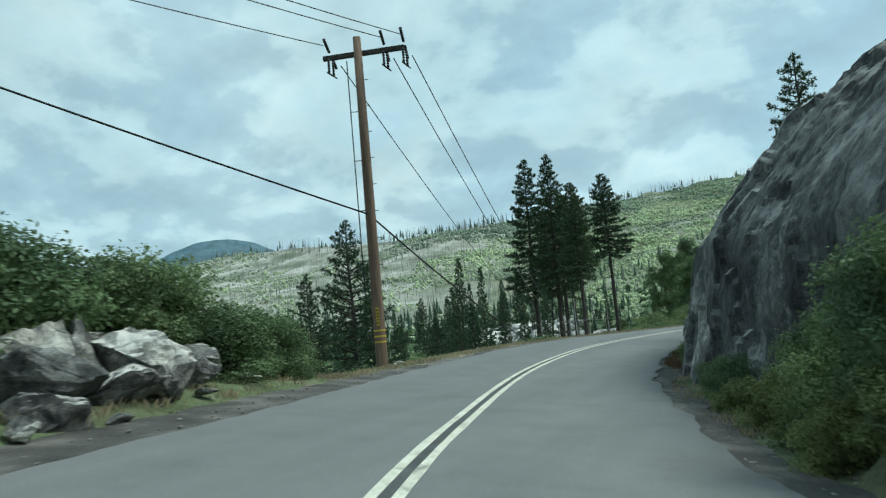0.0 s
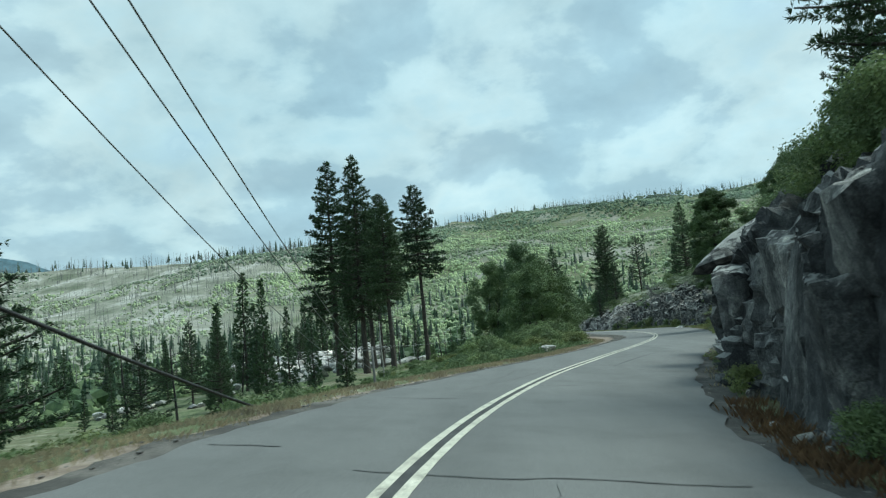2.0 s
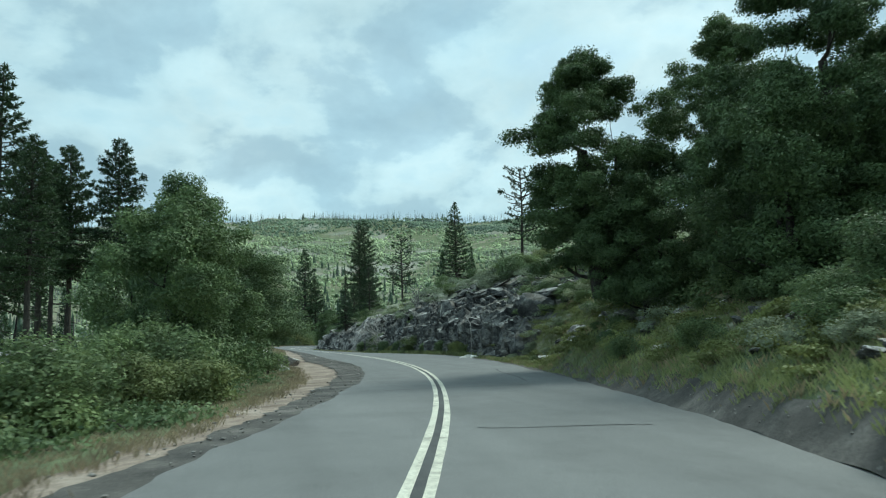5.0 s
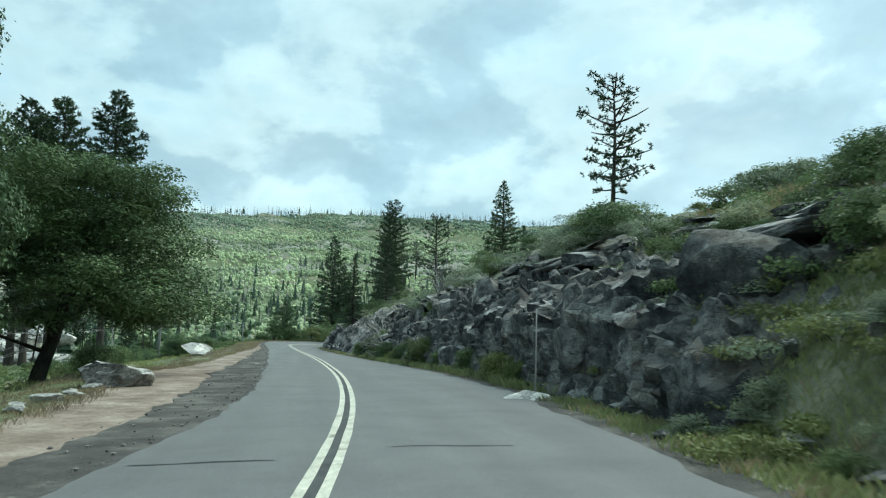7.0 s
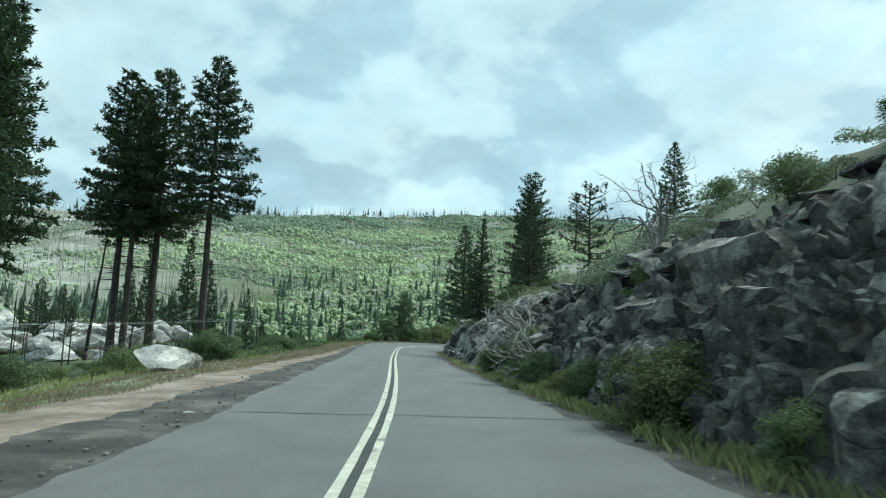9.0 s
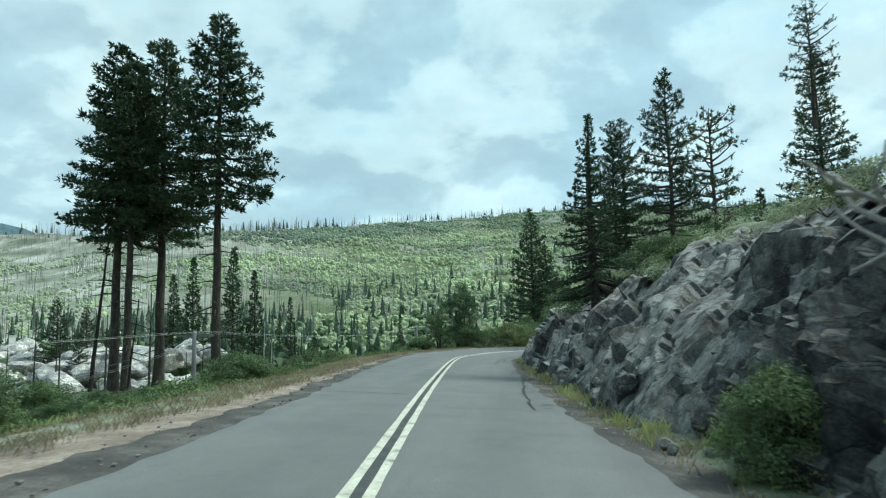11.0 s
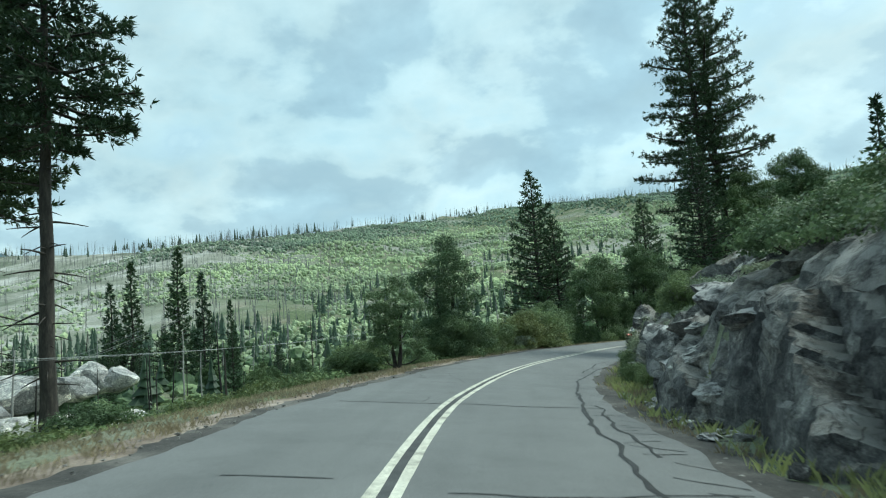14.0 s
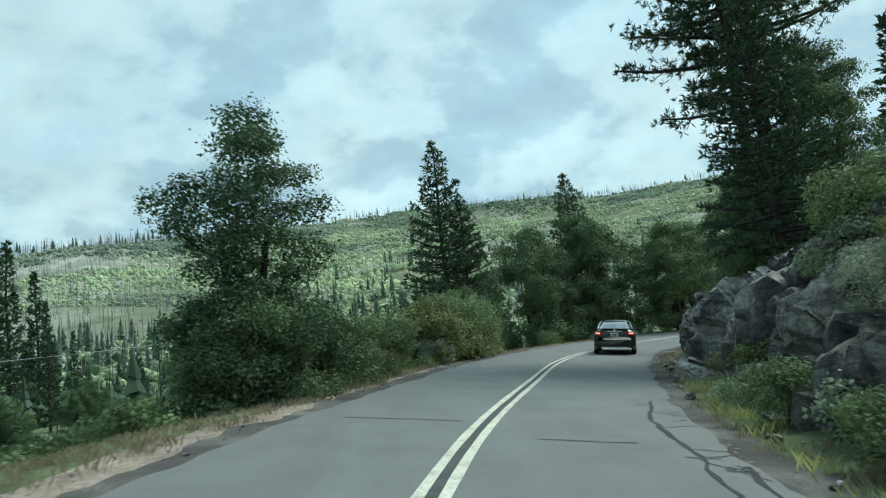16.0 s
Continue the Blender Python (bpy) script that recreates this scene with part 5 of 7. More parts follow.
for proto, y, u, s, h, t in ((bush, 6.2, 4.6, 0.65, 0.75, 70), (bush_l, 8.2, 4.3, 0.6, 0.65, 190), (bush_l, 6.8, 4.0, 0.5, 0.5, 90), (bush_l, 11.2, 4.0, 0.4, 0.4, 140), (bush_l, 5.4, 4.2, 0.55, 0.5, 10), (bush, 9.6, 4.9, 0.6, 0.8, 110), (bush, 12.8, 4.4, 0.4, 0.45, 10), (bush, 13.8, 4.2, 0.35, 0.4, 240), (bush, 21.2, 4.4, 0.35, 0.5, 40), (bush, 185.0, -4.4, 1.0, 1.1, 110), (bush, 36, 7.4, 1.1, 0.9, 20), (bush, 39, 7.8, 1.2, 1.0, 120), (bush, 42, 7.4, 1.0, 0.9, 220), (bush, 45, 6.9, 0.9, 0.7, 320), (bush, 33, 8.4, 1.1, 0.9, 60), (bush, 48, 6.6, 0.8, 0.6, 160), (bush, 28, 9.2, 1.1, 0.8, 260), (bush, 186.8, -5.6, 1.3, 1.3, 10), (bush, 188.6, -4.6, 0.9, 1.0, 300), (bush_l, 197.5, -4.3, 1.7, 1.7, 60), (bush, 200.5, -5.0, 1.6, 1.5, 160), (bush_l, 203.5, -4.6, 1.4, 1.2, 260), (bush, 176, 5.8, 0.7, 0.8, 60), (bush_l, 182.4, 6.0, 0.8, 0.9, 160), (bush, 186, 6.6, 0.9, 1.0, 250), (bush_l, 173.0, 4.1, 0.3, 0.3, 40), (bush, 195, 6.5, 0.9, 1.0, 220), (bush, 158, 7.4, 0.8, 0.7, 50), (bush, 152, 8.0, 1.0, 0.8, 150), (bush_l, 161, 7.0, 0.8, 0.6, 250), (bush, 147, 8.2, 0.9, 0.7, 10), (bush, 142, 7.6, 0.8, 0.6, 110), (bush_p, 107.5, 10.0, 1.3, 0.7, 5), (bush, 106.5, 11.6, 1.4, 0.7, 105), (bush_p, 109.0, 11.8, 1.4, 0.7, 205), (bush_p, 105.5, 9.2, 1.1, 0.6, 305), (bush, 114.5, 4.1, 0.45, 0.55, 25), (bush_l, 116.8, 4.0, 0.5, 0.5, 115), (bush, 119.5, 4.0, 0.5, 0.6, 205), (bush_l, 103.5, 4.5, 0.45, 0.4, 295), (bush, 106.8, 4.4, 0.45, 0.45, 35), (bush, 128.0, 3.9, 0.5, 0.6, 75), (bush_l, 124.0, 3.8, 0.4, 0.4, 165), (bush, 117.5, 6.6, 0.6, 0.5, 255), (bush, 123.0, 7.0, 0.7, 0.5, 345), (bush, 62, 7.0, 0.7, 0.6, 25), (bush_l, 64.5, 6.4, 0.6, 0.5, 125), (bush, 68, 7.4, 0.8, 0.7, 225), (bush, 58, 6.6, 0.6, 0.6, 325), (bush, 77, 7.0, 0.7, 0.6, 75),
                             (bush_l, 110.2, 4.35, 0.95, 0.95, 20), (bush, 112.6, 4.7, 0.6, 0.75, 100), (bush, 122.5, 4.3, 0.65, 0.95, 200), (bush, 125.5, 4.4, 0.6, 0.8, 280), (bush_l, 99.5, 4.5, 0.5, 0.6, 10),
                             (bush, 12.8, -5.3, 1.0, 1.2, 50), (bush, 14.0, -5.0, 0.75, 0.8, 150), (bush, 15.4, -5.3, 0.7, 0.75, 250), (bush, 11.6, -6.6, 1.2, 1.7, 190), (bush, 10.8, -7.6, 1.0, 1.2, 30), (bush, 12.6, -7.2, 1.3, 1.7, 110), (bush, 14.4, -6.6, 1.05, 1.15, 220), (bush, 9.0, -7.4, 1.5, 1.8, 300), (bush, 7.0, -7.2, 1.5, 1.75, 60), (bush, 13.4, -8.4, 1.2, 1.6, 99), (bush, 10.0, -9.0, 1.3, 1.6, 140),
                             (bush, 16.3, -6.2, 0.9, 0.85, 170), (bush, 13.4, -5.3, 0.42, 0.42, 0), (bush, 11.5, -9.3, 1.4, 1.7, 10), (bush, 14.5, -9.0, 1.3, 1.4, 77), (bush, 8.4, -10.2, 1.4, 1.7, 200),
                             (bush, 18.0, -7.0, 0.8, 0.7, 33), (bush, 59.5, -7.8, 0.8, 0.6, 15), (bush, 62.5, -8.0, 1.0, 0.7, 95), (bush_l, 66, -6.8, 1.2, 0.95, 160), (bush, 69.5, -7.2, 1.3, 1.15, 240),
                             (bush_l, 73, -6.6, 1.3, 1.1, 320), (bush, 76.5, -7.4, 1.5, 1.4, 40), (bush, 65, -10.5, 1.3, 0.8, 100), (bush, 71, -11, 1.6, 1.4, 10), (bush, 184.6, -4.9, 0.7, 0.75, 0), (bush, 187.4, -4.8, 0.8, 0.8, 60), (bush_l, 190.5, -4.4, 0.9, 0.7, 130), (bush, 177.5, -5.6, 0.8, 0.75, 20), (bush, 175.8, -5.4, 0.7, 0.6, 80), (bush, 194, -5.0, 1.0, 1.0, 77), (bush, 79, -9.5, 1.6, 1.6, 130)):
    again(proto, *at(y, u), s, t, height=h * (0.68 if y < 17 and u < -5 else 1.0), dz=-0.1)
shrub_a = leafy("shrub", 41, 1.5, 1.05, 18, 0.38, 260, 0.04, M_SHRUB, "round green manzanita shrub", "shrub", "shrubs", 0.018, 0.05, 0.35, stems=4)
shrub_b = leafy("shrub", 42, 1.3, 1.1, 18, 0.38, 260, 0.04, M_SHRUB_L, "bright yellow-green leafy shrub", "shrub", "shrubs", 0.018, 0.05, 0.35, stems=4)
shrub_c = leafy("shrub", 43, 1.2, 1.0, 18, 0.38, 260, 0.04, M_SHRUB_G, "pale grey-green flowering shrub", "shrub", "shrubs", 0.018, 0.05, 0.35, stems=4)
for proto, y, u, s in ((shrub_a, 4.0, 5.6, 0.9), (shrub_b, 13.2, 4.5, 0.5), (shrub_c, 195.0, 5.0, 1.0)):
    x, yy = at(y, u)
    put(proto, x, yy, s, 30 * s)
for proto, y, u, s in ((shrub_b, 23.0, 4.3, 0.55), (shrub_a, 30.5, 4.3, 0.4),
                       (shrub_b, 38, 4.4, 0.45), (shrub_a, 43, 4.5, 0.4),
                       (shrub_b, 99, 4.6, 0.7), (shrub_b, 97, 4.5, 0.55), (shrub_a, 103, 4.5, 0.6), (shrub_c, 179.4, 5.2, 0.6), (shrub_c, 181, 5.0, 0.9), (shrub_a, 174, 4.0, 0.35), (shrub_a, 171, 4.1, 0.35), (shrub_a, 177.4, 3.9, 0.5), (shrub_a, 179.8, 3.9, 0.5), (shrub_a, 183.2, 4.0, 0.6), (shrub_c, 185.5, 4.2, 0.6), (shrub_a, 172.4, 3.8, 0.4),
                       (shrub_c, 120, 6.8, 1.2), (shrub_c, 122.5, 7.4, 1.1), (shrub_a, 104, 9.8, 1.2), (shrub_a, 114, 10.5, 0.6), (shrub_b, 187, 4.6, 0.9),
                       (shrub_b, 200, -4.0, 1.5), (shrub_b, 197, -4.6, 1.2), (shrub_a, 203, -4.5, 1.6), (shrub_a, 206, -5.5, 2.0)):
    x, yy = at(y, u)
    again(proto, x, yy, s, 77 * u * y, height=s * 1.0)
kinds = (shrub_a, shrub_a, shrub_b, shrub_a, shrub_c)
n_left = 0
for _ in range(900):
    y, u = rng.uniform(17, 228), -rng.triangular(3.8, 6, 34)
    if -u < along(y, EDGE_L) + along(y, DIRT_W) + 0.9 or n_left >= 125:
        continue
    if 92 < y < 135 and -u < 12 and rng.uniform() < 0.75:
        continue
    if (14 < y < 56 or 135 < y < 176) and -u < 6.5:
        continue
    n_left += 1
    s = rng.uniform(0.45, 1.15) * (1.2 if 66 < y < 80 and -u < 12 else 0.7 if 50 < y < 66 else 0.75 if 172 < y < 205 else 1.0) * (1.2 if y < 14 else 1.0) * (0.55 if (14 < y < 56 or 135 < y < 176) and -u < 14 else 1.0)
    x, yy = at(y, u)
    again(kinds[rng.integers(0, 5)], x, yy, s, rng.uniform(0, 360), height=s * rng.uniform(0.8, 1.25), dz=-0.05)
for _ in range(60):
    y, u = rng.uniform(2, 225), rng.triangular(6.6, 8, 30)
    s = rng.uniform(0.35, 0.85)
    x, yy = at(y, u)
    again(kinds[rng.integers(0, 5)], x, yy, s, rng.uniform(0, 360), height=s * rng.uniform(0.8, 1.2), dz=-0.05)

for _ in range(40):
    y, u = rng.uniform(54, 92), rng.triangular(4.3, 5.0, 9.5)
    s = rng.uniform(0.2, 0.55)
    again(kinds[rng.integers(0, 5)], *at(y, u), s, rng.uniform(0, 360), height=s * rng.uniform(0.7, 1.1), dz=-0.04)

for _ in range(30):
    y, u = rng.uniform(74, 97), rng.uniform(6.5, 12.5)
    s = rng.uniform(0.35, 0.9)
    again(kinds[rng.integers(0, 5)], *at(y, u), s, rng.uniform(0, 360), height=s * rng.uniform(0.6, 1.0), dz=-0.04)

for _ in range(34):
    y, u = rng.uniform(58, 128), rng.uniform(12, 36)
    s = rng.uniform(0.6, 1.5)
    again(bush if rng.uniform() < 0.7 else bush_l, *at(y, u), s, rng.uniform(0, 360), height=s * rng.uniform(0.5, 0.8), dz=-0.1)

for _ in range(75):
    y, u = rng.uniform(128, 228), -rng.triangular(6.5, 9, 38)
    s = rng.uniform(0.5, 1.2)
    again(bush if rng.uniform() < 0.65 else bush_l, *at(y, u), s, rng.uniform(0, 360), height=s * rng.uniform(0.55, 0.95), dz=-0.1)
for x, y, s in ((-14, 214, 0.42), (-8, 228, 0.5), (-1, 236, 0.55), (5, 243, 0.6), (-20, 236, 0.5), (-30, 262, 0.6), (-12, 258, 0.6), (2, 262, 0.65), (-46, 280, 0.6), (-24, 290, 0.6), (-62, 262, 0.55), (-70, 200, 0.45), (-82, 232, 0.5), (-58, 150, 0.4), (-5, 196, 0.36)):
    again(oak, x, y, s, 47 * x, height=s * 1.05, dz=-0.1)

def thicket(name, spots, leaf, per, mat, label, seed, lift=-0.05):
    """Low brush too dense to count: each spot (x, y, width, height) is a cluster of leafy clumps on a few stems."""
    g = np.random.default_rng(seed)
    x, y, w, h = np.array(spots).T
    z = ground_z(x, y) + lift
    so = Soup()
    base = np.stack([x, y, z], 1)
    n, k = len(x), 8
    cen = g.uniform(-1, 1, (n, k, 3))
    cen /= np.maximum(1.0, np.linalg.norm(cen[..., :2], axis=-1))[..., None]
    cen[..., 2] = 0.28 + 0.5 * g.uniform(0, 1, (n, k)) * (1.15 - np.linalg.norm(cen[..., :2], axis=-1))
    pick = g.integers(0, k, (n, per))
    d = unit(g.normal(0, 1, (n, per, 3)))
    rr = 0.42 * (1 - 0.6 * g.uniform(0, 1, (n, per, 1)) ** 2) * (1 + 0.3 * np.sin(5 * d[..., :1] + 9 * d[..., 1:2]))
    p = np.take_along_axis(cen, pick[..., None], 1) + d * rr * np.array([1, 1, 0.6])
    p[..., 2] = np.maximum(p[..., 2], 0.02)
    size = np.stack([w, w, h], 1)[:, None]
    p = (base[:, None] + p * size).reshape(-1, 3)
    nn = unit(d.reshape(-1, 3) * 0.8 + g.normal(0, 0.6, p.shape) + np.array([0, 0, 0.45]))
    a = unit(np.cross(nn, g.normal(0, 1, p.shape)))
    b = np.cross(nn, a)
    s = leaf * g.uniform(0.6, 1.35, (len(p), 1))
    so.quads(np.stack([p - a * s, p + b * s * 0.6, p + a * s, p - b * s * 0.6], 1))
    ob = part(name, so.data(), mat)
    tagged(ob, label, "brush", kind="stuff")
    stems = Soup()
    for i in range(n):
        for j in range(3):
            q = base[i] + cen[i, j] * size[i, 0]
            stems.add(*tube([base[i] - (0, 0, 0.1), base[i] * 0.5 + q * 0.5 + (0, 0, 0.05), q], [0.02 * w[i], 0.014 * w[i], 0.006 * w[i]], 4, False))
    part("stems", stems.data(), M_OAKBARK, ob)
    return ob


def brush_spots(seed, y0, y1, lo, hi, n_, s0, s1, side, low=0.8):
    g = np.random.default_rng(seed)
    out = []
    for _ in range(n_):
        y = g.uniform(y0, y1)
        e = along(y, EDGE_R) if side > 0 else along(y, EDGE_L) + along(y, DIRT_W)
        s = g.uniform(s0, s1)
        out.append((*at(y, side * (e + g.triangular(lo, lo + 0.25 * (hi - lo), hi))), s, s * g.uniform(0.75, 1.25) * low))
    return out


thicket("slope_brush", brush_spots(61, 18, 58, 2.3, 13, 130, 0.5, 1.1, -1) + brush_spots(62, 132, 180, 2.1, 13, 140, 0.4, 1.0, -1) + brush_spots(63, 172, 206, 1.0, 9, 60, 0.6, 1.2, -1), 0.045, 900, M_SHRUB,
        "green brush covering the slope below the road", 1)
thicket("slope_brush", brush_spots(64, 18, 58, 2.2, 10, 50, 0.4, 0.8, -1) + brush_spots(65, 132, 206, 1.8, 10, 90, 0.35, 0.8, -1) + brush_spots(82, 158, 194, 1.5, 7, 70, 0.4, 0.9, -1), 0.04, 800, M_SHRUB_L, "bright green leafy brush below the shoulder", 2)
thicket("slope_brush", brush_spots(71, 40, 130, 8, 45, 190, 0.6, 1.5, -1), 0.07, 520, M_SHRUB, "green brush scattered over the valley slope", 8)
thicket("slope_brush", brush_spots(72, 130, 215, 9, 34, 90, 0.6, 1.4, -1), 0.07, 520, M_SHRUB, "green brush above the river boulders", 9)
thicket("slope_brush", brush_spots(66, 56, 84, 1.0, 9, 50, 0.7, 1.4, -1) + brush_spots(80, 84, 101, 2.6, 8, 24, 0.6, 1.2, -1), 0.045, 1100, M_SHRUB, "tall green brush beside the road bend", 3)
thicket("bank_brush", brush_spots(70, 47, 62, 0.3, 5.0, 70, 0.25, 0.6, 1), 0.03, 800, M_SHRUB_L, "yellow-green weeds and brush at the foot of the bank", 7)
thicket("bank_brush", brush_spots(67, 58, 94, 0.5, 4.0, 120, 0.3, 0.6, 1), 0.03, 900, M_SHRUB_L, "yellow-green leafy brush on the grassy bank", 4)
thicket("ledge_brush", brush_spots(73, 134, 172, 3.2, 8.0, 60, 0.4, 0.9, 1), 0.035, 900, M_SHRUB_G, "pale grey-green brush on top of the rock cut", 10, 0.3)
thicket("ledge_brush", brush_spots(74, 134, 172, 3.2, 8.0, 40, 0.4, 0.9, 1) + brush_spots(78, 150, 166, 2.3, 6.0, 30, 0.6, 1.1, 1) + brush_spots(81, 153, 165, 2.6, 5.0, 26, 0.8, 1.3, 1), 0.035, 1000, M_SHRUB, "green brush on top of the rock cut", 11, 0.3)
thicket("ledge_brush", brush_spots(75, 96, 130, 4.5, 9.0, 50, 0.4, 0.9, 1), 0.035, 900, M_SHRUB_G, "grey-green brush on the ledges of the outcrop", 12, 0.25)
thicket("ledge_brush", brush_spots(79, 150, 186, 2.2, 7.0, 60, 0.5, 0.95, 1), 0.032, 1100, M_SHRUB_G, "pale grassy brush along the top of the rock cut", 13, 0.25)
thicket("bank_brush", brush_spots(68, 60, 98, 2.5, 10.0, 80, 0.5, 1.2, 1), 0.036, 1000, M_SHRUB, "green brush on the upper bank", 5)
thicket("bank_brush", brush_spots(69, 60, 98, 1.0, 9.0, 50, 0.4, 0.8, 1), 0.032, 900, M_SHRUB_G, "pale grey-green brush on the bank", 6)

# ---- dead wood ----
dead = bare_tree("dead_shrub", 51, 2.4, 1.2, M_DEAD, "bleached bare branches fallen over the outcrop", forks=2, r=0.10)
put(dead, *at(121.0, 4.7), 0.9, 0, tilt=(0, -55), dz=0.7)
again(dead, *at(125.0, 5.4), 1.0, -15, tilt=(-15, -45), dz=0.6)
snag_b = bare_tree("dead_tree", 52, 3.2, 1.35, M_SNAG, "grey leafless dead tree above the outcrop", forks=4, r=0.05)
put(snag_b, 15.3, 118.0, 0.8, 0, dz=3.7 - zat(15.3, 118.0), height=0.7)
again(snag_b, *at(126, 9.5), 0.6, 100)
again(snag_b, *at(225, -4), 1.6, 60)
again(snag_b, 17.4, 160.3, 0.5, 200, dz=5.6 - zat(17.4, 160.3))


def snag(name, x, y, h, r, mat, label, seed, lean=(0, 0)):
    r_ = np.random.default_rng(seed)
    w = Soup()
    zs = np.linspace(-0.5, h, 9)
    w.add(*tube(np.stack([lean[0] * zs / h + 0.04 * np.sin(zs), lean[1] * zs / h, zs], 1), np.linspace(r, r * 0.35, 9), 8))
    for _ in range(7):
        z = r_.uniform(0.3, 0.95) * h
        a = r_.uniform(0, 6.28)
        ln = r_.uniform(0.2, 0.9)
        o = np.array([lean[0] * z / h, lean[1] * z / h, z])
        w.add(*tube([o, o + np.array([math.cos(a) * ln, math.sin(a) * ln, r_.uniform(-0.2, 0.3)])], [r * 0.25, r * 0.08], 4))
    ob = tagged(part(name, w.data(), mat, smooth=True), label, "dead tree", "snags")
    ob.matrix_basis = pose(x, y, zat(x, y))
    return ob


snag("burnt_snag", -43.6, 208.1, 19.0, 0.30, M_CHAR, "black charred tree trunk without branches", 1, (1.5, 0.5))
for k in range(60):
    x, y = -rng.uniform(22, 130), rng.uniform(60, 320)
    h = rng.uniform(4, 12)
    snag("burnt_snag", x, y, h, 0.06 + h * 0.009, M_CHAR if k % 3 else M_DEAD, "charred standing dead trunk" if k % 3 else "bleached standing dead trunk", k + 2,
         (rng.normal(0, 0.05 * h), rng.normal(0, 0.05 * h)))

# ---- boulders ----
pale = [boulder_mesh("boulder", 60 + k, (1, 0.85, 0.7), 9, 0.05) for k in range(5)]
grey = [boulder_mesh("boulder", 70 + k, (1, 0.85, 0.75), 13, 0.10, 4) for k in range(5)]
for me in pale:
    me.materials.append(M_PALE)
for me in grey:
    me.materials.append(M_GREYROCK)


def rock(me, x, y, s, label, sink=0.3, turn=0.0, group="boulders", stretch=(1, 1, 1), tilt=(0, 0), z=None):
    kind_ = "river_boulder" if "river" in group else "stone" if "stones" in group else "boulder"
    ob = tagged(new(kind_, me), label, "stone" if kind_ == "stone" else "boulder", group)
    ob.matrix_basis = pose(x, y, (zat(x, y) if z is None else z) + s * stretch[2] * (0.7 - sink), tilt[0], tilt[1], turn) @ Matrix.Diagonal((s * stretch[0], s * stretch[1], s * stretch[2], 1))
    return ob


# pale boulder field by the river
for k in range(40):
    x, y = -rng.uniform(42, 70), rng.uniform(120, 200)
    s = rng.uniform(0.6, 2.3) * (1.5 if 160 < y < 215 else 0.8)
    rock(pale[k % 5], x, y, s, "smooth pale granite river boulder", 0.35, rng.uniform(0, 360), "river boulders", (1.2, 1, rng.uniform(0.7, 1.1)))
for k in range(100):
    f = rng.uniform(0, 1)
    x, y = -rng.uniform(43, 84), 211 + 36 * f + rng.normal(0, 1.5)
    rock(pale[k % 5], x, y, rng.uniform(1.6, 3.8), "large pale granite river boulder", 0.3, rng.uniform(0, 360), "river boulders", (1.3, 1, rng.uniform(0.7, 1.1)), z=-4.6 + 4.0 * f)
for k in range(46):
    x, y = -rng.uniform(24, 46), rng.uniform(206, 236)
    rock(pale[k % 5], x, y, rng.uniform(1.0, 2.6), "large pale granite river boulder", 0.3, rng.uniform(0, 360), "river boulders", (1.4, 1, rng.uniform(0.6, 0.9)))
# knoll beside the start
for y, u, s, t, st in ((5.6, -4.9, 1.0, 10, (1.1, 1.0, 1.0)), (7.4, -4.8, 0.85, 82, (1.2, 1, 1.0)), (9.4, -4.9, 1.0, 150, (1.15, 1.1, 1.25)), (8.2, -6.0, 1.3, 221, (1.1, 1, 1.3)), (4.0, -5.2, 1.1, 303, (1, 1, 1.2)),
                       (11.4, -5.3, 0.75, 44, (1.2, 1, 0.9)), (7.8, -4.0, 0.22, 99, (1.2, 1, 0.7)), (12.4, -4.6, 0.3, 12, (1.3, 1, 0.7)), (2.6, -5.2, 1.0, 200, (1, 1, 1)), (6.4, -6.3, 1.35, 33, (1.1, 1, 1.3)), (10.4, -6.6, 1.3, 136, (1.1, 1, 1.2)),
                       (10.2, -4.2, 0.2, 57, (1.4, 1, 0.6)), (5.0, -4.3, 0.75, 63, (1.2, 1, 1.0)), (7.0, -4.25, 0.55, 71, (1.3, 1, 0.9)), (8.6, -4.4, 0.6, 84, (1.3, 1, 1.0)), (10.6, -4.7, 0.6, 97, (1.2, 1, 1.0)), (6.2, -5.6, 1.1, 105, (1.1, 1, 1.4)), (9.0, -5.6, 1.1, 118, (1.1, 1, 1.4)), (3.6, -4.3, 0.7, 129, (1.2, 1, 1.0)), (6.4, -4.1, 0.3, 158, (1.3, 1, 0.8))):
    rock(grey[int(t) % 5], *at(y, u), s, "rough grey granite boulder in the roadside knoll", 0.3 if u > -5.5 else 0.75, t, "knoll boulders", st)
# stones along the edges
rock(pale[1], 2.5, 120.0, 1.0, "pale flat-topped boulder beside the pullout", 0.25, 30, stretch=(1.4, 1.0, 0.75))
rock(pale[2], -1.6, 63.8, 0.75, "pale boulder at the road edge", 0.3, 70, stretch=(1.3, 0.9, 0.6))
rock(pale[0], *at(93.2, 3.75), 0.52, "white-topped stone at the foot of the outcrop", 0.1, 0, stretch=(1.3, 0.8, 0.6))
rock(grey[3], *at(111.2, -2.9), 0.2, "small stone on the road shoulder", 0.1, 20, stretch=(1.4, 1, 0.5))
rock(grey[1], 3.6, 98.6, 1.1, "low dark rock beside the dirt shoulder", 0.35, 40, stretch=(1.3, 1.0, 0.7))
for k in range(9):
    y = 92.0 + 0.9 * k
    rock(pale[k % 5], *at(y, -float(along(y, EDGE_L) + along(y, DIRT_W)) - rng.uniform(0.0, 0.5)), rng.uniform(0.14, 0.32), "pale broken stone at the shoulder edge", 0.25, rng.uniform(0, 360), "shoulder stones", (1.4, 1.0, 0.6))
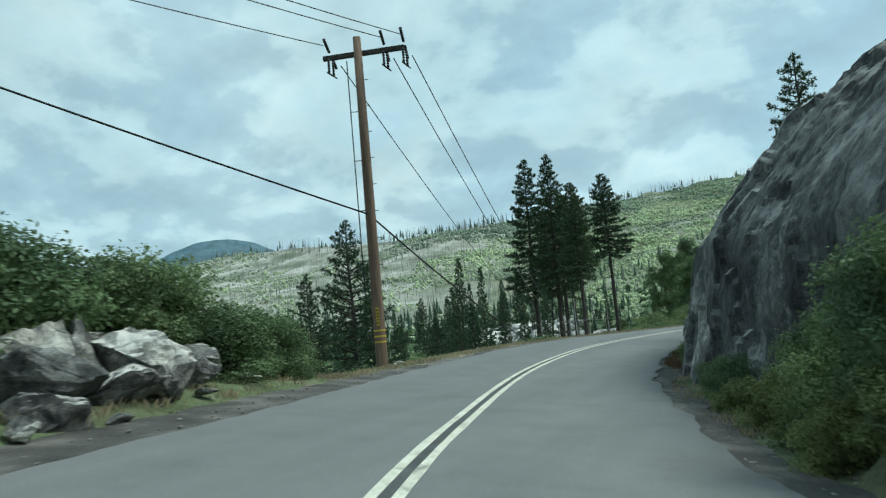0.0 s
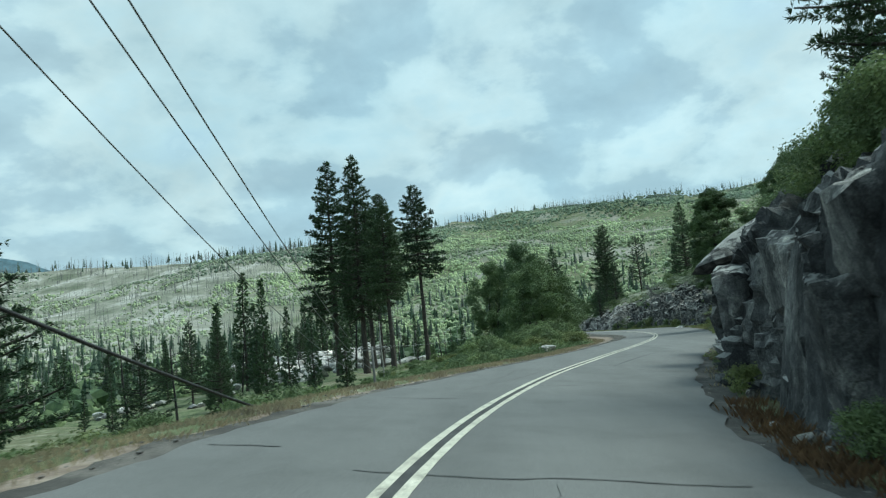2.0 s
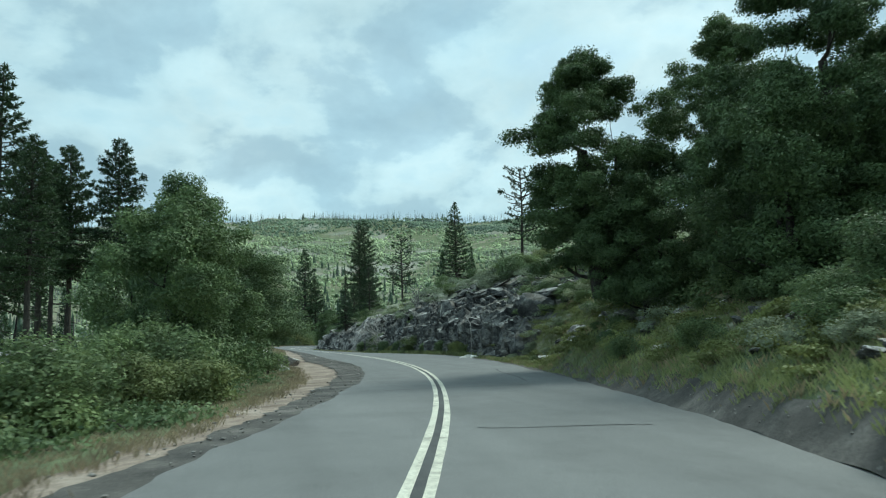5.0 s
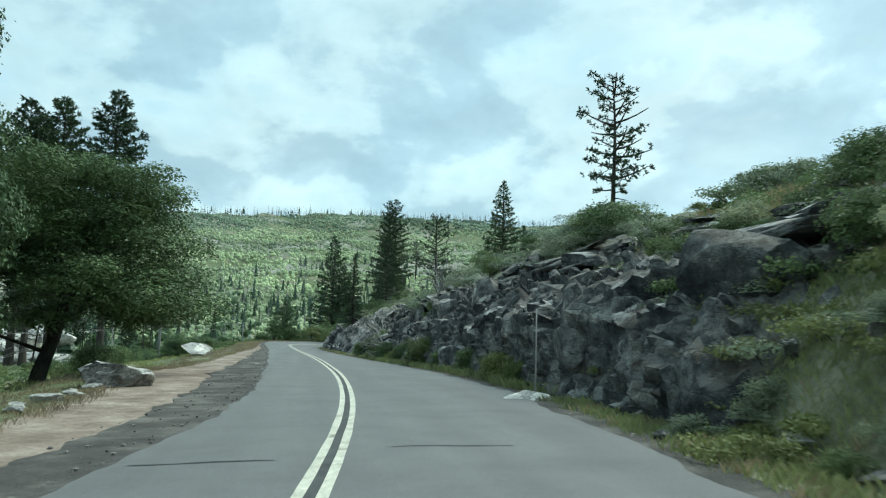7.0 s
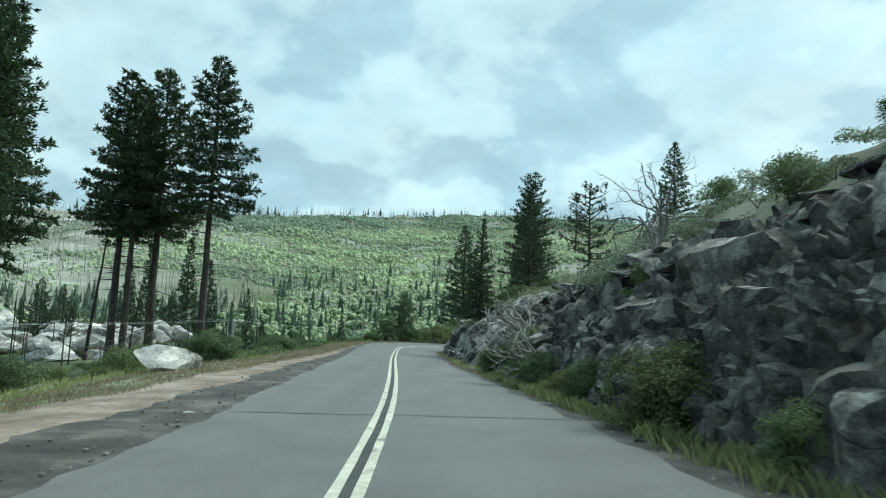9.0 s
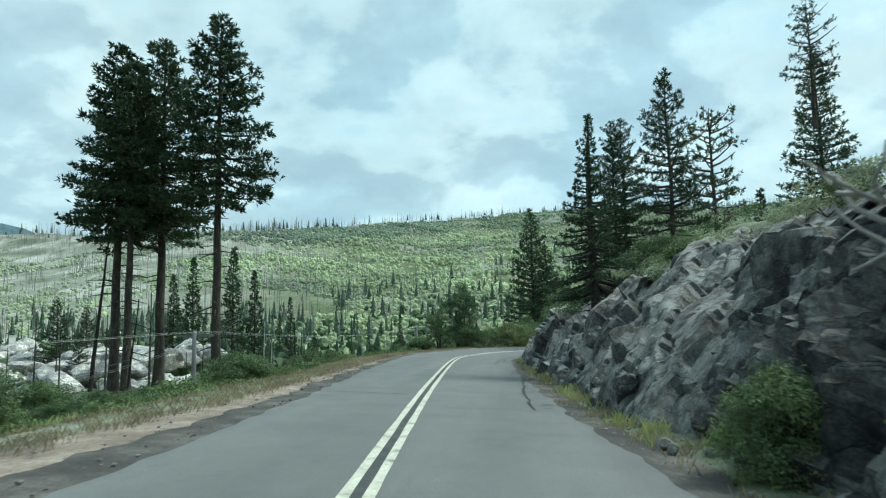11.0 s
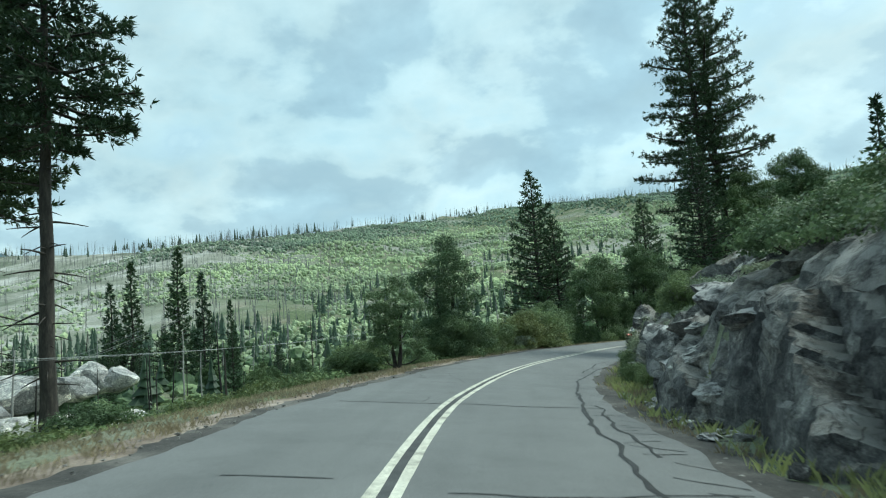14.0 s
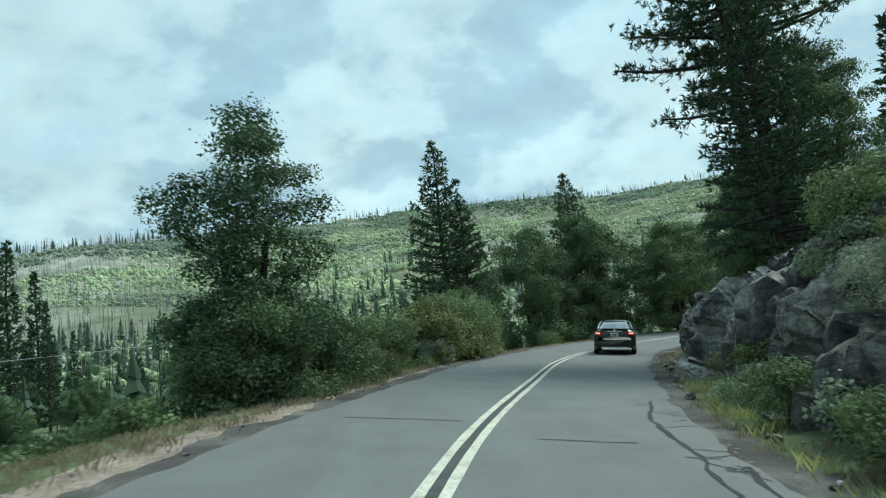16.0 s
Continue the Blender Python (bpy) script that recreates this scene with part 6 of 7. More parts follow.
# slab ledge and fallen blocks
slab = boulder_mesh("slab", 90, (1.5, 1.2, 1.0), 14, 0.04)
slab.materials.append(M_ROCK)
rock(slab, 4.7, 50.2, 1.0, "overhanging granite slab with a flat pale top", 0.35, 60, stretch=(1.0, 1.0, 0.66), tilt=(0, 6), z=2.0)
rock(slab, 4.5, 45.3, 1.25, "long granite slab rising from the edge of the road cut", 0.35, 8, stretch=(1.55, 1.35, 0.5), tilt=(4, -25), z=3.3)
# the pile of blocks between the two faces
for y, u, z, s, t, st, tl in ((168.3, 4.7, 0.1, 1.3, 20, (0.75, 1.5, 0.95), (18, -28)), (166.2, 4.3, 0.1, 0.72, 60, (1.0, 1.1, 0.85), (0, 10)), (166.4, 4.6, 0.95, 0.66, 130, (1.3, 1.0, 0.6), (0, 0)),
                              (164.7, 4.5, 0.3, 0.8, 200, (1, 1, 0.9), (10, 0)), (164.9, 5.1, 1.25, 0.8, 280, (1.2, 1, 0.8), (0, 14)), (163.5, 4.25, 0.0, 0.5, 30, (1, 1, 0.8), (0, 0)),
                              (170.2, 5.1, 0.6, 1.0, 330, (0.9, 1.4, 0.9), (10, -20)), (165.5, 4.5, 1.0, 0.24, 0, (1, 1, 1), (0, 0)), (163.2, 4.9, 0.9, 0.8, 110, (1.2, 1, 0.7), (0, 0)),
                              (167.4, 5.3, 1.5, 0.8, 75, (1.3, 1.0, 0.7), (6, -12)), (165.4, 4.05, 0.05, 0.3, 75, (1.2, 1.0, 0.8), (0, 8))):
    rock(grey[int(t) % 5], *at(y, u), s, "angular grey granite block in the rockfall", 0.25, t, "rockfall blocks", st, tl, z)
for k in range(46):
    y = rng.uniform(161.5, 167.5)
    rock((pale if k % 3 == 0 else grey)[k % 5], *at(y, rng.triangular(3.5, 3.75, 4.1)), rng.uniform(0.05, 0.17), "broken stone chip at the foot of the rockfall", 0.25, rng.uniform(0, 360), "rubble", (1.3, 1.0, 0.7))
for k in range(70):
    y = rng.choice([rng.uniform(20, 56), rng.uniform(85, 130), rng.uniform(136, 200)])
    u = float(along(y, EDGE_R)) + rng.uniform(0.25, 1.1)
    rock(grey[k % 5], *at(y, u), rng.uniform(0.06, 0.2), "small fallen stone at the road edge", 0.2, rng.uniform(0, 360), "fallen stones")
for k in range(105):
    y = rng.uniform(50, 92)
    u = rng.triangular(4.4, 5.2, 9.0)
    rock(grey[k % 5], *at(y, u), rng.uniform(0.1, 0.3) + 0.28 * rng.uniform() ** 4, "broken granite stone lying on the bank", 0.3, rng.uniform(0, 360), "scree stones", (1.3, 1.0, rng.uniform(0.5, 0.9)), (rng.uniform(-20, 20), rng.uniform(-20, 20)))
# ---- snow stake beside the stone ----
stake = thing("marker_stake", "thin pale wooden marker stake in a stone", "stake")
sx_, sy_ = at(93.2, 3.8)
stake.matrix_basis = pose(sx_, sy_, zat(sx_, sy_))
part("rod", tube([(0, 0, -0.1), (0.01, 0, 1.0), (0.02, 0, 1.95)], [0.018, 0.016, 0.014], 8), M_DEAD, stake, smooth=True)

# ---- far hillsides ----
def scatter(n, r0, r1, b0, b1, seed, power=1.0):
    g = np.random.default_rng(seed)
    b = np.radians(g.uniform(b0, b1, n))
    rc = np.interp(np.degrees(b), RIDGE_B, RIDGE_D)
    r = r0 + (np.minimum(rc * r1, 1e9) - r0) * g.uniform(0, 1, n) ** power
    return 5 + r * np.sin(b), 90 + r * np.cos(b), r, g


def ico(sub):
    bm = bmesh.new()
    bmesh.ops.create_icosphere(bm, subdivisions=sub, radius=1.0)
    v = np.array([q.co[:] for q in bm.verts])
    f = np.array([[q.index for q in p.verts] for p in bm.faces])
    bm.free()
    return v, f


ICO = {1: ico(1), 2: ico(2)}


def blobs(name, x, y, size, g, mat, label, flat=1.0, sub=1):
    ICO_V, ICO_F = ICO[sub]
    n = len(x)
    z = ground_z(x, y)
    keep = g.normal(0, 0.2, (n, len(ICO_V), 1)) + 1
    v = ICO_V[None] * keep * size[:, None, None] * np.array([1, 1, flat])
    v = v + np.stack([x, y, z + size * flat * 0.35], 1)[:, None]
    f = (ICO_F[None] + (np.arange(n) * len(ICO_V))[:, None, None]).reshape(-1, 3)
    ob = part(name, (v.reshape(-1, 3).tolist(), f.tolist()), mat)
    return tagged(ob, label, "brush", kind="stuff")


def spikes(name, x, y, h, r, mat, label, sides=4, category="snags"):
    n = len(x)
    z = ground_z(x, y)
    th = np.arange(sides) * 2 * math.pi / sides
    ring = np.stack([np.cos(th), np.sin(th), np.zeros(sides)], 1)
    base = np.stack([x, y, z - 1], 1)[:, None] + ring[None] * r[:, None, None]
    tip = np.stack([x, y, z + h], 1)[:, None] + ring[None] * (r * 0.3)[:, None, None]
    v = np.concatenate([base, tip], 1)
    f = np.array([[j, (j + 1) % sides, sides + (j + 1) % sides, sides + j] for j in range(sides)])
    f = (f[None] + (np.arange(n) * 2 * sides)[:, None, None]).reshape(-1, 4)
    return tagged(part(name, (v.reshape(-1, 3).tolist(), f.tolist()), mat), label, category, kind="stuff")


def cones(name, x, y, h, r, g, mat, label):
    """Far conifers: stacked ragged skirts."""
    n, tiers, sides = len(x), 5, 7
    z = ground_z(x, y)
    vs, fs = [], []
    th = np.arange(sides) * 2 * math.pi / sides
    for k in range(tiers):
        a = k / tiers
        rr = r[:, None] * (1 - a * 0.85) * g.uniform(0.55, 1.2, (n, sides))
        zb = z[:, None] + h[:, None] * (0.08 + 0.9 * a * 0.86) + g.uniform(-0.03, 0.03, (n, sides)) * h[:, None]
        ring = np.stack([x[:, None] + rr * np.cos(th), y[:, None] + rr * np.sin(th), zb], -1)
        ap = np.stack([x, y, z + h * (0.08 + 0.9 * (a * 0.86 + 0.30))], 1)[:, None]
        vs.append(np.concatenate([ring, ap], 1))
    v = np.stack(vs, 1)
    f = np.array([[j, (j + 1) % sides, sides] for j in range(sides)])
    f = (f[None] + (np.arange(n * tiers) * (sides + 1))[:, None, None]).reshape(-1, 3)
    return tagged(part(name, (v.reshape(-1, 3).tolist(), f.tolist()), mat), label, "far woods", kind="stuff")


x, y, r, g = scatter(62000, 290, 0.97, -62, 42, 101, 0.72)
bear = np.degrees(np.arctan2(x - 5, y - 90))
pale_side = np.clip((-bear - 12) / 14, 0, 1)
keep = (fbm(x, y, 200.0, 4, 3.0) > -0.85 + 0.45 * pale_side) & (g.uniform(0, 1, len(x)) > 0.45 * pale_side)
x, y, r, pale_side = x[keep], y[keep], r[keep], pale_side[keep]
size = g.uniform(0.6, 2.0, len(x)) * (0.75 + r / 1400)
m = g.uniform(0, 1, len(x)) < 0.12 + 0.6 * pale_side
rel = r / np.interp(np.degrees(np.arctan2(x - 5, y - 90)), RIDGE_B, RIDGE_D)
d = ~m & (rel + 0.10 * fbm(x, y, 300.0, 3, 6.0) > 0.80)
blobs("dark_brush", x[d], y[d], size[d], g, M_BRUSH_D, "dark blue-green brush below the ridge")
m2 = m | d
blobs("hillside_brush", x[~m2], y[~m2], size[~m2], g, M_BRUSH, "green regrown brush covering the burnt hillsides, paled for haze")
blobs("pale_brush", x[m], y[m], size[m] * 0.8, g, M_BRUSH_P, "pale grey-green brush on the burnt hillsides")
x, y, r, g = scatter(7500, 230, 1.0, -62, 42, 102, 0.6)
spikes("hillside_snags", x, y, g.uniform(5, 15, len(x)), g.uniform(0.16, 0.34, len(x)), M_SNAG, "grey burnt dead trunks standing on the slopes")
b = np.random.default_rng(103)
bb = b.uniform(-62, 42, 3000)
bb = bb[(fbm(bb, bb * 0, 3.0, 4, 2.0) + b.uniform(-0.9, 0.9, 3000)) > -0.1]
nr = len(bb)
rc = np.interp(bb, RIDGE_B, RIDGE_D) * b.uniform(0.93, 1.03, nr)
spikes("ridge_snags", 5 + rc * np.sin(np.radians(bb)), 90 + rc * np.cos(np.radians(bb)), b.uniform(4, 21, nr) * (0.6 + rc / 3500), b.uniform(0.2, 0.5, nr), M_SNAG,
       "dark dead trees along the ridge")
bb = b.uniform(-62, 42, 190)
rc = np.interp(bb, RIDGE_B, RIDGE_D) * b.uniform(0.96, 1.03, 190)
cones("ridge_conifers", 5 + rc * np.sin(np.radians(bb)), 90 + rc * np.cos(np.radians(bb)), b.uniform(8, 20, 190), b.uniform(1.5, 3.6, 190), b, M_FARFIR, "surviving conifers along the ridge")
x, y, r, g = scatter(620, 330, 0.42, -60, 30, 104, 1.0)
u_, _y = road_coords(x, y)
k = np.abs(u_) > 22
x, y = x[k], y[k]
hh = g.uniform(4, 15, len(x))
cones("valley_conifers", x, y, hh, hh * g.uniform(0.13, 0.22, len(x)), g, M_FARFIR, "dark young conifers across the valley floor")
x, y, r, g = scatter(5200, 60, 0.30, -75, 30, 105, 0.9)
u_, _y = road_coords(x, y)
k = (u_ < -75) | (u_ > 60)
x, y, r = x[k], y[k], r[k]
blobs("valley_brush", x, y, g.uniform(0.5, 1.6, len(x)), g, M_VALLEY, "green brush across the valley floor", 0.9, 2)

x, y, r, g = scatter(700, 90, 0.30, -75, 25, 106, 0.8)
u_, _y = road_coords(x, y)
k = (u_ < -24) | (u_ > 30)
x, y = x[k], y[k]
hh = 1.5 + 11 * g.uniform(0, 1, len(x)) ** 1.6
spikes("valley_snags", x, y, hh, 0.05 + hh * 0.009, M_OAKBARK, "thin dark burnt trunks standing over the valley floor", 5)


def off_field(x, y):
    return ~((x > -66) & (x < -10) & (y > 130) & (y < 234))


x, y, r, g = scatter(560, 95, 0.30, -80, 18, 107, 0.9)
u_, _y = road_coords(x, y)
k = (u_ < -22) & off_field(x, y)
x, y = x[k], y[k]
hh = g.uniform(2.5, 9, len(x))
cones("young_conifers", x, y, hh, hh * g.uniform(0.18, 0.32, len(x)), g, M_FIR, "dark young conifers between the road and the slopes")
x, y, r, g = scatter(900, 95, 0.33, -80, 24, 108, 0.9)
u_, _y = road_coords(x, y)
k = ((u_ < -75) | (u_ > 60)) & off_field(x, y)
x, y = x[k], y[k]
blobs("valley_thicket", x, y, g.uniform(1.2, 3.2, len(x)), g, M_OAK, "dark oak thickets across the valley floor", 1.0, 2)

# a hill far behind the valley; the blue of distance haze is its base colour
M_FARHILL = noisy("hazed_far_forest", [(0.3, (0.10, 0.17, 0.215)), (0.7, (0.15, 0.225, 0.265))], 0.004, 0.03, rough=1.0, bump_d=0.0)
bb = np.linspace(-75, -26, 120)
el_ = 5.0 + 3.7 * np.exp(-((bb + 38) / 6.5) ** 2) + 1.0 * np.exp(-((bb + 57) / 7.0) ** 2) + 0.10 * fbm(bb, bb * 0, 2.0, 4, 1.0)
rows = []
for f in (1.0, 0.6, 0.0):
    d_ = 4100 - 500 * (1 - f)
    rows.append(np.stack([5 + d_ * np.sin(np.radians(bb)), 90 + d_ * np.cos(np.radians(bb)), np.tan(np.radians(el_ * f)) * d_ - 60 * (1 - f)], 1))
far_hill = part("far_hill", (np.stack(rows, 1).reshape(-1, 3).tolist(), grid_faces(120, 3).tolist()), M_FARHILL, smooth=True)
tagged(far_hill, "distant forested hill behind the valley, coloured blue for haze", "hill", kind="structure")

# ---- small line of poles along the valley ----
def small_pole(x, y, top, turn):
    ob = thing("utility_pole", "small grey wooden pole with a crossarm in the valley", "utility pole", "valley poles")
    z0 = zat(x, y)
    h = top - z0
    ob.matrix_basis = pose(x, y, z0, 0, 0, turn)
    part("shaft", tube([(0, 0, -0.5), (0, 0, h * 0.5), (0, 0, h)], [0.13, 0.12, 0.10], 10), M_SNAG, ob, smooth=True)
    part("crossarm", box_bm(1.9, 0.09, 0.11, 0.008, (0, 0.11, h - 0.28)), M_SNAG, ob)
    for off in (-0.85, 0.3, 0.85):
        part("insulator", tube([(off, 0.11, h - 0.22), (off, 0.11, h - 0.14), (off, 0.11, h - 0.08)], [0.03, 0.05, 0.025], 8), M_STEEL, ob)
    return [ob.matrix_basis @ Vector((off, 0.11, h - 0.06)) for off in (-0.85, 0.3, 0.85)]


ends = [small_pole(-15.8, 86.0, 1.1, 8), small_pole(-6.5, 156.2, 1.9, -4), small_pole(-4.5, 228.0, 3.2, -10)]
M_WIRE = noisy("pale_aluminium_wire", [(0.3, (0.3, 0.31, 0.31)), (0.7, (0.42, 0.42, 0.42))], 5.0, rough=0.4)
for a, b in zip(ends[:-1], ends[1:]):
    for p, q in zip(a, b):
        wire("power_line", p, q, 0.7, 0.005, M_WIRE, "pale thin wire strung between the valley poles")
# ---- loose gravel along the road edges ----
def loose_gravel(name, n, side, lo, hi, mat, label, seed):
    g = np.random.default_rng(seed)
    y = g.uniform(3, 206, n)
    e = along(y, EDGE_R) if side > 0 else along(y, EDGE_L)
    p = on_road(y, side * (e + lo + (hi - lo) * g.uniform(0, 1, n) ** 1.6))
    z = np.maximum(ground_z(p[:, 0], p[:, 1], bed=False), p[:, 2] - 0.5)
    v0, f0 = ICO[1]
    size = 0.006 + 0.024 * g.uniform(0, 1, n) ** 4
    v = v0[None] * (1 + g.normal(0, 0.22, (n, len(v0), 1))) * size[:, None, None] * np.array([1.2, 1.0, 0.65])
    v = v + np.stack([p[:, 0], p[:, 1], z + size * 0.3], 1)[:, None]
    f = (f0[None] + (np.arange(n) * len(v0))[:, None, None]).reshape(-1, 3)
    return tagged(part(name, (v.reshape(-1, 3).tolist(), f.tolist()), mat), label, "gravel", kind="stuff")


M_CHIPS = noisy("gravel_chips", [(0.3, (0.09, 0.085, 0.08)), (0.7, (0.34, 0.325, 0.30))], 9.0, 40.0, rough=0.9, bump_d=0.004, vary=0.35, island=True)
loose_gravel("gravel", 3500, -1, 0.08, 1.3, M_CHIPS, "loose gravel and stone chips along the shoulder", 21)
loose_gravel("gravel", 7000, 1, 0.05, 1.0, M_CHIPS, "loose gravel and stone chips below the rock bank", 22)

# ---- the dark saloon car ----
M_PAINT, pn, pl, psh = material("black_car_paint", (0.012, 0.012, 0.014), 0.4)
psh.inputs["Coat Weight"].default_value, psh.inputs["Specular IOR Level"].default_value = 0.6, 0.3
grime = noise_node(pn, pl, 3.0, 6.0)
pl.new(ramp(pn, pl, grime.outputs["Fac"], [(0.3, (0.010, 0.010, 0.012)), (0.7, (0.03, 0.029, 0.028))]), psh.inputs["Base Color"])
M_GLASS, _n, _l, gsh = material("tinted_glass", (0.02, 0.024, 0.026), 0.04)
gsh.inputs["IOR"].default_value, gsh.inputs["Coat Weight"].default_value = 2.4, 1.0
M_RED, _n, _l, rsh = material("red_lamp_lens", (0.35, 0.012, 0.012), 0.15)
rsh.inputs["Coat Weight"].default_value = 0.6
M_LAMP, _n, _l, lsh = material("lit_tail_lamp", (0.8, 0.25, 0.22), 0.3)
lsh.inputs["Emission Color"].default_value, lsh.inputs["Emission Strength"].default_value = (1.0, 0.28, 0.22, 1), 1.2
M_CHROME, _n, _l, _s = material("chrome_trim", (0.75, 0.76, 0.77), 0.15, 1.0)
M_TYRE = noisy("tyre_rubber", [(0.3, (0.012, 0.012, 0.012)), (0.7, (0.03, 0.03, 0.03))], 20.0, rough=0.8)
M_RIM, _n, _l, _s = material("alloy_rim", (0.35, 0.36, 0.37), 0.3, 1.0)
M_PLATE = noisy("white_plate", [(0.3, (0.6, 0.62, 0.64)), (0.7, (0.75, 0.76, 0.78))], 5.0, rough=0.5)


def loft(sections):
    """Mesh through sections of equal length, mirrored halves given as (x, z) from the sill over the top."""
    v, n = [], len(sections[0][1])
    for y, pts in sections:
        v += [(px, y, pz) for px, pz in pts]
    return v, grid_faces(len(sections), n).tolist()


def car(x, y, z, heading, bank):
    c = thing("car", "dark black saloon car with lit tail lamps driving on the road", "car")
    c.matrix_basis = pose(x, y, z, 0, bank, -heading)

    def half(w, sill, belt, deck):
        """Section of the lower body: from the left sill over the deck to the right sill."""
        left = [(-w * 0.93, sill), (-w * 0.995, sill + 0.16), (-w, belt * 0.62 + sill * 0.38), (-w * 0.965, belt - 0.05), (-w * 0.90, belt + 0.01), (-w * 0.6, deck), (-w * 0.3, deck + 0.012)]
        return left + [(0, deck + 0.016)] + [(-a, b) for a, b in left[::-1]]

    body = part("body", loft([(-2.40, half(0.70, 0.36, 0.80, 0.86)), (-2.36, half(0.80, 0.26, 0.92, 1.00)), (-2.22, half(0.87, 0.22, 0.98, 1.10)), (-1.9, half(0.905, 0.20, 0.99, 1.11)),
                              (-1.2, half(0.91, 0.19, 0.98, 1.03)), (0.0, half(0.91, 0.19, 0.96, 0.99)), (1.0, half(0.91, 0.19, 0.94, 0.99)), (1.7, half(0.90, 0.20, 0.86, 0.95)),
                              (2.2, half(0.84, 0.22, 0.72, 0.78)), (2.40, half(0.70, 0.28, 0.58, 0.62))]), M_PAINT, c, "glossy black body", smooth=True)

    def cab(w, wt, belt, top):
        left = [(-w, belt), (-(w * 0.55 + wt * 0.45), belt * 0.55 + top * 0.45), (-wt, top - 0.05), (-wt * 0.8, top)]
        return left + [(0, top + 0.018)] + [(-a, b) for a, b in left[::-1]]

    part("cabin_glass", loft([(-1.98, cab(0.70, 0.60, 1.08, 1.10)), (-1.55, cab(0.79, 0.60, 1.0, 1.26)), (-1.05, cab(0.82, 0.58, 0.98, 1.425)), (-0.4, cab(0.83, 0.60, 0.97, 1.455)),
                              (0.3, cab(0.83, 0.60, 0.96, 1.43)), (0.9, cab(0.80, 0.58, 0.96, 1.20)), (1.25, cab(0.74, 0.56, 0.96, 0.98))]), M_GLASS, c, "tinted windows reflecting the bright sky", smooth=True)
    rf = [(-1.12, 1.415), (-0.9, 1.452), (-0.4, 1.472), (0.2, 1.462), (0.42, 1.425)]
    part("roof", loft([(yy, [(-0.56, zz - 0.035), (-0.42, zz), (0, zz + 0.018), (0.42, zz), (0.56, zz - 0.035)]) for yy, zz in rf]), M_PAINT, c, smooth=True)
    for sx in (-1, 1):
        lamp = part("tail_lamp", box_bm(0.36, 0.10, 0.17, 0.03, (sx * 0.66, -2.335, 0.895), sx * 14), M_RED, c, "red tail lamp cluster")
        part("lit_strip", box_bm(0.20, 0.03, 0.06, 0.01, (sx * 0.70, -2.392, 0.915), sx * 14), M_LAMP, lamp, "glowing tail light strip")
        part("reflector", box_bm(0.16, 0.03, 0.035, 0.008, (sx * 0.66, -2.395, 0.45)), M_RED, c)
        part("mirror", box_bm(0.20, 0.09, 0.13, 0.03, (sx * 1.0, 0.62, 1.02)), M_PAINT, c, "black door mirror")
        part("rear_pillar", tube([(sx * 0.74, -1.75, 1.06), (sx * 0.68, -1.35, 1.27), (sx * 0.60, -1.02, 1.40)], [0.05, 0.05, 0.045], 8), M_PAINT, c, smooth=True)
        part("exhaust_tip", tube([(sx * 0.52, -2.30, 0.27), (sx * 0.52, -2.42, 0.27)], [0.035, 0.035], 12), M_CHROME, c, "chrome exhaust tip")
        for wy in (-1.42, 1.38):
            wheel = new("wheel")
            wheel.parent = c
            wheel.matrix_basis = pose(sx * 0.80, wy, 0.325)
            bm = bmesh.new()
            seg = 28
            prof = [(-0.105, 0.22), (-0.105, 0.29), (-0.08, 0.325), (0.08, 0.325), (0.105, 0.29), (0.105, 0.22)]
            rings = [[bm.verts.new((px, r_ * math.cos(2 * math.pi * k / seg), r_ * math.sin(2 * math.pi * k / seg))) for k in range(seg)] for px, r_ in prof]
            for a_, b_ in zip(rings[:-1], rings[1:]):
                for k in range(seg):
                    bm.faces.new((a_[k], a_[(k + 1) % seg], b_[(k + 1) % seg], b_[k]))
            part("tyre", bm, M_TYRE, wheel, smooth=True)
            bm = bmesh.new()
            for k in range(5):
                b2 = box_bm(0.03, 0.05, 0.2, 0.008, (sx * 0.085, 0, 0.11))
                bmesh.ops.transform(b2, matrix=Matrix.Rotation(2 * math.pi * k / 5, 4, "X"), verts=b2.verts)
                tmp = bpy.data.meshes.new("spoke")
                b2.to_mesh(tmp)
                b2.free()
                bm.from_mesh(tmp)
            r2 = bmesh.ops.create_cone(bm, segments=20, radius1=0.06, radius2=0.05, depth=0.06, cap_ends=True)
            bmesh.ops.transform(bm, matrix=pose(sx * 0.085, 0, 0, 0, 90, 0), verts=r2["verts"])
            part("rim", bm, M_RIM, wheel, "five-spoke alloy rim")
    part("rear_bumper", box_bm(1.70, 0.16, 0.34, 0.07, (0, -2.33, 0.46)), M_PAINT, c, smooth=True)
    part("bumper_strip", box_bm(1.16, 0.03, 0.035, 0.008, (0, -2.415, 0.315)), M_CHROME, c, "bright strip under the rear bumper")
    part("boot_trim", box_bm(0.62, 0.025, 0.035, 0.008, (0, -2.385, 0.985)), M_CHROME, c, "chrome bar above the plate")
    plate = part("number_plate", box_bm(0.32, 0.015, 0.16, 0.006, (0, -2.402, 0.86)), M_PLATE, c, "white number plate with plain bars")
    for k in range(5):
        part("plate_bar", box_bm(0.034, 0.006, 0.075, 0, (-0.1 + 0.05 * k, -2.411, 0.86)), M_BLACK, plate)
    part("badge", tube([(0, -2.385, 1.045), (0, -2.40, 1.045)], [0.05, 0.05], 16), M_CHROME, c, "round chrome badge")
    part("boot_lip", box_bm(1.30, 0.10, 0.035, 0.014, (0, -2.27, 1.105)), M_PAINT, c, smooth=True)
    return c


cp = on_road(np.array([206.2]), np.array([1.3]))[0]
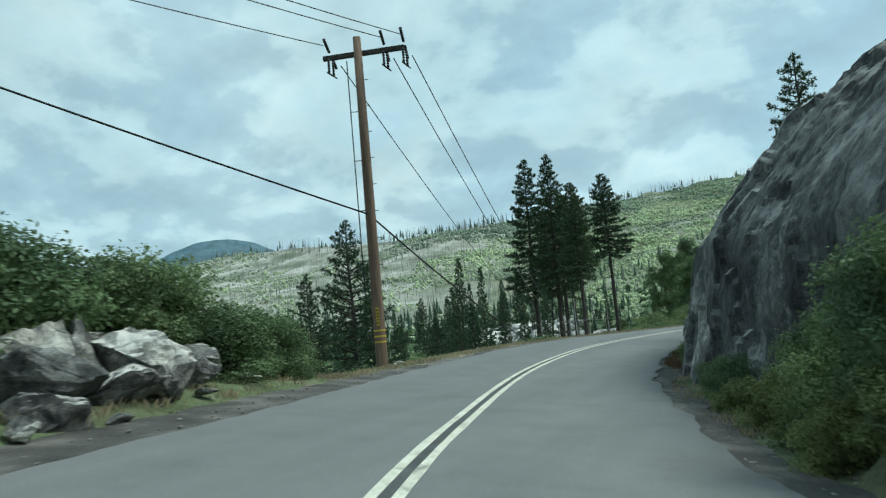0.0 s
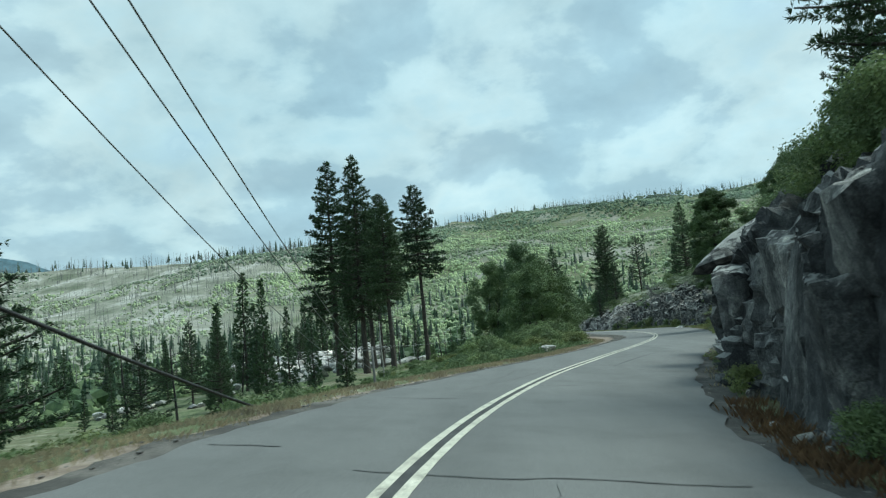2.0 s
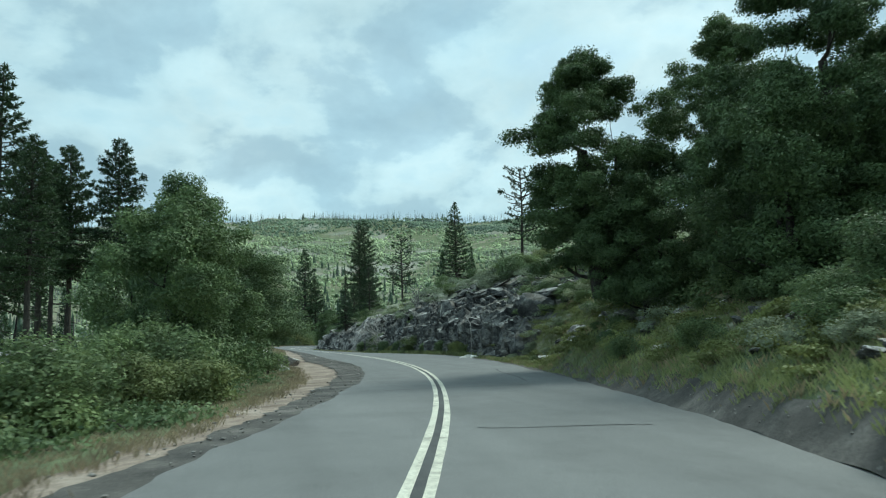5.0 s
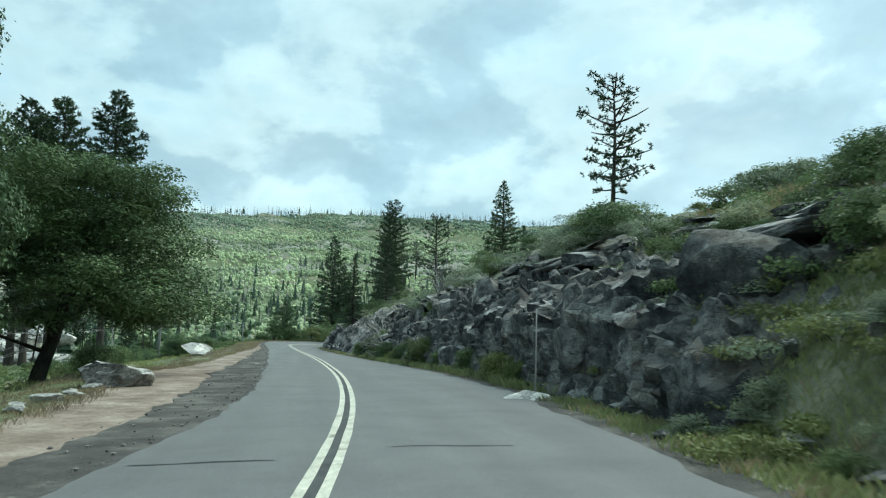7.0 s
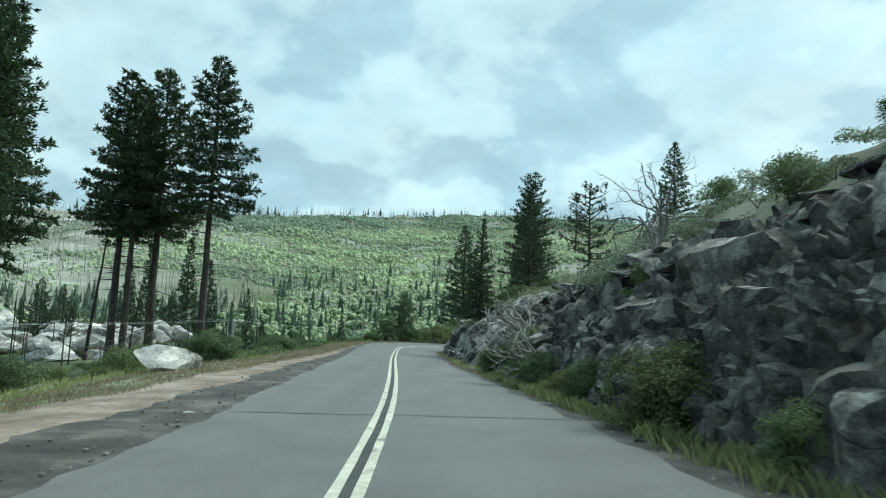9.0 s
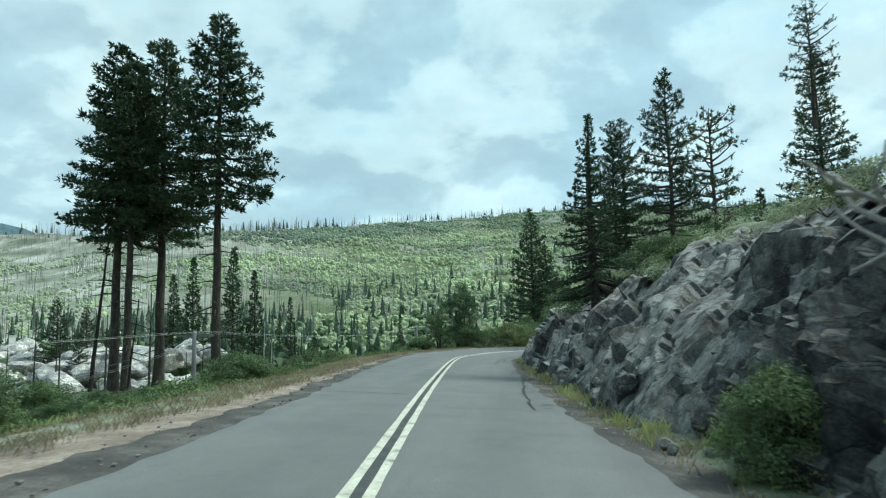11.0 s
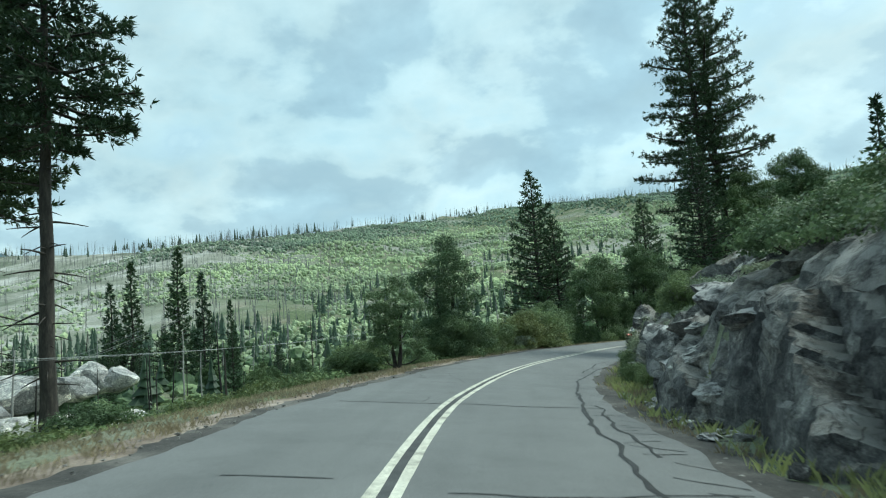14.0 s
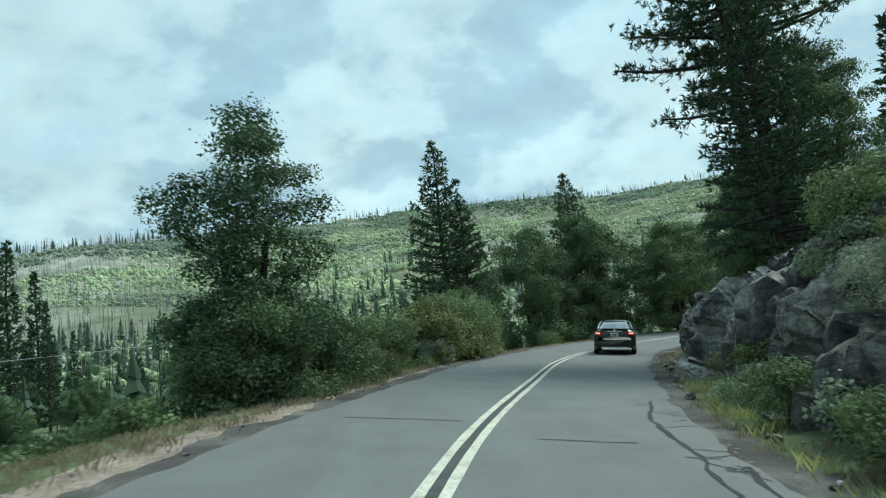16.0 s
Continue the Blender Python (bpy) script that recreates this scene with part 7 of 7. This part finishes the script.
car(float(cp[0]), float(cp[1]), float(cp[2]), 18.0, 6.0)

# ---- cracks and marks in the road ----
def crack(y, u0, u1, width, seed, slant=0.0, name="road_crack"):
    g = np.random.default_rng(seed)
    n = max(6, int(abs(u1 - u0) * 6))
    us = np.linspace(u0, u1, n)
    yy = y + slant * (us - u0) + np.cumsum(g.normal(0, 0.02, n)) + 0.03 * np.sin(us * 3 + seed)
    w = width * (0.5 + g.uniform(0, 0.7, n))
    a, b = on_road(yy - w, us, 0.004), on_road(yy + w, us, 0.004)
    v = np.stack([a, b], 1).reshape(-1, 3)
    return part(name, (v.tolist(), grid_faces(n, 2).tolist()), M_CRACK, road)


def long_crack(y0, y1, u0, u1, width, seed):
    g = np.random.default_rng(seed)
    n = max(8, int(abs(y1 - y0) * 3))
    yy = np.linspace(y0, y1, n)
    us = np.linspace(u0, u1, n) + np.cumsum(g.normal(0, 0.035, n))
    w = width * (0.4 + g.uniform(0, 0.8, n))
    v = np.stack([on_road(yy, us - w, 0.004), on_road(yy, us + w, 0.004)], 1).reshape(-1, 3)
    return part("road_crack", (v.tolist(), grid_faces(n, 2)[:, ::-1].tolist()), M_CRACK, road)


for k, (y, u0, u1, w) in enumerate(((19.8, -1.9, -0.2, .025), (19.6, 0.2, 2.9, .018), (27.5, -2.3, -1.0, .022), (29.2, -0.4, 2.9, .022), (30.3, -2.3, -1.5, .02), (38.5, 0.3, 1.3, .02),
                                    (43.2, -1.9, -0.1, .025), (43.4, 0.9, 2.2, .022), (42.9, 2.4, 3.5, .022), (35.5, -2.1, -0.7, .018), (52.5, -1.7, 3.4, .028), (57.8, -0.6, 1.0, .02), (60.0, 0.9, 2.6, .024),
                                    (67, 0.6, 3.0, .022), (74.5, -2.0, 2.3, .03), (79.8, -1.6, -0.4, .022), (86.5, -1.9, -0.5, .026), (87.4, 0.7, 2.1, .022), (96.0, 1.0, 1.5, .02), (111.3, -2.3, 3.0, .03),
                                    (120, -1.8, 2.2, .022), (136.5, -2.0, -0.3, .026), (148.2, -2.1, -0.2, .022), (147.6, 0.5, 2.8, .026), (158.5, -1.5, -0.5, .02), (158.0, 0.5, 2.9, .022), (165.3, -2.0, 2.7, .032),
                                    (170.6, -1.4, 1.4, .02), (172.0, -2.2, -0.4, .022), (173.0, -1.9, -0.5, .018), (182.4, -1.9, -0.3, .026), (181.2, 0.8, 1.9, .026), (187.5, -1.2, -0.4, .02), (188, 0.5, 1.4, .02))):
    crack(y, u0, u1, w, k, 0.03)
for k, (y0, y1, u0, u1, w) in enumerate(((24, 29, 0.9, 1.15, .006), (37, 43.5, -0.9, -0.3, .012), (40.5, 43.0, -1.0, -1.3, .016), (76, 82, 2.4, 2.7, .05), (134, 147, 2.1, 2.35, .06), (143, 149, 2.55, 2.8, .07), (147, 152, 2.4, 2.9, .06),
                                         (157, 169, 2.15, 2.5, .07), (160, 166, 2.5, 2.3, .05), (168, 180, 2.3, 2.5, .06), (171, 174, -0.5, -1.6, .02), (171.5, 173, -1.5, -2.2, .02), (177, 186, 2.35, 2.4, .06), (165.5, 168, -0.6, -0.5, .014))):
    long_crack(y0, y1, u0, u1, w * 0.6, k + 100)
# broken edge: short cracks between the long ones
gq = np.random.default_rng(9)
for k in range(110):
    y = gq.choice([gq.uniform(134, 152), gq.uniform(157, 187)])
    e = float(along(y, EDGE_R))
    u0 = e - gq.uniform(0.15, 0.75)
    crack(y, u0, min(e - 0.03, u0 + gq.uniform(0.2, 0.6)), 0.02, 300 + k, gq.normal(0, 0.9))
yy = np.linspace(44.5, 52.5, 20)
uu = 1.3 + 0.6 * np.linspace(0, 1, 20) ** 1.7
sw = 0.07 * np.sin(np.linspace(0.05, 3.1, 20)) ** 0.8 + 0.008 * np.sin(yy * 9)
skid = part("tyre_mark", (np.stack([on_road(yy, uu - sw, 0.004), on_road(yy, uu + sw, 0.004)], 1).reshape(-1, 3).tolist(), grid_faces(20, 2)[:, ::-1].tolist()), noisy("rubbed_asphalt", [(0.3, (0.075, 0.077, 0.078)), (0.7, (0.15, 0.152, 0.155))], 3.0, 60, rough=0.8, bump_d=0.004), road, "dark skid mark on the asphalt")

# ---- grass and weeds ----
def grass(name, spots_y, spots_u, per, h, mat, label, seed, droop=0.5):
    g = np.random.default_rng(seed)
    p = on_road(spots_y, spots_u)
    x, y = np.repeat(p[:, 0], per), np.repeat(p[:, 1], per)
    x, y = x + g.normal(0, 0.10, len(x)), y + g.normal(0, 0.10, len(y))
    z = ground_z(x, y, bed=False) - 0.05
    az, ln = g.uniform(0, 2 * math.pi, len(x)), h * g.uniform(0.45, 1.2, len(x))
    d = np.stack([np.cos(az), np.sin(az), np.zeros_like(az)], 1)
    s = np.stack([-np.sin(az), np.cos(az), np.zeros_like(az)], 1) * (0.0016 + 0.0022 * g.uniform(0, 1, (len(x), 1)))
    b = np.stack([x, y, z], 1)
    m = b + d * (ln * droop * 0.3)[:, None] + np.array([0, 0, 1.0]) * (ln * 0.6)[:, None]
    t = b + d * (ln * droop)[:, None] + np.array([0, 0, 1.0]) * ln[:, None]
    q = np.stack([b - s, b + s, m + s * 0.7, t], 1)
    so = Soup()
    so.quads(q)
    return tagged(part(name, so.data(), mat), label, "grass", kind="stuff")


g = np.random.default_rng(77)
def strip(n, y0, y1, lo, hi, side):
    y = g.uniform(y0, y1, n)
    e = along(y, EDGE_R) if side > 0 else along(y, EDGE_L) + along(y, DIRT_W)
    return y, side * (e + g.uniform(lo, hi, n) ** 1.0)


grass("dry_grass", *strip(6400, 14, 225, -0.4, 2.0, -1), 14, 0.13, M_GRASS, "short dry straw-coloured grass along the shoulder", 1)
grass("dry_grass", *strip(900, 8, 222, 0.35, 1.2, 1), 22, 0.15, M_GRASS, "dry straw-coloured grass along the road edge", 2)
grass("green_grass", *strip(1700, 60, 93, 0.35, 3.4, 1), 22, 0.17, M_GRASS_G, "green and yellow grass on the bank", 3)
grass("dry_grass", *strip(420, 55, 92, 0.4, 6.0, 1), 18, 0.2, M_GRASS, "dry straw-coloured grass on the bank", 8)
grass("green_grass", *strip(300, 94, 125, 0.4, 1.1, 1), 20, 0.28, M_GRASS_G, "tall green and yellow grass at the foot of the rocks", 4)
grass("green_grass", *strip(120, 128, 190, 0.45, 1.1, 1), 20, 0.24, M_GRASS_G, "green grass at the foot of the rocks", 5)
grass("rusty_weeds", *strip(150, 21, 36, 0.25, 0.8, 1), 26, 0.2, M_RUST, "rust-red dry weeds at the foot of the rock wall", 6)
grass("green_grass", *strip(4600, 16, 215, 2.2, 14.0, -1), 14, 0.24, M_GRASS_G, "green grass on the slope below the road", 7)
grass("dry_grass", *strip(110, 2, 17, -0.2, 1.6, -1), 20, 0.16, M_GRASS, "dry straw-coloured grass round the knoll boulders", 9)
grass("dry_grass", *strip(1500, 76, 100, 3.6, 9.0, 1), 18, 0.22, M_GRASS, "dry grass on the slope above the bank", 10)
grass("green_grass", *strip(900, 76, 100, 3.0, 9.0, 1), 18, 0.22, M_GRASS_G, "green grass on the slope above the bank", 11)
grass("green_grass", *strip(330, 49, 64, 0.25, 2.2, 1), 18, 0.18, M_GRASS_G, "green grass and weeds at the foot of the bank", 12)
grass("dry_grass", *strip(500, 46, 64, 0.3, 3.5, 1), 18, 0.2, M_GRASS, "dry grass among the stones of the bank", 13)
